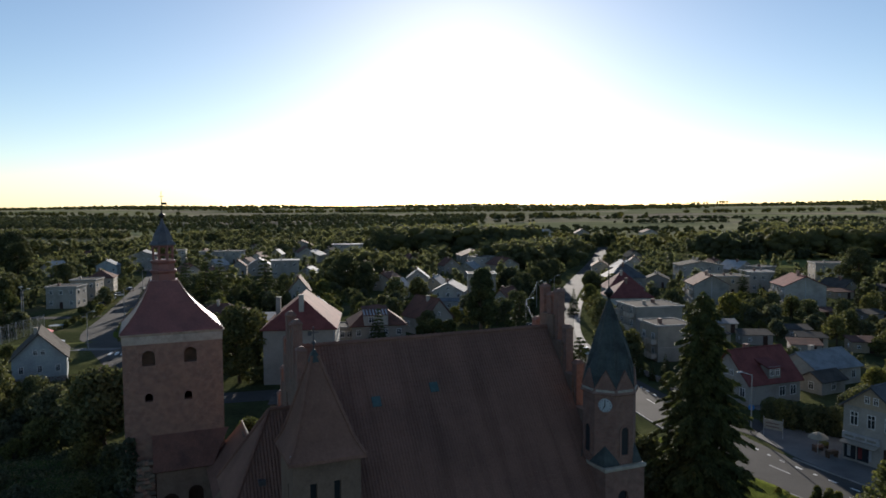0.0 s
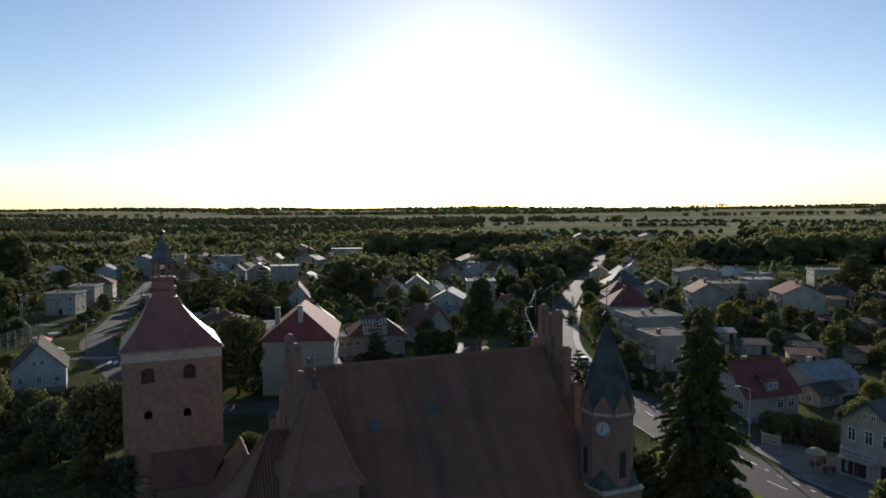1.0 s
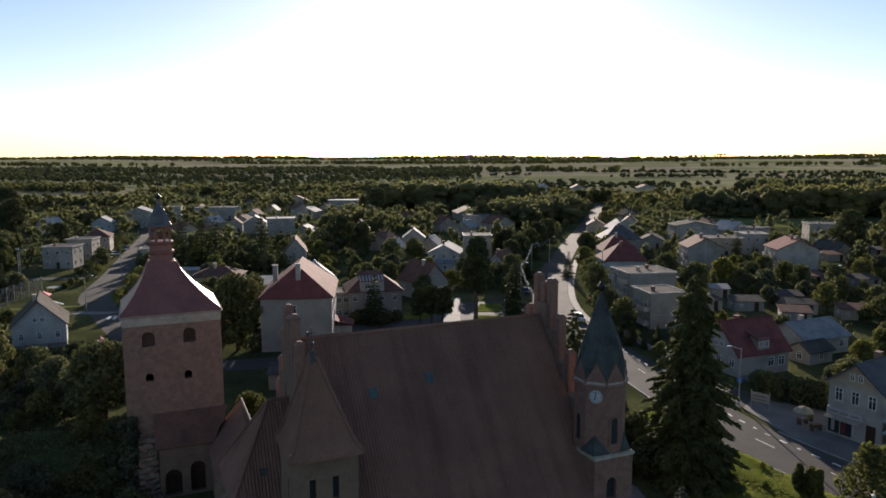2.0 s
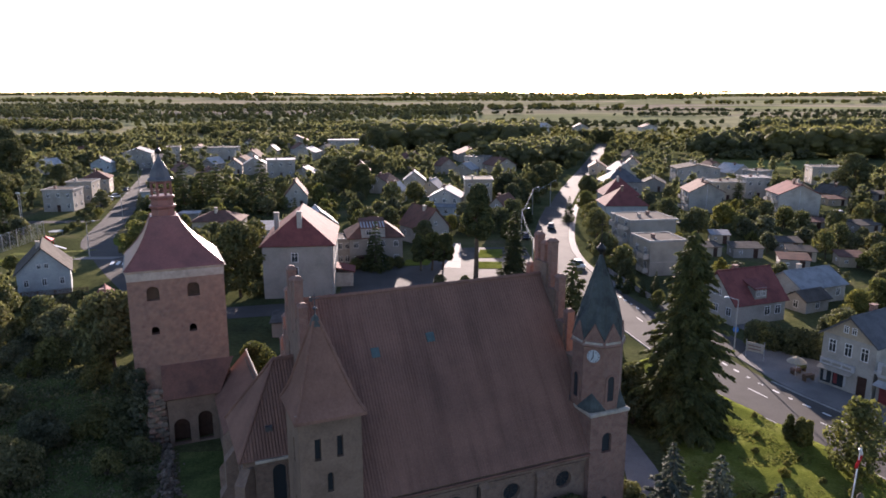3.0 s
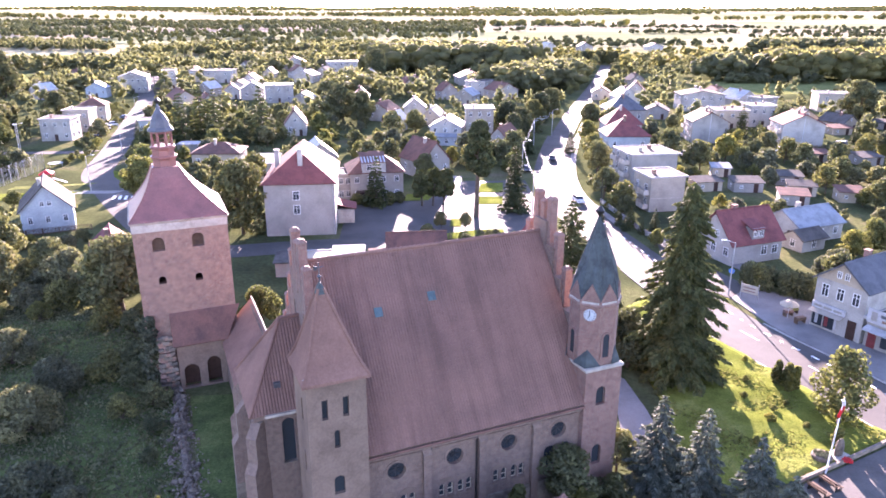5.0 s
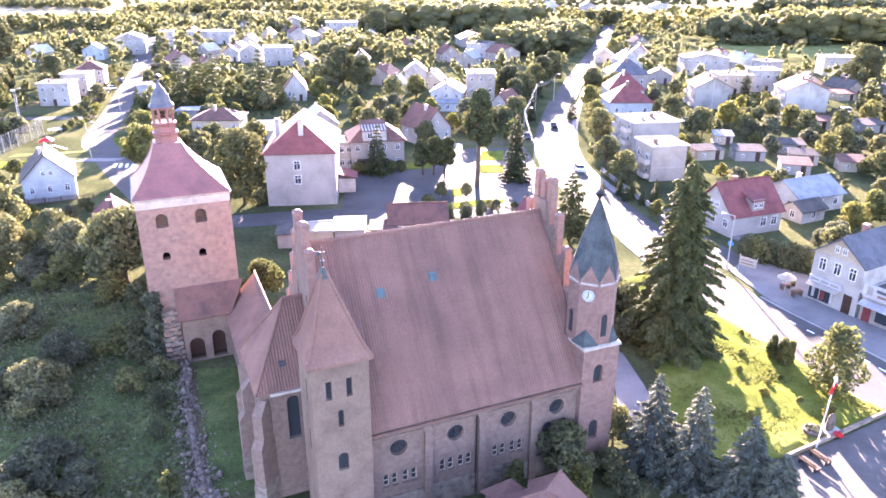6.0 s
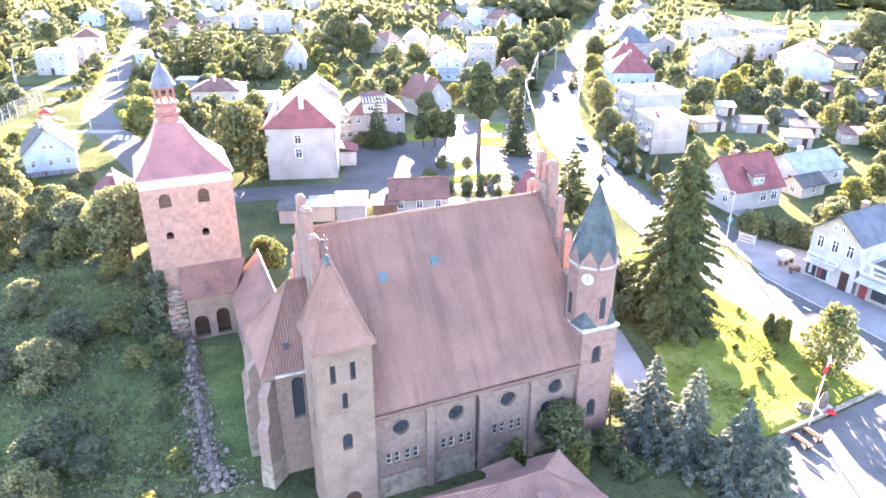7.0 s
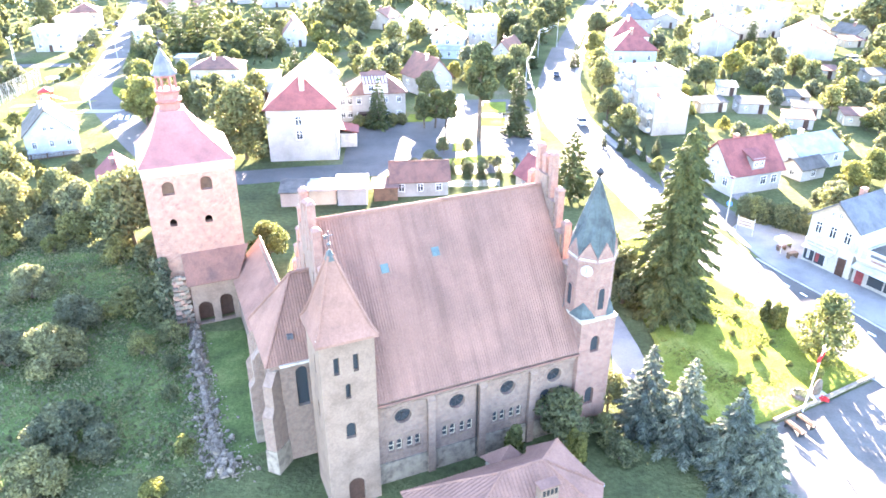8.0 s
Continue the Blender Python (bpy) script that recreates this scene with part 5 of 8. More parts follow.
window(anx, 1.1, 1.2, -1.6, -5.1, 6.75, 0)
house(-29.3, 149.6, 15.5, 4.4, 5.6, 5.6, 0, "flat", G, RG, "low grey link block beside the school", 2, 3, 0, 0, name="link_block", door=False)
b = bmesh.new()
box(b, -4.4, -0.6, -6.6, -4.85, 0, 2.4)
part("entrance_porch", b, M["door_and_recess"], anx, "dark entrance porch")

house(-80.5, 126.2, 30, 8.6, 10.5, 4.6, 4.3, "gable", BL, RG, "small white gabled house with a grey roof", 1, 3, 2, 1, (0.8, 1.3), door=False, attic=2)
house(-130.5, 217, 8, 9.0, 8, 6.6, 0, "flat", W, RG, "two-storey white cube house with a flat roof", 2, 3, 2, 1)
house(-133.5, 234, 10, 8, 8, 7.0, 0, "flat", CR, RG, "pale two-storey cube house", 2, 3, 2, 1)
house(-141, 257, 20, 9, 10, 5.6, 2.6, "hip", CR, RB, "cream house with a low hipped roof", 2, 3, 3, 1)
house(-169, 348, 18, 13, 13, 7.6, 2.4, "gable", W, RM, "long white hall with a shallow gable", 2, 5, 4, 0)
house(-158, 364, 20, 6.5, 9, 9, 0, "flat", W, RG, "narrow tall white house by the street", 3, 2, 2, 1)
house(-176, 326, 15, 9, 8, 4.5, 2.5, "gable", BL, RM, "pale house with a light metal roof", 1, 3, 2, 1)
house(-121, 288, 35, 10, 15, 4.4, 3.6, "gable", CR, RB, "long house with a sun-struck brown roof", 1, 3, 3, 1)
house(-107, 279, 30, 8, 10, 4.0, 3.4, "gable", W, RB, "white house with a brown gable roof", 1, 2, 2, 1)
house(-155, 401, 5, 12, 10, 6, 0, "flat", W, RG, "white flat-roofed block far off", 2, 4, 2, 0)
house(-67, 181, 6, 12, 9, 4.0, 2.2, "hip", TN, RB, "low tan house with a brown hipped roof", 1, 4, 2, 1)
house(-81.5, 197, 6, 5.5, 5, 2.6, 0, "flat", W, RW, "white flat-roofed garage beside the street", 1, 0, 0, 0, name="garage", door=False)
house(-50, 166, 8, 5.5, 7, 4.6, 1.0, "lean", BL, RM, "low building with a pale metal roof", 1, 3, 2, 0)
house(-39, 172, 20, 8, 9, 5.4, 3.2, "gable", W, RW, "white house with a roof coloured white as if sunlit", 2, 2, 2, 0)
house(-12.8, 174, 38, 8, 10, 4.4, 4.4, "gable", G, RB, "steep brown-roofed brick house", 1, 3, 2, 1)
house(-9.3, 221, -6, 9.5, 10, 5.2, 2.5, "gable", W, RW, "white house with a shallow roof coloured white as if sunlit", 2, 3, 2, 1)
house(-9, 213.5, -6, 8.5, 3.5, 2.6, 0.5, "lean", BL, RM, "lean-to with a pale blue roof", 1, 3, 0, 0, name="lean_to", door=False)
house(0.3, 226, 4, 8.5, 9, 9.6, 0, "flat", CR, RG, "three-storey cream block with a flat roof", 3, 3, 2, 1)
house(7.6, 204, -22, 6.8, 10, 4.2, 3.4, "gable", W, RB, "small white gabled house by the street", 1, 2, 2, 1, attic=1)
house(-59.5, 231, 12, 6.8, 10, 4.2, 4.2, "gable", W, RB, "small white gabled house among trees", 1, 2, 2, 1)
house(-87.5, 313, 15, 12, 10, 7.4, 0, "flat", W, RW, "white two-storey block with a bright flat roof", 2, 3, 2, 1)
house(-102, 322, 15, 10, 9, 5.0, 3.0, "gable", W, RW, "white house with a bright roof slope", 1, 2, 2, 1)
house(-124, 484, 10, 17, 10, 5.0, 3.5, "gable", W, RB, "long white gabled house", 1, 4, 2, 1)
house(-90, 474, 8, 20, 12, 6.0, 0, "flat", W, RW, "long white flat-roofed hall", 2, 5, 2, 0)
house(42.8, 210, 4, 12, 11, 4.6, 4.6, "hip", BL, RR, "pale house under a dark red hipped roof", 1, 3, 2, 1)
house(45.5, 231, 4, 11, 10, 4.6, 5.0, "hip", W, RR, "white house with a steep dark red roof", 1, 3, 2, 1)
house(52, 262, 6, 13, 11, 5.0, 4.6, "hip", W, RS, "house with a slate-blue hipped roof", 1, 3, 2, 1)
v1 = house(38.4, 163.0, 13, 10.8, 10, 8.4, 0, "flat", G, RG, "grey three-storey block of flats with balconies", 3, 0, 0, 2, name="apartment_block", door=False)
v2 = house(37.8, 146.0, 13, 7.4, 8, 7.0, 0, "flat", CR, RG, "cream block of flats with corner balconies", 2, 0, 0, 1, name="apartment_block", door=False)
for ob, w, d, n in ((v1, 10.8, 10, 3), (v2, 7.4, 8, 2)):
    for r in range(n):
        z = 0.4 + r * 2.8
        for k in range(2):
            balcony(ob, -w / 2, -d / 4 + k * d / 2, z + 0.2, 3.2, -90, M["white"] if k else M["plaster"])
            window(ob, 1.2, 1.4, -w / 2, -d / 4 + k * d / 2, z + 0.9, -90)
    b = bmesh.new()
    box(b, -w / 2 - 0.01, w / 2 + 0.01, -d / 2 - 0.05, -d / 2, 2.7, 2.85)
    part("storey_band", b, M["plaster"], ob)
for x, y, w, d, wl, rf, lb in ((70.7, 226, 10.4, 11, W, RB, "white semi-detached house with a low brown roof"), (96.8, 222, 12.0, 11, W, RR, "white semi-detached house with a low red roof")):
    h2 = house(x, y, -2, w, d, 6.7, 2.8, "gable", wl, rf, lb, 2, 0, 3, 2, attic=0, door=False)
    for k in range(2):
        for yy in (-3, 2.5):
            balcony(h2, -w / 2, yy, 0.6 + 3.0 * k, 2.6, -90, M["plaster"])
    b = bmesh.new()
    box(b, -0.06, 0.06, -d / 2 - 0.06, -d / 2, 0, 8.8)
    part("party_wall_strip", b, M["zinc"], h2)
house(86, 252, 0, 11, 10, 6.2, 0, "flat", TN, RG, "tan flat-roofed house with chimneys", 2, 3, 2, 2)
house(98.5, 258, 0, 9, 10, 7.0, 0, "flat", W, RS, "white two-storey house with a grey roof", 2, 3, 2, 2)
house(141, 297, -8, 12, 10, 7.0, 0, "flat", CR, RG, "cream cube house below the meadow", 2, 2, 2, 1)
house(89, 297, 0, 17, 11, 6.6, 1.6, "gable", W, RG, "wide white house with many chimneys", 2, 5, 2, 3)
# red-roofed house across the street
red = house(44.1, 115.9, -66, 8.6, 10.2, 3.8, 4.3, "gable", W, RR, "white house with a broad red roof and a dormer", 1, 3, 0, 1, (1.1, 1.4), door=False, attic=2)
for yy in (-4.6, -2.4):
    window(red, 1.2, 1.5, 4.3, yy + 6.0, 1.2, 90)
b = bmesh.new()
box(b, 2.4, 4.1, -1.2, 1.2, 4.0, 5.8)
dm = part("dormer", b, M["white"], red, "white dormer with a red lid")
b = bmesh.new()
slab(b, [(4.4, -1.5, 5.65), (4.4, 1.5, 5.65), (1.4, 1.5, 6.7), (1.4, -1.5, 6.7)], 0.12)
part("dormer_roof", b, RR, red)
window(red, 0.8, 1.1, 4.1, -0.55, 4.4, 90), window(red, 0.8, 1.1, 4.1, 0.55, 4.4, 90)
b = bmesh.new()
box(b, 4.32, 6.2, -4.9, -1.4, 0, 0.25)
part("terrace", b, M["paving"], red)
house(59.5, 127.5, -64, 8, 10.5, 3.2, 2.2, "gable", W, RM, "low house with a pale metal roof", 1, 2, 3, 1)
house(56.8, 120.2, -62, 4, 5.5, 2.4, 1.2, "gable", W, RG, "small white outbuilding beside a house", 1, 1, 1, 0, name="outbuilding", door=False)
for x, y, w, d, lb, rf in ((73, 168, 8, 6, "low garage with a grey felt roof", RG), (61, 161, 9, 6, "row of garages with a felt roof", RG), (52, 161, 9, 5, "pale low shed among gardens", RG), (72, 158, 8, 5, "grey shed among the gardens", RG), (60, 176, 6, 5, "small shed with a metal roof", RM), (91, 196, 9, 6, "small garage with a red-brown roof", RB), (103, 192, 9, 7, "long low garage by the lane", RG), (80, 153, 7, 6, "small garden house with a brown roof", RB), (67, 150, 8, 6, "shed with a dull red roof", RB), (118, 240, 9, 7, "low house behind the semi-detached ones", RB), (137, 253, 11, 8, "flat white outbuilding by the lane", RG)):
    house(x, y, random.Random(int(x)).uniform(-15, 15), w * 0.72, d * 0.72, 2.3, 0.6, "lean", G if int(x) % 2 else TN, rf, lb, 1, 2, 1, 0, (0.7, 0.7), "shed", True)
# the shop: gable to the street
shop = house(51.85, 89.0, -57.5, 6.6, 14, 7.05, 2.6, "gable", W, RS, "white gabled shop house with a slate roof", 1, 0, 0, 2, name="shop_house", door=False, attic=0)
for k in range(3):
    window(shop, 0.95, 1.65, -2.0 + 2.0 * k, -7, 4.55, 0)
    b = bmesh.new()
    box(b, -2.6 + 2.0 * k, -1.4 + 2.0 * k, -7.12, -7.0, 4.42, 4.53)
    part("window_sill", b, M["plaster"], shop)
for k in range(2):
    window(shop, 0.62, 0.9, -0.5 + 1.0 * k, -7.06, 7.45, 0)
b = bmesh.new()
loft(b, [[(-3.35, s, 6.85), (3.35, s, 6.85), (0, s, 9.45)] for s in (-7.06, -7.0)])
part("gable_cladding", b, M["tan"], shop, "tan boarded gable")
for k in range(13):
    b = bmesh.new()
    x = -3.0 + k * 0.5
    box(b, x, x + 0.05, -7.09, -7.06, 6.9, 6.9 + max(0.1, 2.5 * (1 - abs(x) / 3.3)))
    part("batten", b, M["tan"], shop)
b = bmesh.new()
box(b, -3.25, 1.1, -7.3, -7.02, 2.8, 3.6)
fas = part("shop_fascia", b, M["roof_white"], shop, "long white shop sign board")
for k in range(3):
    b = bmesh.new()
    box(b, -2.9 + k * 1.3, -1.85 + k * 1.3, -7.33, -7.3, 3.05, 3.32)
    part("lettering_bar", b, M["grey"], fas)
b = bmesh.new()
slab(b, [(-3.2, -8.0, 2.45), (1.0, -8.0, 2.45), (1.0, -7.05, 2.8), (-3.2, -7.05, 2.8)], 0.06)
part("awning", b, M["cream"], shop, "pale shop awning")
for x0, x1 in ((-3.1, -1.75), (-1.55, -0.2)):
    b = bmesh.new()
    box(b, x0, x1, -7.05, -6.98, 0.45, 2.5)
    part("shop_window", b, M["glass"], shop, "wide dark shop window")
for x0, x1, mt in ((-2.7, -2.3, M["roof_white"]), (-1.4, -0.95, M["shop_red"]), (-0.15, 0.15, M["roof_white"])):
    b = bmesh.new()
    box(b, x0, x1, -7.09, -7.05, 0.7, 2.0)
    part("poster", b, mt, shop)
b = bmesh.new()
box(b, 1.5, 2.6, -7.06, -6.98, 0.12, 2.6)
part("door", b, M["door_and_recess"], shop, "dark wooden shop door")
b = bmesh.new()
box(b, 1.35, 2.75, -7.5, -7.0, 0, 0.12)
part("door_step", b, M["kerb"], shop)
low = house(55.5, 81.6, -57.5, 9, 12, 3.6, 0, "flat", G, RG, "low flat-roofed shop annex with a sign", 1, 0, 0, 0, name="shop_annex", door=False)
b = bmesh.new()
box(b, -4.4, 1.8, -6.45, -6.3, 3.45, 5.2)
sg = part("roof_sign", b, M["roof_white"], low, "white roof sign with blurred lettering")
for a, c, z0, z1, mt in ((-3.9, -3.2, 3.8, 4.9, M["grey"]), (-2.8, 1.2, 4.45, 4.8, M["roof_slate"]), (-2.6, 0.9, 3.85, 4.15, M["brick_turret"])):
    b = bmesh.new()
    box(b, a, c, -6.48, -6.45, z0, z1)
    part("lettering_bar", b, mt, sg)
b = bmesh.new()
box(b, -4.1, -3.1, -6.05, -5.98, 0.1, 2.3)
part("door", b, M["shop_red"], low, "dull red shop door")
for x0, x1 in ((-2.5, -0.6), (-0.4, 1.5)):
    b = bmesh.new()
    box(b, x0, x1, -6.04, -5.98, 0.6, 2.4)
    part("shop_window", b, M["glass"], low)
b = bmesh.new()
slab(b, [(-4.4, -7.2, 2.55), (4.4, -7.2, 2.55), (4.4, -6.0, 2.95), (-4.4, -6.0, 2.95)], 0.08)
part("awning", b, M["roof_white"], low)
house(-108.3, 229, 20, 5, 7, 4.4, 0, "flat", BL, RG, "small pale blue flat-roofed house by the side street", 1, 2, 2, 0)
# sheds behind the nave
house(-14.3, 106.2, 8, 3.8, 3.4, 2.3, 0.4, "lean", M["wood"], RB, "brown timber shed behind the church", 1, 0, 0, 0, name="shed", door=False)
house(-28.4, 103.6, 8, 4.0, 4.4, 2.4, 0.5, "lean", G, RG, "grey garden shed behind the church", 1, 0, 0, 0, name="shed", door=False)
house(-24.0, 104.4, 8, 4.2, 4.0, 2.4, 0, "flat", TN, M["tan"], "tan flat-roofed shed behind the church", 1, 0, 0, 0, name="shed", door=False)
house(-19.4, 104.8, 8, 4.6, 4.6, 2.9, 0.5, "lean", G, RW, "shed with a bright white roof", 1, 0, 0, 0, name="shed", door=False)
house(-9.2, 109.5, 99, 5.4, 9.0, 2.9, 2.2, "gable", W, RB, "long white outhouse with a brown roof", 1, 2, 3, 0, name="outhouse", door=False)
house(10.2, 112, 30, 5, 5, 2.4, 2.8, "gable", TN, RR, "small red-roofed garden house", 1, 1, 1, 0, name="garden_house", door=False)
house(-57.8, 106, 30, 6, 8, 3.0, 2.6, "gable", CR, RR, "small house with a red roof half hidden by shrubs", 1, 1, 2, 1)
# scattered roofs of the town
SPREAD = [(-142, 398, 11, 0), (-114, 341, 9, 1), (-112, 323, 7, 1), (-125, 331, 7, 2), (-117, 368, 9, 1), (-96, 401, 11, 2), (-107, 425, 10, 1), (-60, 300, 8, 3), (-50, 305, 7, 1), (-35, 263, 9, 1), (-24, 271, 8, 3), (-27, 240, 5, 2), (-35, 351, 7, 1), (-5, 396, 15, 1), (-15, 328, 8, 1), (-5, 311, 8, 3)]
SPREAD += [(10, 332, 11, 1), (0, 345, 10, 0), (62, 311, 10, 3), (71, 333, 8, 1), (23, 588, 9, 1), (38, 642, 12, 1), (64, 717, 13, 2), (100, 719, 14, 1), (167, 723, 15, 1), (30, 690, 11, 1), (-197, 318, 8, 2), (-216, 384, 9, 1), (107, 304, 10, 2), (104, 324, 9, 1), (110, 286, 8, 0)]
for i, (x, y, w, k) in enumerate(SPREAD):
    rn = random.Random(i + 40)
    rf = (RG, RB, RW, RM)[k]
    house(x, y, rn.uniform(-25, 35), w, w * rn.uniform(0.8, 1.2), 4.2 if k else 6.4, 0 if k == 0 else rn.uniform(2.4, 3.6), "flat" if k == 0 else "gable", rn.choice((W, W, CR, G)), rf, ("pale flat-roofed house among gardens", "house with a brown roof among gardens", "house with a roof coloured white as if sunlit", "house with a pale metal roof")[k], 1 if k else 2, 2, 2, 1)


# low houses and sheds packed between the gardens
LOW = [(-16, 255), (-28, 254), (-62, 411), (-34, 385), (-12, 374), (4, 340), (18, 415), (-92, 428), (-75, 307), (-124, 426), (-151, 468), (-168, 424), (-140, 380), (-53, 294), (-40, 304), (-21, 316), (81, 385), (55, 331), (67, 274), (116, 262), (122, 249)]
for i, (x, y) in enumerate(LOW):
    rn = random.Random(i + 90)
    if any((x - a) ** 2 + (y - b) ** 2 < (c + 4.5) ** 2 for a, b, c in TAKEN):
        continue
    house(x, y, rn.uniform(-20, 30), rn.uniform(6, 9), rn.uniform(7, 10), rn.uniform(2.8, 4.0), rn.uniform(1.6, 3.2), "gable", rn.choice((CR, G, TN, W)), rn.choice((RG, RB, RG, RM)), "low old house with a dull roof among gardens", 1, 2, 2, 1)


# the parish house below the church, under hipped clay tiles
def make_parish():
    ob = thing("parish_house", CHURCH, "parish house with hipped red-brown tile roofs", "house")
    e0, e1, f0, f1, z, r = 0.2, 13.2, -12.0, -4.48, 3.5, 6.5
    b = bmesh.new()
    box(b, e0 + 0.6, e1 - 0.6, f0 + 0.6, f1 - 0.6, 0, z)
    loft(b, [[(12.6, -6.2, k), (13.5, -7.2, k), (14.3, -9.6, k), (12.6, -9.6, k)] for k in (0, 3.4)])
    part("wall", b, M["cream"], ob)
    A, B, X = (6.8, -8.25, r), (10.1, -8.25, r), (12.4, -6.5, 6.2)
    b = bmesh.new()
    slab(b, [(e0, f0, z), (e1, f0, z), B, A], 0.2), slab(b, [(e1, f0, z), (e1, f1, z), B], 0.2)
    slab(b, [(e1, f1, z), (e0, f1, z), A, B], 0.2), slab(b, [(e0, f1, z), (e0, f0, z), A], 0.2)
    rf = part("roof", b, M["tile2"], ob)
    b = bmesh.new()
    for p, q in ((A, B), ((e0, f1, z), A), ((e1, f0, z), B), ((e0, f0, z), A), (B, X), ((14.0, -6.9, 3.9), X), ((14.9, -9.7, 3.5), B)):
        n = 22
        P, Q = Vector(p), Vector(q)
        for k in range(n):
            s = P.lerp(Q, k / n)
            tube(b, s + Vector((0, 0, 0.03)), P.lerp(Q, (k + 1.1) / n) + Vector((0, 0, 0.06)), 0.10, 0.12, 6)
    part("hip_tiles", b, M["tile2"], rf)
    ln, l2 = math.hypot(3.77, r - z), math.hypot(6.6, r - z)
    me = tiled("roof_slope", (e1, f1, z + 0.02), (-1, 0, 0), (0, -3.77 / ln, (r - z) / ln), e1 - e0, ln, M["tile2"], left=lambda s: 3.1 * s / ln, right=lambda s: 13.0 - 6.6 * s / ln, col=0.3, row=0.4)
    part("roof_slope", me, None, ob)["kind"] = "stuff"
    me = tiled("roof_slope", (e0, f1, z + 0.02), (0, -1, 0), (6.6 / l2, 0, (r - z) / l2), f1 - f0, l2, M["tile2"], left=lambda s: 3.77 * s / l2, right=lambda s: 7.52 - 3.75 * s / l2, col=0.3, row=0.4)
    part("roof_slope", me, None, ob)["kind"] = "stuff"
    me = tiled("roof_slope", (e0, f0, z + 0.02), (1, 0, 0), (0, 3.75 / ln, (r - z) / ln), e1 - e0, ln, M["tile2"], left=lambda s: 6.6 * s / ln, right=lambda s: 13.0 - 3.1 * s / ln, col=0.3, row=0.4)
    part("roof_slope", me, None, ob)["kind"] = "stuff"
    # skewed cross roof and small hipped roof towards the church
    b = bmesh.new()
    top = [(9.6, -6.6, 5.2), (11.0, -4.4, 4.2), (14.0, -6.9, 3.9), (14.9, -9.7, 3.5), (13.2, -12.0, 3.5), X, B]
    hi, lo = [b.verts.new(p) for p in top], [b.verts.new((p[0], p[1], p[2] - 0.18)) for p in top]
    for f in ((0, 1, 5), (0, 5, 6), (1, 2, 5), (5, 2, 3), (5, 3, 6), (6, 3, 4)):
        b.faces.new([hi[i] for i in f]), b.faces.new([lo[i] for i in f[::-1]])
    for i, k in ((0, 1), (1, 2), (2, 3), (3, 4), (4, 6), (6, 0)):
        b.faces.new((hi[i], lo[i], lo[k], hi[k]))
    bmesh.ops.recalc_face_normals(b, faces=b.faces)
    part("cross_roof", b, M["tile2"], ob)
    b = bmesh.new()
    base, top = [(7.5, -3.1, 3.3), (10.4, -3.0, 3.3), (10.9, -5.2, 3.5), (8.1, -4.8, 3.3)], (9.7, -4.1, 4.6)
    for p, q in zip(base, base[1:] + base[:1]):
        slab(b, [p, q, top], -0.14)
    bmesh.ops.recalc_face_normals(b, faces=b.faces)
    part("lower_roof", b, M["tile2"], ob)
    b = bmesh.new()
    box(b, 7.9, 10.2, -4.9, -3.4, 0, 3.3)
    part("porch_wall", b, M["cream"], ob)
    b = bmesh.new()
    tube(b, (13.0, -8.5, 3.42), (14.95, -9.75, 3.42), 0.07, 0.07)
    part("gutter", b, M["zinc"], ob)
    b = bmesh.new()
    box(b, 8.3, 9.75, -11.2, -10.5, 4.4, 6.9)
    ch = part("chimney", b, M["render_pink"], ob, "wide rendered chimney with vents")
    for k in range(4):
        b = bmesh.new()
        box(b, 8.45 + k * 0.32, 8.65 + k * 0.32, -11.24, -11.2, 6.2, 6.7)
        part("vent", b, M["black"], ch)
    b = bmesh.new()
    box(b, 8.2, 9.85, -11.3, -10.4, 6.9, 7.0)
    part("chimney_cap", b, M["tile2"], ch)


make_parish()


# ---- trees ----
def leaf_quads(centres, radii, n, size, rs, squash=0.8, loose=0.7):
    """Small leaf sprays scattered through clumps."""
    centres, radii = np.array(centres), np.array(radii)
    w = radii ** 2
    k = rs.choice(len(centres), n, p=w / w.sum())
    d = rs.normal(size=(n, 3))
    d /= np.linalg.norm(d, axis=1)[:, None]
    r = radii[k] * rs.uniform(0.45, 1.0, n) ** 0.6
    p = centres[k] + d * r[:, None] * np.array([1, 1, squash])
    nrm = d * 0.8 + rs.normal(size=(n, 3)) * loose
    nrm /= np.linalg.norm(nrm, axis=1)[:, None]
    a = np.cross(nrm, rs.normal(size=(n, 3)))
    a /= np.linalg.norm(a, axis=1)[:, None]
    b = np.cross(nrm, a)
    s = (size * rs.uniform(0.6, 1.35, n))[:, None]
    a, b = a * s, b * s * 0.62
    fold = nrm * s * 0.25
    v = np.stack([p - a, p - b * 1.0 + fold, p + a, p + b + fold], 1).reshape(-1, 3)
    return v


def quad_mesh(name, v, material):
    n = len(v) // 4
    me = bpy.data.meshes.new(name)
    me.vertices.add(len(v))
    me.vertices.foreach_set("co", v.astype(np.float32).ravel())
    me.loops.add(n * 4)
    me.loops.foreach_set("vertex_index", np.arange(n * 4, dtype=np.int32))
    me.polygons.add(n)
    me.polygons.foreach_set("loop_start", np.arange(0, n * 4, 4, dtype=np.int32))
    me.update(calc_edges=True)
    me.materials.append(material)
    return me


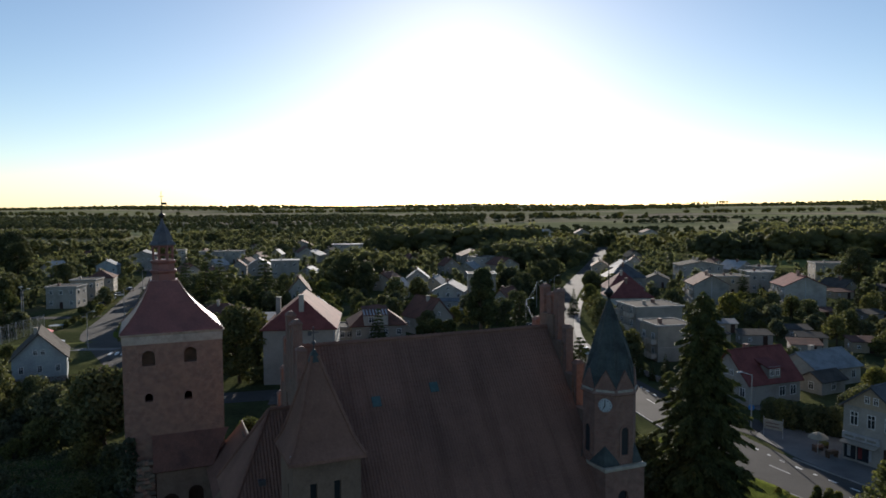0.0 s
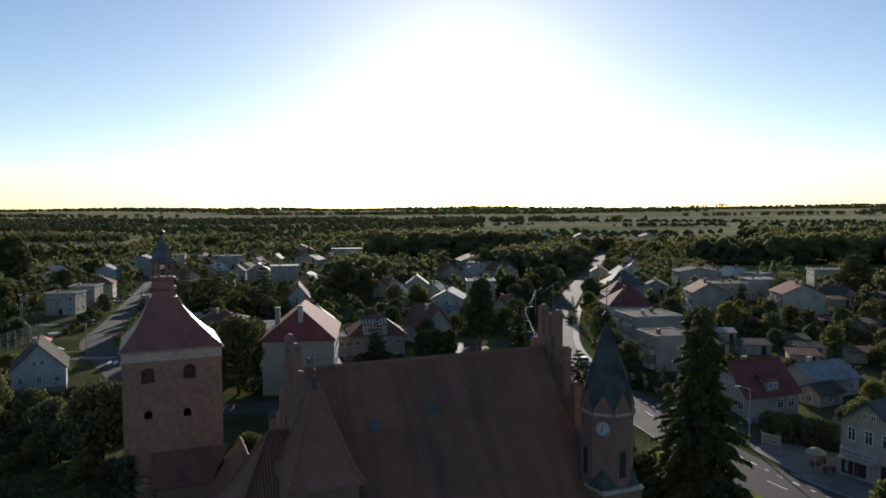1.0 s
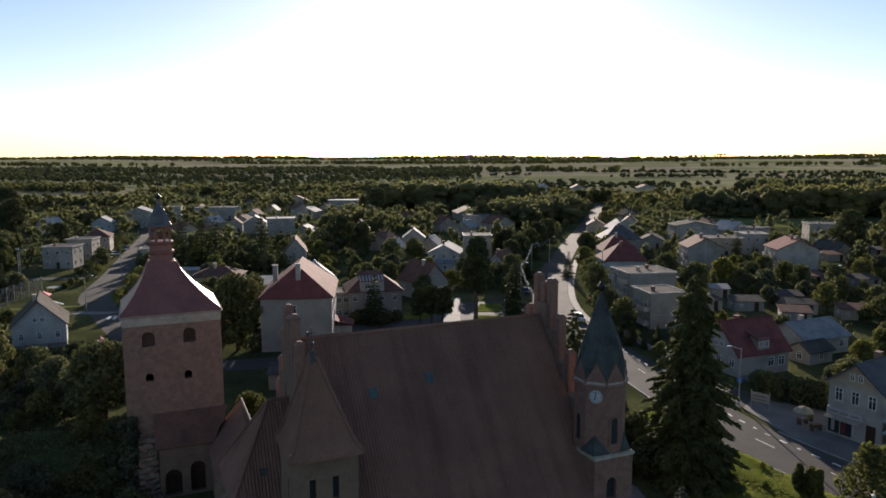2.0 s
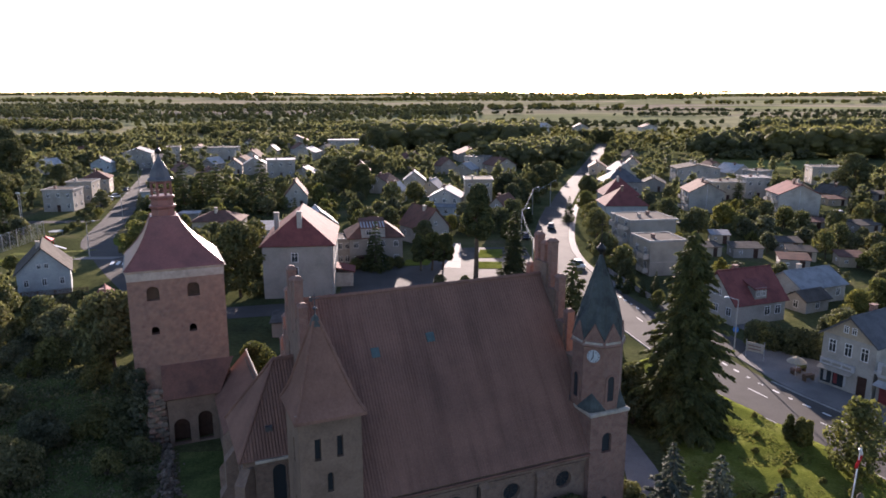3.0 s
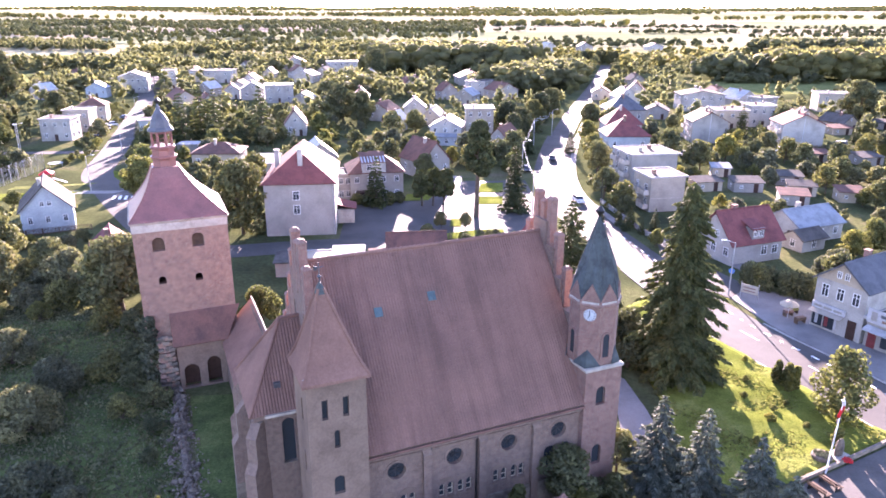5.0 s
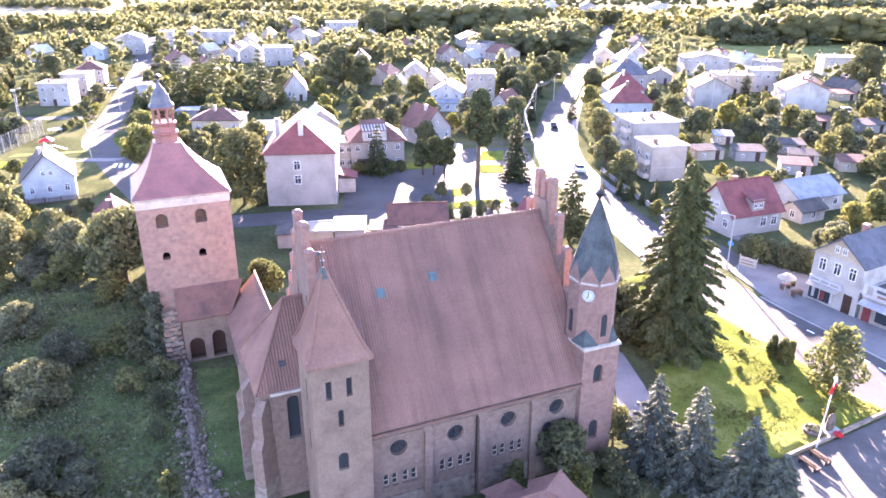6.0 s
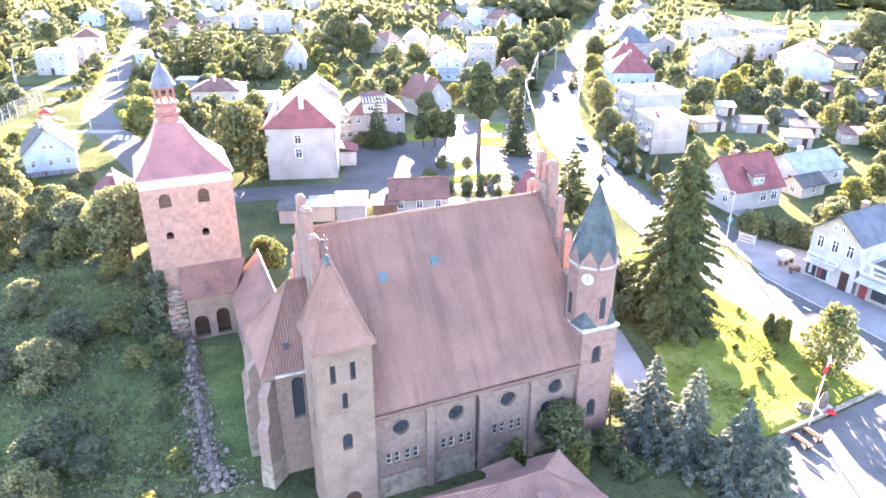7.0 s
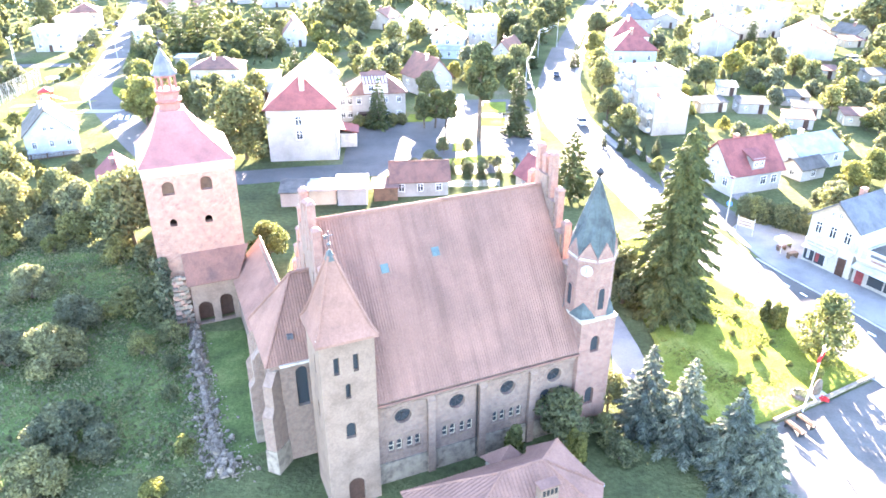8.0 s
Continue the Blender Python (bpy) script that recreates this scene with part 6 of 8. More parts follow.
def broad_tree(seed, h, r, leaves, size, material, bole=0.28, shrub=False, narrow=1.0):
    """Meshes of a leafy tree or shrub: trunk with limbs, and crown."""
    rs = np.random.RandomState(seed)
    b = bmesh.new()
    top = h * (0.55 if not shrub else 0.25)
    cen, rad = [], []
    lean = rs.uniform(-0.05, 0.05, 2) * h
    tr = 0.028 * h
    if not shrub:
        tube(b, (0, 0, -0.1), (lean[0] * 0.5, lean[1] * 0.5, top * 0.6), tr, tr * 0.75, 7)
        tube(b, (lean[0] * 0.5, lean[1] * 0.5, top * 0.6), (lean[0], lean[1], h * 0.8), tr * 0.75, tr * 0.2, 6)
    n = 15 if not shrub else 9
    for i in range(n):
        a = 2.4 * i + rs.uniform(-0.5, 0.5)
        lv = (i + 0.5) / n
        z = h * (bole + (0.92 - bole) * lv) if not shrub else h * (0.2 + 0.6 * lv)
        spread = r * (1.0 - 0.75 * abs(lv - 0.35) ** 1.3 / 0.65 ** 1.3) * rs.uniform(0.45, 0.85)
        c = np.array([lean[0] + math.cos(a) * spread * narrow, lean[1] + math.sin(a) * spread * narrow, z])
        cen.append(c), rad.append(r * rs.uniform(0.30, 0.5))
        z0 = max(h * bole * 0.6, z - spread * 0.8) if not shrub else 0.0
        tube(b, (lean[0] * z0 / h, lean[1] * z0 / h, z0), tuple(c), tr * (0.4 if not shrub else 0.6), tr * 0.1, 5)
    cen.append(np.array([lean[0], lean[1], h * 0.86])), rad.append(r * 0.35)
    v = leaf_quads(cen, rad, leaves, size, rs)
    return mesh_of("trunk", b, M["bark"]), quad_mesh("crown", v, material)


def conifer(seed, h, r, sprays, size, material, bare=0.06, droop=0.25, taper=0.85, dense=1.0):
    """Meshes of a spruce: trunk, and tiers of drooping boughs hung with needle sprays."""
    rs = np.random.RandomState(seed)
    b = bmesh.new()
    tube(b, (0, 0, -0.1), (0, 0, h * 0.97), 0.022 * h, 0.02, 7)
    out = []
    tiers = int(h * 1.5 * dense)
    bough = []
    for i in range(tiers):
        f = i / (tiers - 1)
        z = h * (bare + (0.97 - bare) * f)
        R = r * (1 - f) ** taper * rs.uniform(0.7, 1.18) + 0.12
        m = max(4, int(9 - 4 * f))
        for k in range(m):
            a = 2 * math.pi * (k + rs.uniform(-0.3, 0.3)) / m + i * 0.7
            ln = R * rs.uniform(0.72, 1.12)
            end = np.array([math.cos(a) * ln, math.sin(a) * ln, z - droop * ln + 0.12 * ln])
            bough.append((np.array([0, 0, z]), end, ln))
            if ln > 0.9 and i % 2 == 0:
                tube(b, (0, 0, z), tuple(end * 0.97 + np.array([0, 0, z]) * 0.03), 0.035, 0.012, 4)
    tot = sum(x[2] ** 1.3 for x in bough)
    for s, e, ln in bough:
        n = max(4, int(sprays * ln ** 1.3 / tot))
        t = rs.uniform(0.12, 1.05, n) ** 0.7
        d = (e - s) / ln
        side = np.array([-d[1], d[0], 0])
        off = rs.normal(size=n) * 0.17 * ln * (1.08 - t)
        p = s + np.outer(t, e - s) + np.outer(off, side)
        p[:, 2] += -0.10 * ln * (t - 0.5) ** 2 + rs.normal(size=n) * 0.06 - 0.25 * np.abs(off)
        a = d * 0.8 + np.outer(np.sign(off) * 0.7, side) + rs.normal(size=(n, 3)) * 0.22
        a[:, 2] -= 0.25
        a /= np.linalg.norm(a, axis=1)[:, None]
        nrm = np.array([0, 0, 1.0]) + rs.normal(size=(n, 3)) * 0.55
        w = np.cross(nrm, a)
        w /= np.linalg.norm(w, axis=1)[:, None]
        sz = (size * rs.uniform(0.6, 1.3, n))[:, None]
        out.append(np.stack([p - a * sz * 0.4, p - w * sz * 0.3, p + a * sz, p + w * sz * 0.3], 1).reshape(-1, 3))
    return mesh_of("trunk", b, M["bark"]), quad_mesh("crown", np.concatenate(out), material)


def plant(kind, meshes, x, y, label, turn=0.0, scale=1.0, group="", category="tree", z=None):
    ob = thing(kind, pose(x, y, height(x, y) if z is None else z, 0, 0, turn), label, category, group)
    ob.scale = (scale, scale, scale * 1.0)
    part("trunk", meshes[0], None, ob), part("crown", meshes[1], None, ob)
    return ob


BIG = conifer(3, 22.6, 5.5, 62000, 0.44, M["needle"], 0.02, 0.5, 0.56, 1.9)
plant("spruce", BIG, 23.2, 74.2, "very tall dark spruce beside the street")
for i, (x, y, h, r) in enumerate(((16.1, 52.3, 9.8, 3.0), (19.2, 50.7, 9.6, 3.1), (22.0, 46.9, 9.6, 3.3), (23.7, 44.6, 8.0, 2.9))):
    plant("blue_spruce", conifer(20 + i, h, r, 11000, 0.32, M["needle_b"], 0.03, 0.3, 0.8, 1.5), x, y, "silvery blue spruce beside the church path", group="row of blue spruces")
MAPLE = broad_tree(38, 8.2, 3.1, 2900, 0.22, M["leaf_b"], 0.1, narrow=0.9)
plant("maple_tree", MAPLE, 36.9, 64.3, "young sunlit broad-leaved tree on the lawn")
T_A = [broad_tree(50 + i, 9.0, 4.0, 5200, 0.25, M["leaf_a"]) for i in range(4)]
T_B = [broad_tree(60 + i, 8.0, 3.6, 4800, 0.24, M["leaf_b"]) for i in range(2)]
T_C = [broad_tree(70 + i, 7.0, 3.4, 4800, 0.22, M["leaf_c"]) for i in range(2)]
S_A = [broad_tree(80 + i, 3.0, 1.9, 1900, 0.15, M["leaf_a"], shrub=True) for i in range(3)]
S_B = [broad_tree(90 + i, 2.6, 1.7, 1900, 0.14, M["leaf_b"], shrub=True) for i in range(2)]
S_C = [broad_tree(95 + i, 4.2, 3.0, 7000, 0.15, M["leaf_c"], shrub=True) for i in range(2)]
CON = [conifer(100 + i, 10.0, 2.6, 2600, 0.5, M["needle"]) for i in range(3)]
LARGE = [broad_tree(110 + i, 12.5, 5.6, 8500, 0.32, M["leaf_shaded"], 0.15) for i in range(2)]

PINE = conifer(140, 11.5, 3.6, 4200, 0.6, M["needle"], 0.12, 0.1, 0.7)
F_A = [broad_tree(150 + i, 9.0, 4.0, 1400, 0.42, M["leaf_a"]) for i in range(4)]   # lighter meshes for trees far off
F_B = [broad_tree(160 + i, 8.0, 3.6, 1400, 0.42, M["leaf_b"]) for i in range(2)]
F_C = [broad_tree(170 + i, 7.0, 3.4, 1400, 0.42, M["leaf_c"]) for i in range(2)]
F_S = [broad_tree(180 + i, 3.0, 1.9, 520, 0.28, M[k], shrub=True) for i, k in enumerate(("leaf_a", "leaf_a", "leaf_b"))]
F_K = [conifer(190 + i, 10.0, 2.6, 1300, 0.68, M["needle"]) for i in range(2)]
COLUMN = broad_tree(120, 19.6, 3.7, 12000, 0.3, M["needle"], 0.47, narrow=0.72)
CONE = conifer(142, 14.2, 2.7, 9000, 0.42, M["needle"], 0.05, 0.25, 0.6, 1.4)
# dark needle material on leafy crowns paints their shadow side
TRIO = [broad_tree(144 + i, 8.2, 2.1, 5200, 0.24, M["needle"], 0.3) for i in range(2)]
NEAR = [  # meshes, x, y, scale, kind, label
    (LARGE[0], -42.0, 122.5, 1.05, "tree", "large dark broad-leaved tree beside the school"),
    (T_B[0], -69, 141.5, 1.25, "tree", "yellow-green tree by the crossing"),
    (LARGE[1], -50, 138, 0.8, "tree", "broad tree behind the bell tower"),
    (T_B[1], -26.8, 83, 0.72, "tree", "bright yellow-green tree behind the wing"),
    (T_A[0], -35, 84, 0.5, "tree", "small shaded tree behind the tower"),
    (T_C[0], -57, 92, 1.0, "tree", "silvery tree at the edge of the slope"),
    (T_C[1], -51, 96, 1.12, "tree", "pale leafy tree beside the tower"),
    (T_C[1], -66, 91, 1.15, "tree", "pale leafy tree with sunlit top"),
    (T_A[3], -62, 95, 0.85, "tree", "dark tree behind the slope"),
    (T_C[0], -75, 88, 1.15, "tree", "pale leafy tree with sunlit top"),
    (T_A[1], -84, 92, 1.2, "tree", "dark tree behind the slope"),
    (T_A[0], -43, 88, 1.22, "tree", "dark tree by the tower, tall enough to shade the slope"),
    (T_A[2], -70, 80, 1.1, "tree", "dark tree on the slope"),
    (T_A[1], -72, 99, 1.1, "tree", "dark tree on the slope"),
    (T_A[2], -47, 87, 1.22, "tree", "dark tree by the tower, tall enough to shade the slope"),
    (S_C[0], -42.5, 59.0, 1.15, "shrub", "big grey-green bush on the slope"),
    (S_C[1], -43.6, 65.5, 1.0, "shrub", "dark spreading bush on the slope"),
    (S_C[1], -47.5, 58.5, 1.0, "shrub", "grey-green bush on the slope"),
    (S_C[0], -35.6, 47.4, 1.05, "shrub", "large grey-green bush on the slope"),
    (S_C[1], -31.4, 46.6, 0.75, "shrub", "low grey-green bush on the slope"),
    (S_C[1], -34.6, 42.6, 0.95, "shrub", "pale bush at the foot of the slope"),
    (S_B[0], -25, 42, 0.7, "shrub", "yellow-green bush catching the light"),
    (S_A[0], -36, 67.5, 1.0, "shrub", "dark shrub under the tower"),
    (S_A[1], -37.5, 71, 1.3, "shrub", "dark shrub under the tower"),
]
NEAR += [
    (S_A[2], -39.5, 69, 1.2, "shrub", "dark shrub on the slope"),
    (S_A[1], -34.6, 61.4, 0.9, "shrub", "tangled shrub by the ruin"),
    (S_A[0], -30.4, 59, 0.6, "shrub", "tangled shrub by the ruin"),
    (S_C[0], -53, 72, 1.0, "shrub", "dark spreading bush on the slope"),
    # two trees added mostly out of sight behind the tower, to shade the slope
    (T_A[0], -38.5, 86, 1.05, "tree", "dark tree by the tower, tall enough to shade the slope"),
    (T_A[3], -35.5, 83, 0.9, "tree", "dark tree by the tower, tall enough to shade the slope"),
    (S_A[2], -32.5, 64, 0.9, "shrub", "tangled shrub under the tower"),
    (S_A[0], -33, 70, 1.2, "shrub", "dark shrub under the tower"),
    (S_A[1], -28.6, 54.2, 0.55, "shrub", "low scrub beside the ruin"),
    (S_A[0], -84, 86, 1.3, "shrub", "dark undergrowth below the trees"),
    (S_A[1], -78, 85, 1.4, "shrub", "dark undergrowth below the trees"),
    (S_C[0], -72, 84.5, 0.8, "shrub", "grey-green undergrowth below the trees"),
    (S_A[2], -66.5, 86, 1.5, "shrub", "dark undergrowth below the trees"),
    (S_C[1], -61, 87.5, 0.85, "shrub", "grey-green undergrowth below the trees"),
    (S_A[0], -56, 88, 1.4, "shrub", "dark undergrowth below the trees"),
    (S_A[1], -51, 89, 1.5, "shrub", "dark undergrowth below the trees"),
    (S_A[2], -46.5, 82.5, 1.3, "shrub", "dark undergrowth below the trees"),
    (S_A[0], -42, 80, 1.2, "shrub", "dark undergrowth below the trees"),
    (S_B[0], -63, 83, 1.1, "shrub", "pale bush catching the light"),
    (S_B[1], -57, 84, 1.0, "shrub", "pale bush catching the light"),
    (S_B[0], -70, 88.5, 1.2, "shrub", "pale bush catching the light"),
    (COLUMN, 0.3, 136, 1.0, "tree", "tall dark tree with a long bare trunk on the square"),
    (CONE, 8.0, 140.7, 1.0, "spruce", "dark spruce on the square"),
    (CON[1], -20.4, 143, 1.05, "spruce", "small spruce before the annex"),
]
NEAR += [
    (TRIO[0], -11.0, 143.4, 0.97, "tree", "dense dark tree in a row of three on the square"),
    (TRIO[1], -8.8, 143.8, 1.0, "tree", "dense dark tree in a row of three on the square"),
    (TRIO[0], -6.6, 144.4, 1.0, "tree", "dense dark tree in a row of three on the square"),
    (T_A[2], -6.1, 128, 0.36, "tree", "small round clipped tree on the square"),
    (T_A[0], -1.6, 128.2, 0.33, "tree", "small round clipped tree on the square"),
    (S_A[1], -8.5, 122.9, 0.8, "shrub", "dark bush at the edge of the square"),
    (T_C[0], -1.4, 116.6, 0.36, "shrub", "thin straggly bush behind the nave"),
    (T_C[1], 1.2, 118.6, 0.38, "shrub", "thin straggly bush behind the nave"),
    (T_C[0], 3.9, 120.3, 0.34, "shrub", "thin straggly bush behind the nave"),
    (S_A[0], -24.6, 143.6, 0.85, "shrub", "dark hedge bush before the annex"),
    (S_A[2], -22.6, 144.0, 0.85, "shrub", "dark hedge bush before the annex"),
    (S_A[1], -17.8, 145.4, 0.85, "shrub", "dark hedge bush before the annex"),
    (S_A[0], -16.0, 146.2, 0.8, "shrub", "dark hedge bush before the annex"),
    (PINE, 15.2, 107, 1.0, "pine", "dark pine behind the nave"),
    (T_A[3], 27.8, 152, 0.75, "tree", "dark tree beside the street"),
    (CON[0], 26.5, 203, 0.75, "spruce", "slim spruce by the street"),
    (T_A[0], 29.5, 137, 0.5, "tree", "garden tree by the flats"),
    (CON[1], 33.5, 129, 0.42, "thuja", "clipped conical thuja by a fence"),
    (T_B[0], 31.5, 119, 0.4, "tree", "small sunlit tree in a garden"),
    (T_A[2], 19.2, 80.0, 0.6, "tree", "dark leafy tree behind the turret"),
    (S_A[1], 18.2, 75.0, 1.2, "shrub", "dark bush beside the tall spruce"),
    (T_A[0], 17.2, 84.5, 0.62, "tree", "dark tree behind the turret"),
    (S_A[0], 16.6, 79.0, 1.5, "shrub", "dark bush behind the turret"),
    (S_A[2], 12.6, 51.3, 0.9, "shrub", "shaded bush against the church wall"),
    (T_A[3], 8.7, 50.3, 0.62, "tree", "leafy green tree against the church wall"),
    (T_A[1], 13.4, 55.0, 0.5, "tree", "dark shrub tree at the turret foot"),
    (S_A[1], 17.5, 54.8, 1.1, "shrub", "dark shrub at the turret foot"),
    (S_A[2], 13.5, 48.5, 0.8, "shrub", "shaded shrub by the church"),
    (S_A[0], 3.0, 46.6, 0.6, "shrub", "low shrub against the church wall"),
    (S_A[1], 5.5, 47.4, 0.6, "shrub", "low shrub against the church wall"),
    (T_B[0], 66, 116, 0.8, "tree", "bright tree behind the shop"),
    (T_B[1], 61, 112, 0.7, "tree", "bright tree behind the shop"),
    (T_C[0], 56.5, 107, 0.6, "tree", "pale garden tree behind the shop"),
]
NEAR += [
    (T_C[1], 53, 104.5, 0.55, "tree", "pale garden tree behind the hedge"),
    (T_B[0], 84, 138, 1.0, "tree", "bright tree in the gardens"),
    (T_B[1], 92, 146, 1.0, "tree", "bright tree in the gardens"),
    (T_A[2], 104, 168, 1.3, "tree", "tall tree among the gardens"),
    (T_A[1], 9.5, 190, 0.9, "tree", "leafy tree at the roadside"),
    (T_A[2], 10.5, 196, 0.8, "tree", "leafy tree at the roadside"),
    (LARGE[0], 11.0, 214, 0.75, "tree", "dense dark tree at the roadside"),
    (LARGE[1], 14.0, 224, 0.8, "tree", "dense dark tree at the roadside"),
    (LARGE[0], 9.0, 232, 0.85, "tree", "dense dark tree at the roadside"),
    (LARGE[1], 19.0, 244, 0.8, "tree", "dense dark tree at the roadside"),
    (LARGE[0], 22.0, 258, 0.85, "tree", "dense dark tree at the roadside"),
    (LARGE[1], 27.0, 275, 0.85, "tree", "dense dark tree at the roadside"),
    (T_A[0], 30.0, 176, 0.9, "tree", "garden tree beside the street"),
    (T_C[1], 31.5, 186, 0.9, "tree", "grey-green tree beside the street"),
    (T_B[1], 34.0, 222, 0.8, "tree", "sunlit tree beside the street"),
    (T_A[3], 39.0, 250, 0.9, "tree", "garden tree beside the street"),
    (LARGE[0], 125, 215, 1.15, "tree", "tall dark tree at the end of the lane"),
    (LARGE[1], 139, 236, 1.0, "tree", "tall tree at the end of the lane"),
    (CON[2], 88, 243, 0.95, "spruce", "dark spruce between the houses"),
    (CON[0], 74, 216.5, 0.55, "spruce", "small spruce at a house corner"),
    (CON[1], -90, 213, 1.5, "spruce", "tall dark spruce among gardens"),
    (CON[2], -86, 218, 1.65, "spruce", "tall dark spruce among gardens"),
    (CON[0], -81, 217, 1.6, "spruce", "tall dark spruce among gardens"),
    (CON[1], -65.5, 213, 1.75, "spruce", "tall dark spruce among gardens"),
]
NEAR += [
    (LARGE[1], -49, 258, 1.1, "tree", "dense dark tree among houses"),
    (LARGE[0], -41, 250, 0.9, "tree", "dense dark tree among houses"),
    (CON[2], -97, 227, 1.3, "spruce", "tall dark spruce among gardens"),
    (CON[0], -101.5, 208, 0.75, "spruce", "dark spruce beside the street"),
    (LARGE[0], -143, 205, 0.85, "tree", "large tree beside the cube house"),
    (LARGE[1], -151, 218, 0.85, "tree", "large tree beside the cube house"),
    (LARGE[0], -148, 245, 0.9, "tree", "large tree beside the cube house"),
    (S_A[2], -83, 116, 0.9, "shrub", "round dark shrub before the white house"),
    (S_B[1], -76, 113, 0.9, "shrub", "pale shrub before the white house"),
    (S_A[1], -69, 117, 0.8, "shrub", "dark shrub before the white house"),
    (LARGE[1], -61, 428, 1.3, "tree", "large round tree above the gardens"),
    (LARGE[0], 134, 259, 1.2, "tree", "tall broad tree beside the lane"),
    (LARGE[1], 168, 292, 1.5, "tree", "very tall tree at the edge of the meadow"),
    (LARGE[0], -228, 336, 1.6, "tree", "tall tree among scrub"),
    (LARGE[1], -241, 347, 1.5, "tree", "tall tree among scrub"),
    (LARGE[0], -218, 322, 1.2, "tree", "leafy tree among scrub"),
    (T_A[2], -12, 168, 0.7, "tree", "tree before the brown roof"),
    (T_B[0], -31, 186, 0.7, "tree", "sunlit tree behind the school"),
]
for i, (me, x, y, s, kd, lb) in enumerate(NEAR):
    plant(kd, me, x, y, lb, (i * 47) % 360, s, category="shrub" if kd == "shrub" else "tree")
    TAKEN.append((x, y, 2.0 * s))


def near_line(x, y, line, gap):
    return any((p.x - x) ** 2 + (p.y - y) ** 2 < gap * gap for p in line)


def blocked(x, y, r):
    if any((x - a) ** 2 + (y - b) ** 2 < (c + r) ** 2 for a, b, c in TAKEN):
        return True
    if near_line(x, y, MAIN, 6.5 + r * 0.6) or near_line(x, y, LEFT, 5.5 + r * 0.6) or near_line(x, y, BACK, 5.5 + r):
        return True
    return False


# trees between the side street and the gardens
for i in range(11, 60, 2):
    p, d = LEFT[i], (LEFT[i + 1] - LEFT[i - 1]).normalized()
    rn = random.Random(i)
    off = rn.uniform(7.5, 11.0)
    x, y = p.x + d.y * off, p.y - d.x * off
    if any((x - a) ** 2 + (y - b) ** 2 < (c + 0.5) ** 2 for a, b, c in TAKEN):
        continue
    plant("tree", rn.choice(F_A + F_C), x, y, "leafy roadside tree along the side street", i * 40, rn.uniform(0.4, 0.7), "trees of the side street")
    TAKEN.append((x, y, 1.2))


# trees closing in on the country road
for i in range(FORK + 26, len(MAIN) - 1, 2):
    d = (MAIN[i + 1] - MAIN[i - 1]).normalized()
    for side in (-1, 1):
        rn = random.Random(i * 2 + side)
        off = side * rn.uniform(6.5, 10.0)
        x, y = MAIN[i].x + d.y * off, MAIN[i].y - d.x * off
        if rn.random() < 0.75 and not any((x - a) ** 2 + (y - b) ** 2 < (c + 1) ** 2 for a, b, c in TAKEN):
            plant("tree", rn.choice(F_A), x, y, "dark tree beside the country road", i * 40, rn.uniform(0.45, 0.8), "trees of the country road")
            TAKEN.append((x, y, 1.5))
for i, (x, y) in enumerate(((86, 537), (93, 536), (98, 542), (80, 541), (90, 548), (103, 536), (75, 534))):
    plant("tree", LARGE[i % 2], x, y, "large dark tree closing off the road", i * 80, 0.75, "trees of the country road")


# garden trees of the town, thinning towards the square
rng = random.Random(11)
count = 0
while count < 205:
    y = rng.uniform(140, 262)
    x = rng.uniform(-0.74, 0.70) * y + rng.uniform(-15, 15)
    if -30 < x < 16 and y < 172 or -112 < x < -85 and 138 < y < 182 or -136 < x < -105 and 180 < y < 211:
        continue
    if blocked(x, y, 1.0):
        continue
    me, kd, lb, cat = rng.choice(((rng.choice(F_A), "tree", "garden tree with dark green leaves", "tree"), (rng.choice(F_A), "tree", "leafy dark green tree between houses", "tree"), (rng.choice(F_B), "tree", "yellow-green tree lit from behind", "tree"), (rng.choice(F_C), "tree", "grey-green tree among the gardens", "tree"), (rng.choice(F_K), "spruce", "dark spruce among the gardens", "tree"), (rng.choice(F_S[:2]), "shrub", "dark shrub among the gardens", "shrub"), (F_S[2], "shrub", "sunlit shrub among the gardens", "shrub")))
    s = rng.uniform(0.5, 0.95)
    if kd == "shrub":
        s = rng.uniform(0.8, 1.4)
    plant(kd, me, x, y, lb, rng.uniform(0, 360), s, "garden trees of the town", cat)
    TAKEN.append((x, y, 1.1 * s))
    count += 1
count = 0
while count < 130:   # gardens nearer by, at both sides
    x, y = (rng.uniform(-130, -58), rng.uniform(84, 150)) if rng.random() < 0.4 else (rng.uniform(46, 125), rng.uniform(100, 205))
    if blocked(x, y, 0.7) or -112 < x < -85 and 138 < y < 180:
        continue
    me, kd, lb, cat = rng.choice(((rng.choice(F_S[:2]), "shrub", "dark shrub in a garden", "shrub"), (F_S[2], "shrub", "sunlit shrub in a garden", "shrub"), (rng.choice(F_A), "tree", "small dark tree in a garden", "tree"), (rng.choice(F_C), "tree", "small grey-green tree in a garden", "tree"), (rng.choice(F_B), "tree", "small bright tree in a garden", "tree")))
    plant(kd, me, x, y, lb, rng.uniform(0, 360), rng.uniform(0.4, 0.75) if kd == "tree" else rng.uniform(0.7, 1.2), "gardens", cat)
    TAKEN.append((x, y, 1.0))
    count += 1


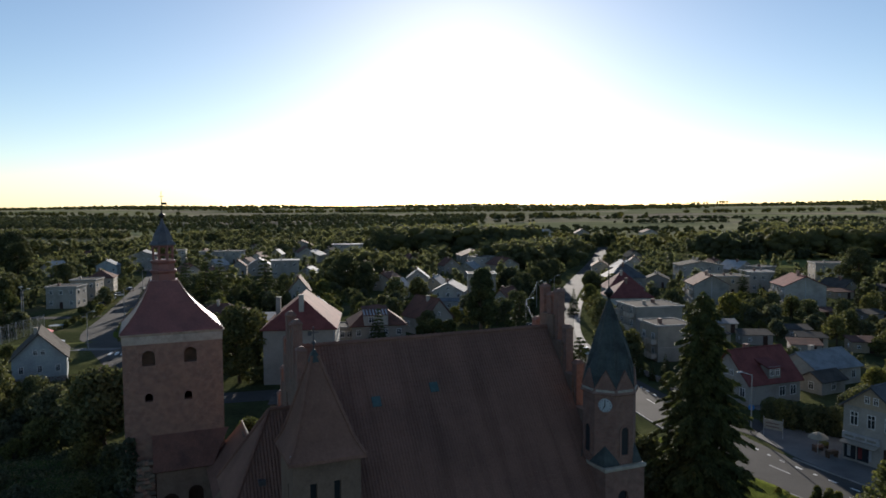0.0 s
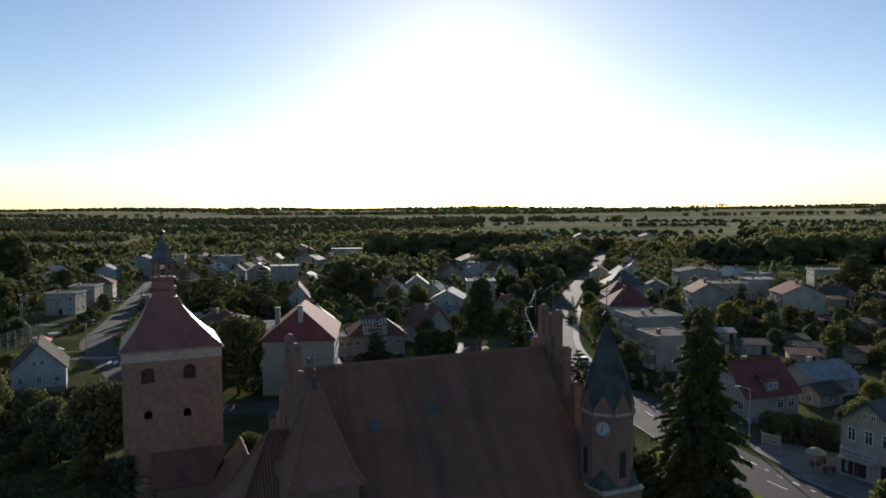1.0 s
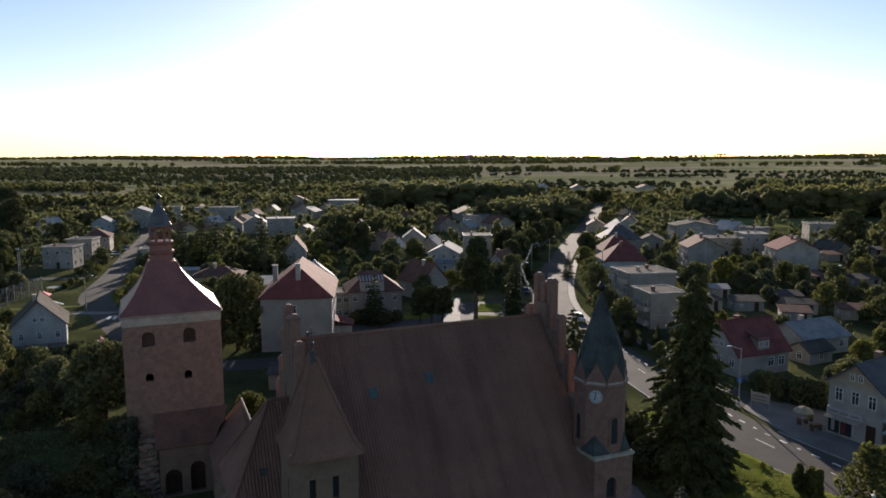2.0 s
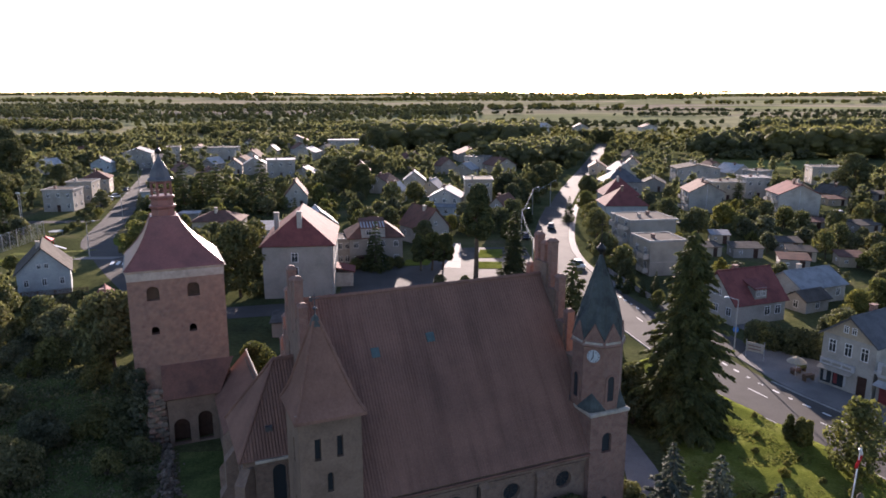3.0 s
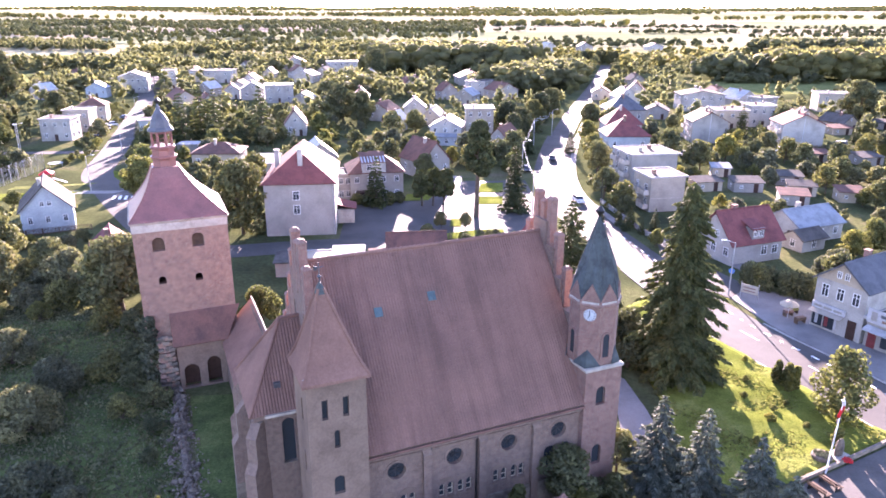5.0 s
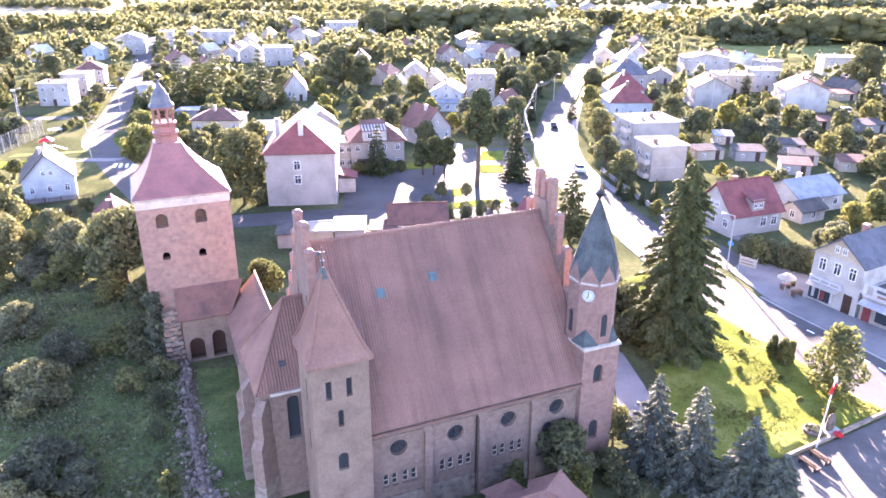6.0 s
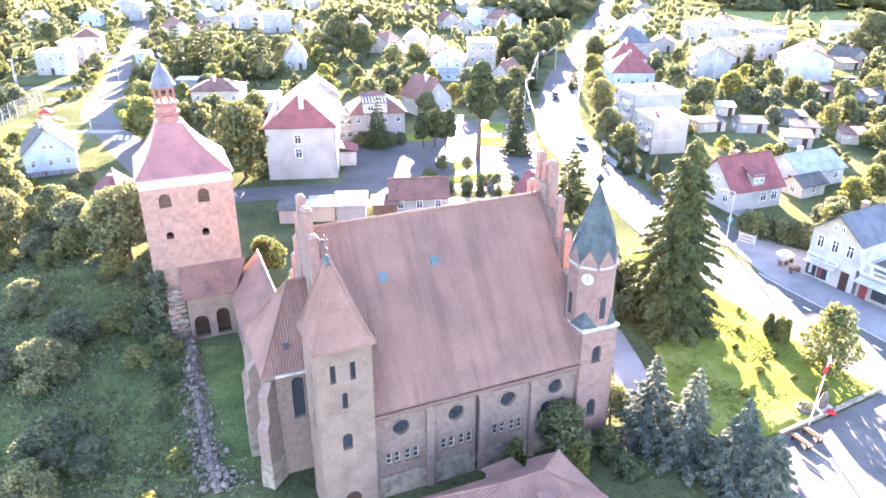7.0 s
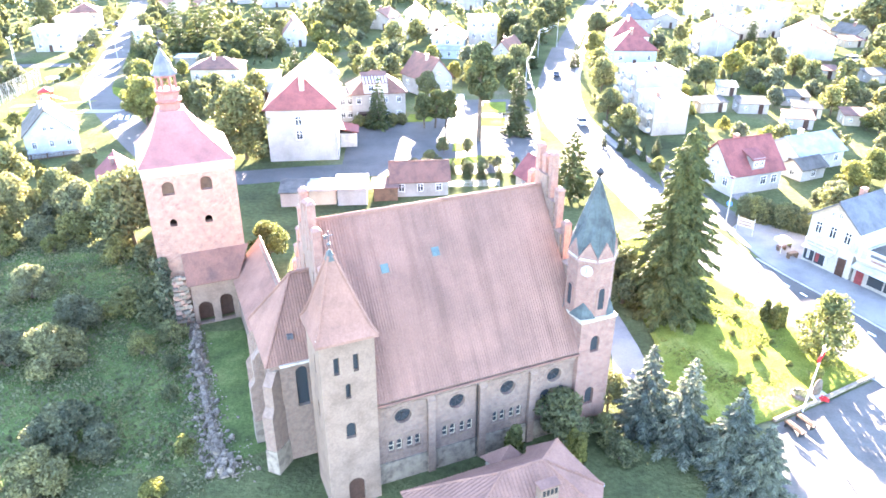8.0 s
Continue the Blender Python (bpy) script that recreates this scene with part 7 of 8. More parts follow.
# ---- distant woods: each tree a tuft of leaf sprays ----
def lobe_shapes():
    """A few knobbly crown lobes to build far trees from."""
    shapes = []
    for k in range(8):
        bm = bmesh.new()
        bmesh.ops.create_icosphere(bm, subdivisions=2 if k < 4 else 1, radius=1.0)
        pts = []
        for v in bm.verts:
            c = v.co.copy()
            f = 1 + 0.34 * noise.noise(c * 1.6 + Vector((k * 3.1, 0, 0))) + 0.22 * noise.noise(c * 3.7 + Vector((0, k * 2.3, 0)))
            pts.append(tuple(c * f))
        shapes.append((np.array(pts), np.array([[v.index for v in f.verts] for f in bm.faces])))
        bm.free()
    return shapes


LOBES = lobe_shapes()


def woods(name, test, bounds, n, label, seed, size=(7.0, 13.0), lobes=4, quads=26, quad=0.55, fine=True, wide=1.0, core=1.0):
    """Many far trees as one sheet: knobbly crowns of several lobes, fringed with leaf sprays."""
    rs = np.random.RandomState(seed)
    V, F, Q, made, tries, base = [], [], [], 0, 0, 0
    while made < n and tries < n * 40:
        tries += 1
        x, y = rs.uniform(*bounds[0]), rs.uniform(*bounds[1])
        if not test(x, y):
            continue
        hgt = rs.uniform(*size)
        z = height(x, y)
        slim = rs.rand() < 0.15
        r = hgt * (rs.uniform(0.14, 0.2) if slim else rs.uniform(0.26, 0.46))
        cen, rad = [], []
        for k in range(lobes):
            f = (k + 0.5) / lobes
            off = r * (0.15 if k == lobes - 1 else 0.5)
            cen.append((x + rs.normal() * off, y + rs.normal() * off, z + hgt * (0.28 + 0.55 * f))), rad.append(r * rs.uniform(0.55, 0.8) * (1.0 - 0.35 * f))
        for c, q in zip(cen, rad):
            p, f = LOBES[(0 if fine else 4) + rs.randint(4)]
            a = rs.uniform(0, 6.28)
            rot = np.array([[math.cos(a), -math.sin(a), 0], [math.sin(a), math.cos(a), 0], [0, 0, 1]])
            V.append((p @ rot.T) * q * core * np.array([1.05 * wide, 1.05, max(0.75, 0.3 * hgt / lobes * 1.6 / q)]) + np.array(c))
            F.append(f + base)
            base += len(p)
        if quads:
            Q.append(leaf_quads(cen, np.array(rad) * 1.12 * (1 + wide) / 2, quads, quad, rs, 0.95, 1.1))
        made += 1
    V, F = np.concatenate(V), np.concatenate(F)
    nq = 0
    if Q:
        Q = np.concatenate(Q)
        nq = len(Q) // 4
        V = np.concatenate([V, Q])
    me = bpy.data.meshes.new(name)
    me.vertices.add(len(V))
    me.vertices.foreach_set("co", V.astype(np.float32).ravel())
    idx = np.concatenate([F.ravel(), base + np.arange(nq * 4)]).astype(np.int32)
    me.loops.add(len(idx))
    me.loops.foreach_set("vertex_index", idx)
    me.polygons.add(len(F) + nq)
    me.polygons.foreach_set("loop_start", np.concatenate([np.arange(0, len(F) * 3, 3), len(F) * 3 + np.arange(0, nq * 4, 4)]).astype(np.int32))
    me.update(calc_edges=True)
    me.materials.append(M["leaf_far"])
    return tagged(new(name, me), label, "woods", kind="stuff")


def clear(x, y, gap=9):
    return not near_line(x, y, MAIN, gap) and not any((x - a) ** 2 + (y - b) ** 2 < (c + 2) ** 2 for a, b, c in TAKEN)


patchy = lambda x, y, s, lim: noise.noise((x / s, y / s, 1.7)) > lim
banded = lambda x, y, a, b, lim: noise.noise((x / a, y / b, 6.3)) > lim
def open_ground(x, y):
    return -30 < x < 16 and y < 172 or math.hypot(x + 262, (y - 408) * 1.05) < 52 or math.hypot(x + 374, (y - 590) * 0.9) < 78 or 110 < x < 220 and 345 < y < 432 or -112 < x < -85 and 138 < y < 182 or -136 < x < -105 and 180 < y < 211 or near_line(x, y, LEFT, 6.5) or near_line(x, y, BACK, 8)


woods("town_trees", lambda x, y: -0.76 * y < x < 0.72 * y and clear(x, y, 7.5) and not open_ground(x, y), ((-420, 400), (215, 560)), 880, "crowded garden trees between the far houses", 8, (4.5, 10.5), 4, 150, 0.36, False, 1.0, 0.72)
woods("town_shrubs", lambda x, y: -0.76 * y < x < 0.72 * y and clear(x, y, 7.5) and not open_ground(x, y), ((-230, 230), (110, 330)), 900, "shrubs and hedges of the town gardens", 9, (1.6, 3.4), 2, 55, 0.22, False, 1.0, 0.75)
woods("woodland", lambda x, y: y > 411 + 5 * noise.noise((x / 14, 0, 2.0)) and x < 0.74 * y and clear(x, y), ((168, 335), (404, 452)), 420, "dense dark wood behind the meadow", 1, (14, 20), 5, 190, 0.6, False, 1.2, 0.92)
woods("woodland", lambda x, y: math.hypot((x - 148) / 20, (y - 428) / 16) < 1 and clear(x, y), ((120, 172), (408, 450)), 60, "rounded clump of trees behind the meadow", 11, (12, 17), 5, 190, 0.6, False, 1.2, 0.92)
woods("hedgerow", lambda x, y: y > 403 + (x - 130) * 0.03, ((128, 186), (402, 409)), 46, "dusky hedgerow along the edge of the meadow", 12, (4.5, 7), 3, 120, 0.4, False, 1.3, 0.9)
woods("woodland", lambda x, y: 0.36 * y < x < 0.76 * y and y > 600 + 14 * noise.noise((x / 60, 0, 5.0)), ((205, 560), (585, 665)), 560, "second dark belt of wood beyond the first", 13, (13, 18), 4, 110, 0.7, False, 1.35, 0.92)
woods("woodland", lambda x, y: -10 < x - (y - 345) * 0.62 < 30 and clear(x, y, 7), ((-10, 70), (345, 412)), 120, "dense belt of trees beside the road", 2, (10, 15), 5, 180, 0.5, False, 1.15, 0.9)
woods("woodland", lambda x, y: -0.15 * y < x < 0.075 * y and clear(x, y), ((-85, 45), (462, 560)), 330, "solid dark wood above the gardens", 14, (14, 20), 5, 130, 0.65, False, 1.25, 0.92)
woods("woodland", lambda x, y: 0.10 * y < x < 0.36 * y and clear(x, y) and patchy(x, y, 60, 0.05), ((40, 260), (410, 640)), 260, "loose copses and bushes along the fields", 15, (5, 11), 4, 90, 0.5, False, 1.2, 0.85)
woods("woodland", lambda x, y: -0.72 * y < x < -0.09 * y and clear(x, y, 8) and not open_ground(x, y) and patchy(x, y, 80, 0.0), ((-560, -10), (330, 760)), 1600, "scattered trees and scrub beyond the houses", 3, (5, 12), 4, 90, 0.5, False, 1.15, 0.75)
woods("woodland", lambda x, y: -0.72 * y < x < 0.0 * y and clear(x, y) and banded(x, y, 260, 70, 0.02), ((-1150, 0), (740, 1700)), 2300, "wide stretch of distant woodland", 4, (7, 13), 2, 8, 1.0, False, 1.5)
woods("woodland", lambda x, y: -0.75 * y < x < 0.72 * y and banded(x, y, 1100, 150, 0.27), ((-3000, 2900), (1300, 4300)), 3200, "far copses on the horizon", 5, (7, 13), 1, 2, 1.6, False, 3.2)
woods("woodland", lambda x, y: 0.0 * y < x < 0.72 * y and clear(x, y) and banded(x, y, 330, 45, 0.3), ((20, 900), (620, 1400)), 700, "hedgerows between the far fields", 6, (3.5, 8), 2, 8, 0.9, False, 2.6)
woods("woodland", lambda x, y: -0.75 * y < x < 0.72 * y and banded(x, y, 1500, 260, -0.08), ((-3300, 3200), (3300, 4550)), 1600, "dark woods along the horizon", 7, (9, 15), 1, 0, 1.6, False, 3.5)


# ---- things of the street and the gardens ----
def make_car(x, y, turn, paint, label, van=False):
    ob = thing("car", pose(x, y, height(x, y) + 0.05, 0, 0, turn), label, "car", "parked cars")
    L, Wd, Hb, Ht = (4.2, 1.75, 0.85, 1.45) if not van else (4.9, 1.9, 1.0, 2.0)
    b = bmesh.new()
    h = Wd / 2
    prof = [(-L / 2, 0.35), (-L / 2, Hb * 0.9), (-L / 2 + 0.9, Hb), (L / 2 - 0.25, Hb), (L / 2, Hb * 0.85), (L / 2, 0.35)]
    loft(b, [[(px, s * k, z) for px, z in prof] for s, k in ((-h, 0.94), (-h, 1.0), (h, 1.0), (h, 0.94))][1:3])
    part("body", b, paint, ob)
    b = bmesh.new()
    loft(b, [[(-L / 2 + 0.9, -h + 0.06, Hb), (L / 2 - 0.3, -h + 0.06, Hb), (L / 2 - 0.3, h - 0.06, Hb), (-L / 2 + 0.9, h - 0.06, Hb)], [(-L / 2 + 1.6, -h + 0.2, Ht - 0.06), (L / 2 - 0.75, -h + 0.2, Ht - 0.06), (L / 2 - 0.75, h - 0.2, Ht - 0.06), (-L / 2 + 1.6, h - 0.2, Ht - 0.06)]])
    part("cabin_glass", b, M["glass"], ob)
    b = bmesh.new()
    loft(b, [square((L - 2.3) / 2, Ht - 0.06, 0.42, 0, h - 0.18), square((L - 2.5) / 2, Ht, 0.42, 0, h - 0.25)])
    part("roof", b, paint, ob)
    for sx in (-L / 2 + 0.8, L / 2 - 0.8):
        for sy in (-h + 0.06, h - 0.06):
            b = bmesh.new()
            tube(b, (sx, sy - 0.1, 0.3), (sx, sy + 0.1, 0.3), 0.31, 0.31, 12)
            wheel = part("wheel", b, M["black"], ob)
            b = bmesh.new()
            tube(b, (sx, sy - 0.11, 0.3), (sx, sy + 0.11, 0.3), 0.18, 0.18, 10)
            part("rim", b, M["zinc"], wheel)
    for sy in (-h + 0.3, h - 0.3):
        b = bmesh.new()
        box(b, -L / 2 - 0.02, -L / 2 + 0.05, sy - 0.18, sy + 0.18, 0.58, 0.72)
        part("headlight", b, M["glass2"], ob)


car_dark = rough_mat("dark_car_paint", (0.035, 0.04, 0.05), None, 0.25, 2.0, 9.0, 0.0)
car_blue = rough_mat("blue_car_paint", (0.05, 0.09, 0.2), None, 0.25, 2.0, 9.0, 0.0)
make_car(22.0, 148.5, 100, M["whitepaint"], "pale car on the main street")
make_car(20.4, 192, 80, car_dark, "dark car on the main street")
make_car(12.6, 178, 95, car_dark, "dark car parked at the kerb")
make_car(86, 207.5, 8, M["whitepaint"], "white estate car before the houses")
make_car(107, 215, 12, M["whitepaint"], "white van beside a garage", True)
make_car(64.5, 206.5, 20, M["zinc"], "silver car in a yard")
make_car(77, 203, 5, car_blue, "blue car half hidden by shrubs")
make_car(112, 210, -20, M["zinc"], "light car at the end of the lane")
make_car(58, 200, 40, M["roof_metal"], "pale car among the gardens")


def street_lamp(x, y, turn, h=8.0):
    ob = thing("street_lamp", pose(x, y, 0, 0, 0, turn), "slim grey street lamp on a concrete mast", "lamp", "street lamps")
    b = bmesh.new()
    tube(b, (0, 0, 0), (0, 0, h), 0.11, 0.07, 8)
    part("mast", b, M["kerb"], ob)
    b = bmesh.new()
    tube(b, (0, 0, h - 0.05), (1.4, 0, h + 0.35), 0.04, 0.035, 6)
    part("arm", b, M["zinc"], ob)
    b = bmesh.new()
    loft(b, [square(0.1, h + 0.25, 1.6, 0, 0.1), square(0.36, h + 0.3, 1.6, 0, 0.14), square(0.3, h + 0.42, 1.6, 0, 0.1)])
    part("lamp_head", b, M["zinc"], ob)


for x, y, tn in ((11.6, 140, 0), (11.4, 175, 0), (17, 215, 10), (36.9, 97.6, 180), (-101.5, 197, 0), (-126, 258, 0), (-86.5, 152, 0), (-73, 148, 180), (-130, 195, 0), (24, 232, 20)):
    street_lamp(x, y, tn)


def cable(pts, sag, name="cable"):
    b = bmesh.new()
    for p, q in zip(pts, pts[1:]):
        P, Q = Vector(p), Vector(q)
        polytube(b, [P.lerp(Q, k / 8) - Vector((0, 0, sag * 4 * (k / 8) * (1 - k / 8))) for k in range(9)], 0.022, 4)
    tagged(new(name, mesh_of(name, b, M["zinc"])), "overhead cable strung between masts", "cable")


cable([(11.6, 140, 7.8), (11.4, 175, 7.8), (17, 215, 7.8), (24, 232, 7.8)], 0.7)
cable([(11.6, 140, 7.3), (11.4, 175, 7.3), (17, 215, 7.3), (24, 232, 7.3)], 0.8)

# flag on the green
fl = thing("flagpole", pose(32.0, 56.1, 0.0), "white flagpole with a furled red and white flag", "flagpole")
b = bmesh.new()
tube(b, (0, 0, 0), (0.35, 0.1, 7.6), 0.075, 0.05, 10)
part("pole", b, M["whitepaint"], fl)
b = bmesh.new()
loft(b, [ngon(0.05, 7.55, 8, 0.35, 0.1), ngon(0.09, 7.65, 8, 0.35, 0.1), ngon(0.02, 7.75, 8, 0.35, 0.1)])
part("knob", b, M["gold"], fl)
for z0, z1, mt, nm in ((6.9, 7.4, M["whitepaint"], "white_cloth"), (5.7, 6.9, M["red"], "red_cloth")):
    b = bmesh.new()
    loft(b, [[(0.32 + 0.12 * math.sin(z * 3) + 0.13 * math.cos(a) * (1 + 0.3 * math.sin(3 * a)), 0.08 + 0.12 * math.sin(a) * (1 + 0.35 * math.cos(4 * a)), z) for a in [2 * math.pi * i / 14 for i in range(14)]] for z in np.linspace(z0, z1, 6)])
    part(nm, b, mt, fl, smooth=True)

mo = thing("monument", pose(34.2, 58.6, 0.1, 0, 0, 30), "rough pale memorial stone on a low slab", "monument")
b = bmesh.new()
rs = np.random.RandomState(4)
loft(b, [[(r * math.cos(a) * (1 + 0.12 * rs.normal() * 0.6), 0.55 * r * math.sin(a), z) for a in [2 * math.pi * i / 9 for i in range(9)]] for r, z in ((0.5, 0.2), (0.55, 0.7), (0.48, 1.25), (0.36, 1.7), (0.14, 1.9))])
part("memorial_stone", b, M["stone"], mo)
b = bmesh.new()
box(b, -0.9, 0.9, -0.8, 0.7, 0, 0.2)
part("slab", b, M["coping"], mo)
wr = thing("flower_wreath", pose(34.6, 57.7, 0.3, 0, 0, 30), "red flower arrangement lying before the stone", "flowers")
b = bmesh.new()
for k in range(40):
    a, r = rs.uniform(0, 6.28), rs.uniform(0, 0.45)
    loft(b, [ngon(0.08, 0.0, 5, r * math.cos(a), r * math.sin(a)), ngon(0.1, 0.1, 5, r * math.cos(a), r * math.sin(a)), ngon(0.03, 0.2, 5, r * math.cos(a), r * math.sin(a))])
part("red_bloom", b, M["red"], wr)
pl = thing("flower_bed", pose(32.6, 58.3, 0.1), "round planted stone bed with small flowers", "flower bed")
b = bmesh.new()
loft(b, [ngon(0.95, 0, 16), ngon(0.9, 0.35, 16), ngon(0.75, 0.4, 16)])
part("planter", b, M["stone"], pl)
b = bmesh.new()
for k in range(60):
    a, r = rs.uniform(0, 6.28), rs.uniform(0, 0.75)
    loft(b, [ngon(0.09, 0.35, 5, r * math.cos(a), r * math.sin(a)), ngon(0.11, 0.5, 5, r * math.cos(a), r * math.sin(a)), ngon(0.03, 0.62, 5, r * math.cos(a), r * math.sin(a))])
part("planting", b, M["leaf_c"], pl)


def picnic_bench(x, y, turn):
    ob = thing("bench", pose(x, y, 0.05, 0, 0, turn) @ Matrix.Scale(0.82, 4), "brown slatted timber bench beside the green", "bench", "benches by the green")
    for k in range(4):
        b = bmesh.new()
        box(b, -1.15, 1.15, -0.42 + k * 0.22, -0.24 + k * 0.22, 0.44, 0.5)
        part("slat", b, M["wood"], ob)
    for k in range(2):
        b = bmesh.new()
        slab(b, [(-1.15, 0.5, 0.62 + k * 0.24), (1.15, 0.5, 0.62 + k * 0.24), (1.15, 0.56, 0.8 + k * 0.24), (-1.15, 0.56, 0.8 + k * 0.24)], 0.05)
        part("back_slat", b, M["wood"], ob)
    for s in (-0.95, 0.95):
        b = bmesh.new()
        box(b, s - 0.06, s + 0.06, -0.4, 0.5, 0, 0.44)
        part("leg", b, M["iron"], ob)


picnic_bench(30.2, 53.3, 118), picnic_bench(31.6, 54.3, 118)

# kerb wall round the green
b = bmesh.new()
for p, q in (((28.7, 54.4), (35.8, 58.6)), ((35.8, 58.6), (41.4, 62.0))):
    P, Q = Vector((*p, 0)), Vector((*q, 0))
    d = (Q - P).normalized() * 0.14
    n = Vector((d.y, -d.x, 0))
    loft(b, [[P + n + Vector((0, 0, z)), Q + n + Vector((0, 0, z)), Q - n + Vector((0, 0, z)), P - n + Vector((0, 0, z))] for z in (0.05, 0.42)])
tagged(new("low_wall", mesh_of("low_wall", b, M["stone"])), "low stone edging wall round the green", "wall")

for x, y, h, r in ((33.7, 71.9, 3.0, 0.62), (34.5, 71.2, 3.1, 0.62), (34.4, 70.3, 2.6, 0.55), (35.2, 70.8, 2.9, 0.6), (34.9, 60.4, 1.9, 0.55), (4.3, 48.6, 3.3, 0.85), (9.2, 48.5, 3.4, 0.65), (9.95, 48.2, 3.2, 0.65)):
    rs2 = np.random.RandomState(int(x * 10))
    bm = bmesh.new()
    tube(bm, (0, 0, -0.1), (0, 0, h * 0.8), 0.07, 0.02, 6)
    cen = [(0.15 * r * math.cos(k), 0.15 * r * math.sin(k), h * (0.12 + 0.12 * k)) for k in range(7)]
    rad = [r * (1 - 0.09 * abs(k - 2)) * 0.95 for k in range(7)]
    crown = quad_mesh("crown", leaf_quads(cen, rad, 1500, 0.16, rs2, 1.1), M["leaf_b"])
    plant("thuja", (mesh_of("trunk", bm, M["bark"]), crown), x, y, "dense upright thuja bush", group="thujas", category="shrub", z=0.1)
for i, (x, y, s) in enumerate(((29.2, 68.8, 0.26), (30.6, 72.4, 0.26), (31.4, 66.4, 0.24), (33, 67.5, 0.2), (30.2, 64.2, 0.38), (33.4, 63.2, 0.26), (36.5, 66.2, 0.22), (27.4, 60.2, 0.34), (32.2, 77.2, 0.24))):
    plant("low_shrub", S_B[i % 2], x, y, "low clipped shrub on the green", i * 50, s, "low shrubs on the green", "shrub", z=0.1)

# clipped hedge beside the shop, sign board, sunshade
for i in (0, 1, 2, 4, 5, 6, 7):
    bm = bmesh.new()
    tube(bm, (0, 0, -0.1), (0, 0, 1.6), 0.06, 0.02, 5)
    rs2 = np.random.RandomState(200 + i)
    cr = quad_mesh("crown", leaf_quads([(0, 0, 0.9), (0.2, 0.1, 1.9), (-0.1, 0, 2.7)], [1.5, 1.6, 1.3], 2000, 0.2, rs2, 1.0), M["leaf_a"])
    plant("hedge_bush", (mesh_of("trunk", bm, M["bark"]), cr), 41.0 + i * 1.05, 101.2 - i * 0.72, "clipped dark hedge bush beside the shop", group="hedge beside the shop", category="hedge")
sb = thing("sign_board", pose(38.9, 95.4, 0.1, 0, 0, -40), "reddish advertising board on two posts", "sign")
b = bmesh.new()
box(b, -1.15, 1.15, -0.04, 0.04, 1.1, 2.4)
bd = part("board", b, M["cream"], sb)
for z in (1.4, 1.85):
    b = bmesh.new()
    box(b, -0.9, 0.8, -0.06, -0.04, z, z + 0.16)
    part("lettering_bar", b, M["brick_turret"], bd)
for s in (-1.2, 1.2):
    b = bmesh.new()
    tube(b, (s, 0.06, 0), (s, 0.06, 2.7), 0.05, 0.05)
    part("post", b, M["zinc"], sb)
rsn = thing("road_sign", pose(38.0, 100.5, 0.1, 0, 0, -30), "blue round road sign on a post", "road sign")
b = bmesh.new()
tube(b, (0, 0, 0), (0, 0, 3.0), 0.04, 0.04)
part("post", b, M["zinc"], rsn)
b = bmesh.new()
loft(b, [[(0.42 * math.cos(2 * math.pi * i / 20), d, 2.6 + 0.42 * math.sin(2 * math.pi * i / 20)) for i in range(20)] for d in (-0.07, -0.04)])
part("disc", b, M["bluepaint"], rsn)
um = thing("parasol", pose(41.9, 89.4, 0.14), "pale market parasol over a stall before the shop", "parasol")
b = bmesh.new()
tube(b, (0, 0, 0), (0, 0, 2.7), 0.04, 0.03)
part("pole", b, M["zinc"], um)
b = bmesh.new()
loft(b, [ngon(1.25, 2.05, 8), ngon(1.2, 2.12, 8), ngon(0.7, 2.5, 8), ngon(0.04, 2.75, 8)])
part("canopy", b, M["tan"], um)
for x, y, w, mt, lb in ((42.4, 90.5, 0.6, M["brick_turret"], "reddish crate stand before the shop"), (43.0, 88.2, 0.7, M["wood"], "wooden crate stand before the shop"), (43.4, 91.3, 0.6, M["leaf_b"], "potted greenery before the shop")):
    st = thing("crate_stand", pose(x, y, 0.14, 0, 0, 20), lb, "stand")
    b = bmesh.new()
    box(b, -w, w, -0.35, 0.35, 0.5, 0.62), box(b, -w, w, -0.3, 0.3, 0.62, 0.85)
    part("tray", b, mt, st)
    for s in (-w + 0.06, w - 0.06):
        b = bmesh.new()
        box(b, s - 0.04, s + 0.04, -0.3, 0.3, 0, 0.5)
        part("leg", b, M["wood"], st)

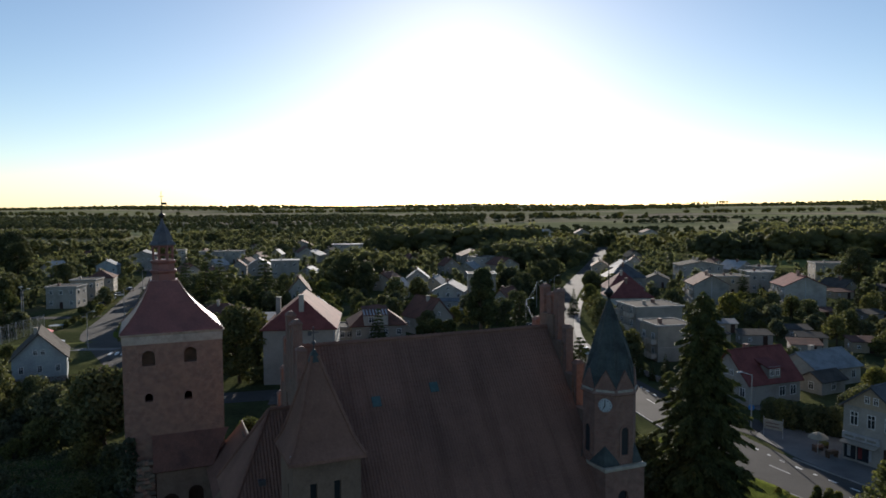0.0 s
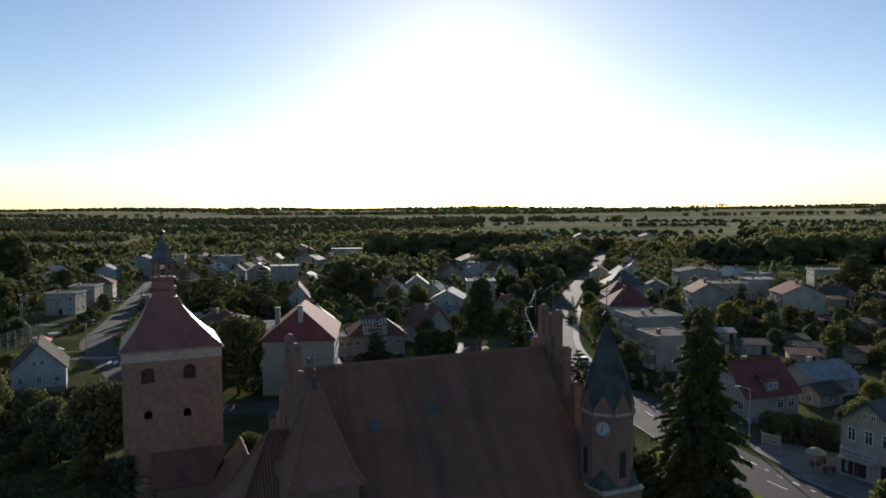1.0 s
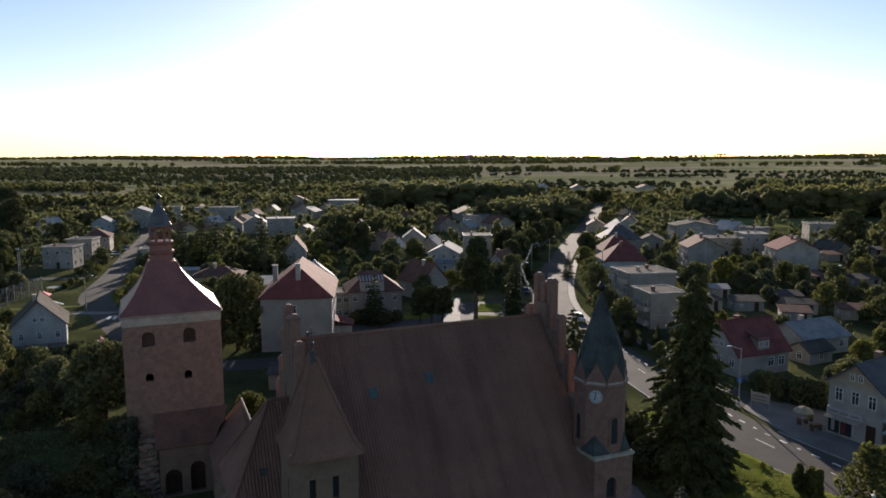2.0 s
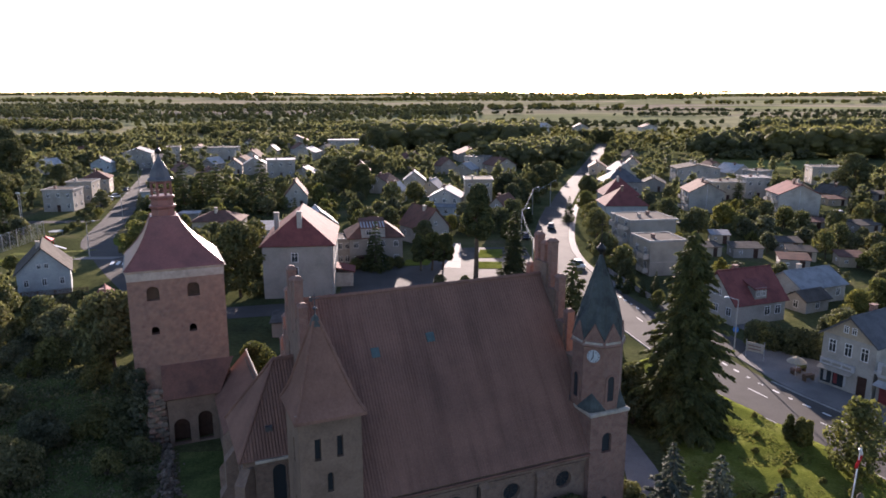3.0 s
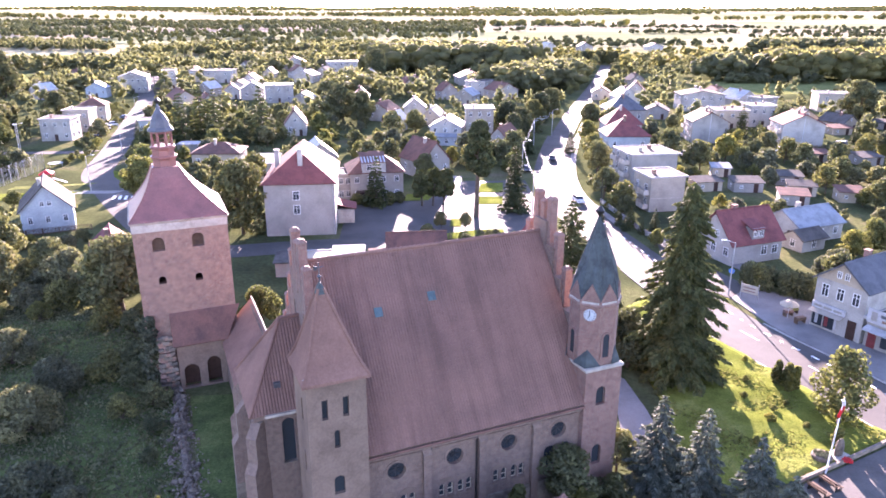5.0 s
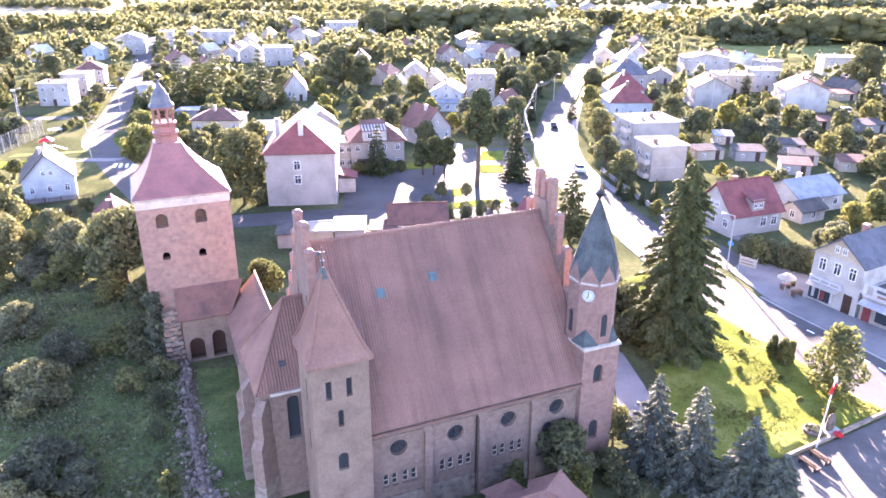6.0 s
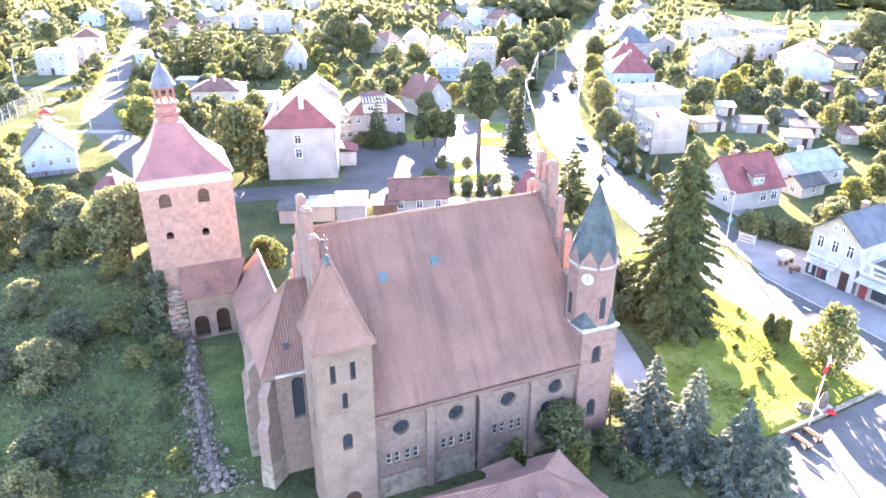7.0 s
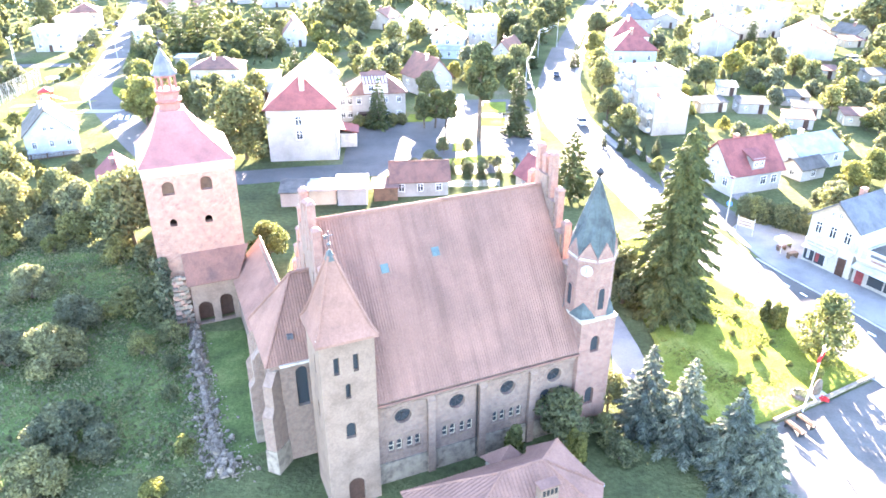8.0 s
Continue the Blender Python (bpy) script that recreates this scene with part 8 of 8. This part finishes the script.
# ruined rubble wall west of the church
def make_rubble():
    ob = thing("ruined_wall", pose(0, 0, 0), "crumbled field-stone wall overgrown at the edges", "wall")
    rnd = random.Random(9)
    line = [Vector((-31.6, 67.6, 0)), Vector((-29.2, 63), ).to_3d(), Vector((-27.2, 58.2, 0)), Vector((-24.2, 52.2, 0)), Vector((-21.8, 47.6, 0)), Vector((-20.0, 44.5, 0))]
    base = []
    for k in range(6):
        bm = bmesh.new()
        bmesh.ops.create_icosphere(bm, subdivisions=1, radius=1.0)
        for v in bm.verts:
            v.co *= 1 + 0.28 * noise.noise(v.co * 1.7 + Vector((k, 0, 0)))
            v.co.z *= 0.7
        base.append(mesh_of("stone", bm, M["stone"]))
    for i in range(290):
        t = rnd.random() * (len(line) - 1)
        k = int(t)
        p = line[k].lerp(line[k + 1], t - k)
        wide = 0.45 + 0.24 * t
        q = p + Vector((rnd.gauss(0, wide * 0.62), rnd.gauss(0, 0.4), 0))
        top = 0.95 - 0.13 * k
        s = rnd.choice((0.12, 0.16, 0.2, 0.26, 0.36)) * rnd.uniform(0.8, 1.2)
        st = new("stone", base[i % 6])
        st.parent = ob
        st.matrix_basis = Matrix.LocRotScale((q.x, q.y, rnd.uniform(0.08, max(0.22, top * max(0.2, 1 - abs(q.x - p.x) / 1.4)))), Euler((rnd.uniform(0, 3), rnd.uniform(0, 3), rnd.uniform(0, 3))), (s, s * rnd.uniform(0.8, 1.2), s))
    bm = bmesh.new()
    for a, c in zip(line, line[1:]):
        d = (c - a).normalized()
        n = Vector((d.y, -d.x, 0)) * 0.4
        loft(bm, [[a - n, c - n, c + n, a + n], [a - n * 0.5 + Vector((0, 0, 0.3)), c - n * 0.5 + Vector((0, 0, 0.25)), c + n * 0.5 + Vector((0, 0, 0.25)), a + n * 0.5 + Vector((0, 0, 0.3))]])
    part("wall_core", bm, M["stone"], ob)
    # small loose rubble
    vs, fs = [], []
    for i in range(900):
        t = rnd.random() * (len(line) - 1)
        k = int(t)
        p = line[k].lerp(line[k + 1], t - k) + Vector((rnd.gauss(0, 0.35 + 0.2 * t), rnd.gauss(0, 0.4), 0))
        s = rnd.uniform(0.05, 0.13)
        n0 = len(vs)
        z = rnd.uniform(0.05, 0.35 + 0.1 * (t < 3))
        for d in ((1, 0, 0), (-1, 0, 0), (0, 1, 0), (0, -1, 0), (0, 0, 1), (0, 0, -1)):
            vs.append((p.x + d[0] * s * rnd.uniform(0.7, 1.4), p.y + d[1] * s * rnd.uniform(0.7, 1.4), z + d[2] * s * rnd.uniform(0.6, 1.0)))
        for a, c, e in ((0, 2, 4), (2, 1, 4), (1, 3, 4), (3, 0, 4), (2, 0, 5), (1, 2, 5), (3, 1, 5), (0, 3, 5)):
            fs.append((n0 + a, n0 + c, n0 + e))
    part("loose_rubble", pymesh("loose_rubble", vs, fs, M["stone"]), None, ob)["kind"] = "stuff"


make_rubble()
yt = broad_tree(300, 2.4, 0.9, 900, 0.14, M["leaf_b"], shrub=True)
plant("young_tree", yt, -24.3, 47.0, "slim young tree with a yellow top", category="tree")

# sports fence and playground beyond the white house
fe = thing("ball_fence", pose(-106.5, 160, 0, 0, 0, 0), "tall wire ball fence on posts", "fence")
P, Q = Vector((-2.0, -16, 0)), Vector((-4.0, 14, 0))
for k in range(11):
    c = P.lerp(Q, k / 10)
    b = bmesh.new()
    tube(b, c, c + Vector((0, 0, 4.2)), 0.06, 0.06)
    part("post", b, M["zinc"], fe)
b = bmesh.new()
for k in range(13):
    z = 0.2 + k * 0.33
    tube(b, P + Vector((0, 0, z)), Q + Vector((0, 0, z)), 0.018, 0.018, 4)
for k in range(70):
    c = P.lerp(Q, k / 69)
    tube(b, c, c + Vector((0, 0, 4.2)), 0.014, 0.014, 4)
part("wire_mesh", b, M["zinc"], fe)
pg = thing("climbing_frame", pose(-100, 158, 0, 0, 0, 20), "reddish playground climbing frame", "playground")
for x, y in ((-1.2, -1.2), (1.2, -1.2), (1.2, 1.2), (-1.2, 1.2)):
    b = bmesh.new()
    tube(b, (x, y, 0), (x, y, 2.6), 0.07, 0.07)
    part("post", b, M["red"], pg)
b = bmesh.new()
box(b, -1.25, 1.25, -1.25, 1.25, 1.2, 1.3)
part("platform", b, M["wood"], pg)
b = bmesh.new()
slab(b, [(1.25, -0.5, 1.3), (1.25, 0.5, 1.3), (4.0, 0.5, 0.2), (4.0, -0.5, 0.2)], 0.08)
part("slide", b, M["zinc"], pg)
b = bmesh.new()
hip_roof(b, 2.6, 2.6, 2.6, 0.9, 0.2, 0.08)
part("roof", b, M["red"], pg)

# small conifers along the edge of the square, and thujas by the footway
for i, (x, y, k) in enumerate(((-1.6, 115.8, 0.34), (1.0, 116.0, 0.38), (4.0, 114.6, 0.33), (6.6, 116.4, 0.28), (10.0, 117.6, 0.3), (-4.0, 117.2, 0.3), (28.0, 128.4, 0.36), (29.4, 130.4, 0.4), (27.2, 131.6, 0.33), (30.6, 126.4, 0.34), (24.6, 134.2, 0.26))):
    plant("conifer", CON[i % 3], x, y, "small clipped conifer beside the paving", i * 70, k, "small conifers")
for i, (x, y, k) in enumerate(((-6.6, 121.6, 0.5), (-2.2, 122.2, 0.45), (2.6, 122.8, 0.5), (7.2, 123.4, 0.45), (-11, 121, 0.5), (28.2, 136.5, 0.6), (28.8, 140, 0.6), (27.4, 144, 0.6), (-77, 111.5, 0.8), (-70, 113, 0.9), (-73.5, 110, 0.7))):
    plant("shrub", (S_A, S_B)[i % 2][i % 2], x, y, "low shrub at the edge of the paving", i * 70, k, "low shrubs", "shrub")

for i in range(20, 50):
    p, d = LEFT[i], (LEFT[i + 1] - LEFT[i - 1]).normalized()
    rn = random.Random(700 + i)
    for off in (rn.uniform(5.2, 6.4), rn.uniform(8.0, 11.5)):
        x, y = p.x - d.y * off, p.y + d.x * off
        if rn.random() < 0.7 and not any((x - a) ** 2 + (y - b) ** 2 < (c - 1.2) ** 2 for a, b, c in TAKEN if c > 4):
            plant("shrub", rn.choice(F_S), x, y, "garden shrub behind the footway of the side street", i * 40, rn.uniform(0.4, 0.85), "front gardens of the side street", "shrub")
for x, y, tn, pt, lb in ((-121.5, 222, 100, car_dark, "dark car in a front yard"), (-125.5, 236, 110, M["zinc"], "silver car in a front yard"), (-128, 243, 30, M["whitepaint"], "white car beside the side street"), (-131.5, 259, 100, car_dark, "dark car beside the side street")):
    make_car(x, y, tn, pt, lb)

# trampoline, mast and timbers on the play area
tp = thing("trampoline", pose(-109.5, 177.4, 0), "round garden trampoline with a pale blue mat", "trampoline")
b = bmesh.new()
loft(b, [ngon(1.75, 0.82, 24), ngon(1.8, 0.9, 24), ngon(1.5, 0.92, 24), ngon(1.5, 0.86, 24)])
part("mat", b, M["bluewall"], tp)
for k in range(6):
    b = bmesh.new()
    a = k * math.pi / 3
    tube(b, (1.65 * math.cos(a), 1.65 * math.sin(a), 0), (1.65 * math.cos(a), 1.65 * math.sin(a), 0.84), 0.04, 0.04)
    part("leg", b, M["zinc"], tp)
ms = thing("floodlight_mast", pose(-117.5, 175.8, 0), "tall slim grey floodlight mast", "mast")
b = bmesh.new()
tube(b, (0, 0, 0), (0, 0, 11), 0.12, 0.07, 8)
part("mast", b, M["kerb"], ms)
b = bmesh.new()
box(b, -0.5, 0.5, -0.15, 0.15, 10.8, 11.2)
part("lamp_head", b, M["zinc"], ms)
for x, y, tn in ((-98.4, 149.8, 20), (-102.5, 160.5, 70), (-99.6, 152.6, -30), (-104, 166, 40), (-100.5, 146.5, 60)):
    tt = thing("picnic_table", pose(x, y, 0.05, 0, 0, tn), "weathered timber picnic table on grass", "table", "picnic tables")
    b = bmesh.new()
    box(b, -0.9, 0.9, -0.4, 0.4, 0.7, 0.76)
    part("tabletop", b, M["wood"], tt)
    for s in (-0.75, 0.75):
        b = bmesh.new()
        box(b, -0.9, 0.9, s - 0.13, s + 0.13, 0.42, 0.47)
        part("bench_plank", b, M["wood"], tt)
    for s in (-0.65, 0.65):
        b = bmesh.new()
        tube(b, (s, -0.75, 0), (s, 0, 0.72), 0.05, 0.05, 4), tube(b, (s, 0.75, 0), (s, 0, 0.72), 0.05, 0.05, 4), tube(b, (s, -0.75, 0.4), (s, 0.75, 0.4), 0.05, 0.05, 4)
        part("trestle", b, M["wood"], tt)

# garden fences
def fence(x0, y0, x1, y1, label, mt, h=1.2):
    P, Q = Vector((x0, y0, 0)), Vector((x1, y1, 0))
    ob = thing("garden_fence", Matrix.Translation(P), label, "fence")
    n = max(2, int((Q - P).length / 2.4))
    for k in range(n + 1):
        c = (Q - P) * (k / n)
        b = bmesh.new()
        box(b, c.x - 0.06, c.x + 0.06, c.y - 0.06, c.y + 0.06, 0, h)
        part("post", b, mt, ob)
    d = (Q - P).normalized()
    for z in (0.3, h - 0.25):
        b = bmesh.new()
        tube(b, (0, 0, z), tuple(Q - P + Vector((0, 0, z))), 0.035, 0.035, 4)
        part("rail", b, mt, ob)
    b = bmesh.new()
    m = int((Q - P).length / 0.22)
    for k in range(m):
        c = (Q - P) * (k / m)
        box(b, c.x - 0.04, c.x + 0.04, c.y - 0.02, c.y + 0.02, 0.1, h + 0.1)
    pk = part("picket_panel", b, mt, ob)
    pk["kind"] = "stuff"


fence(-88, 115.5, -71, 123.5, "dark picket fence before the white house", M["wood"])
fence(26.5, 148, 30.5, 128, "low pale fence along the footway", M["zinc"], 1.0)
fence(30.5, 128, 36, 108, "low pale fence along the footway", M["zinc"], 1.0)
fence(-27, 107.5, 4, 112, "pale wall-top fence behind the sheds", M["zinc"], 1.1)
fence(82, 209.5, 104, 212.5, "dark garden fence before the houses", M["wood"], 1.1)


# ivy on the corner of the bell tower
def ivy():
    rs2 = np.random.RandomState(77)
    m = CHURCH
    cen, rad = [], []
    for k in range(26):
        z = rs2.uniform(0.3, 9.0)
        p = m @ Vector((-14.2 + rs2.uniform(-0.3, 1.5) * (1 - z / 14), 32.7 + rs2.uniform(-0.25, 0.1), z))
        cen.append(tuple(p)), rad.append(rs2.uniform(0.5, 0.9) * (1.2 - z / 14))
    for k in range(14):
        z = rs2.uniform(0.3, 8.0)
        p = m @ Vector((-14.6, 33 + rs2.uniform(0, 4), z))
        cen.append(tuple(p)), rad.append(rs2.uniform(0.5, 0.9))
    ob = thing("ivy", pose(0, 0, 0), "ivy climbing the shaded tower corner", "climbing plant")
    part("leaves", quad_mesh("leaves", leaf_quads(cen, rad, 4200, 0.2, rs2, 1.0), M["leaf_c"]), None, ob)


ivy()


# long grass on the slope and tufts on the green
def tufts(name, label, test, bounds, n, size, tall, material, seed):
    rs2 = np.random.RandomState(seed)
    p = np.column_stack([rs2.uniform(*bounds[0], n), rs2.uniform(*bounds[1], n)])
    p = p[[test(x, y) for x, y in p]]
    k = len(p)
    a = rs2.uniform(0, 6.28, k)
    s = size * rs2.uniform(0.5, 1.4, k) * (0.6 + 0.8 * np.array([max(0.0, noise.noise((x * 0.18, y * 0.18, 3)) + 0.5) for x, y in p]))
    w = np.column_stack([np.cos(a), np.sin(a), np.zeros(k)]) * s[:, None]
    lean = np.column_stack([rs2.normal(0, 0.35, k), rs2.normal(0, 0.35, k), np.ones(k)]) * (s * tall)[:, None]
    base = np.column_stack([p, np.full(k, 0.05)])
    v = np.stack([base - w * 0.5, base + w * 0.5, base + w * 0.35 + lean, base - w * 0.3 + lean * 0.8], 1).reshape(-1, 3)
    tagged(new(name, quad_mesh(name, v, material)), label, "grass", kind="stuff")


def inside(poly):
    def test(x, y):
        hit = False
        for (x0, y0), (x1, y1) in zip(poly, poly[1:] + poly[:1]):
            if (y0 > y) != (y1 > y) and x < (x1 - x0) * (y - y0) / (y1 - y0) + x0:
                hit = not hit
        return hit
    return test


tufts("long_grass", "long uneven grass on the shaded slope", inside([(-47, 36), (-22, 40), (-20.5, 45), (-33, 70), (-38, 88), (-80, 90), (-85, 50)]), ((-85, -20), (36, 90)), 60000, 0.24, 0.8, M["leaf_c"], 31)
tufts("lawn_grass", "tufts of sunlit grass on the green", inside([(25, 93), (29.3, 84.5), (34.2, 75.2), (39, 65.2), (40.9, 62.3), (35.8, 59.2), (28.9, 55.1), (24, 53), (20, 57), (21, 66), (20, 88)]), ((19, 43), (52, 94)), 30000, 0.2, 0.8, M["leaf_b"], 32)
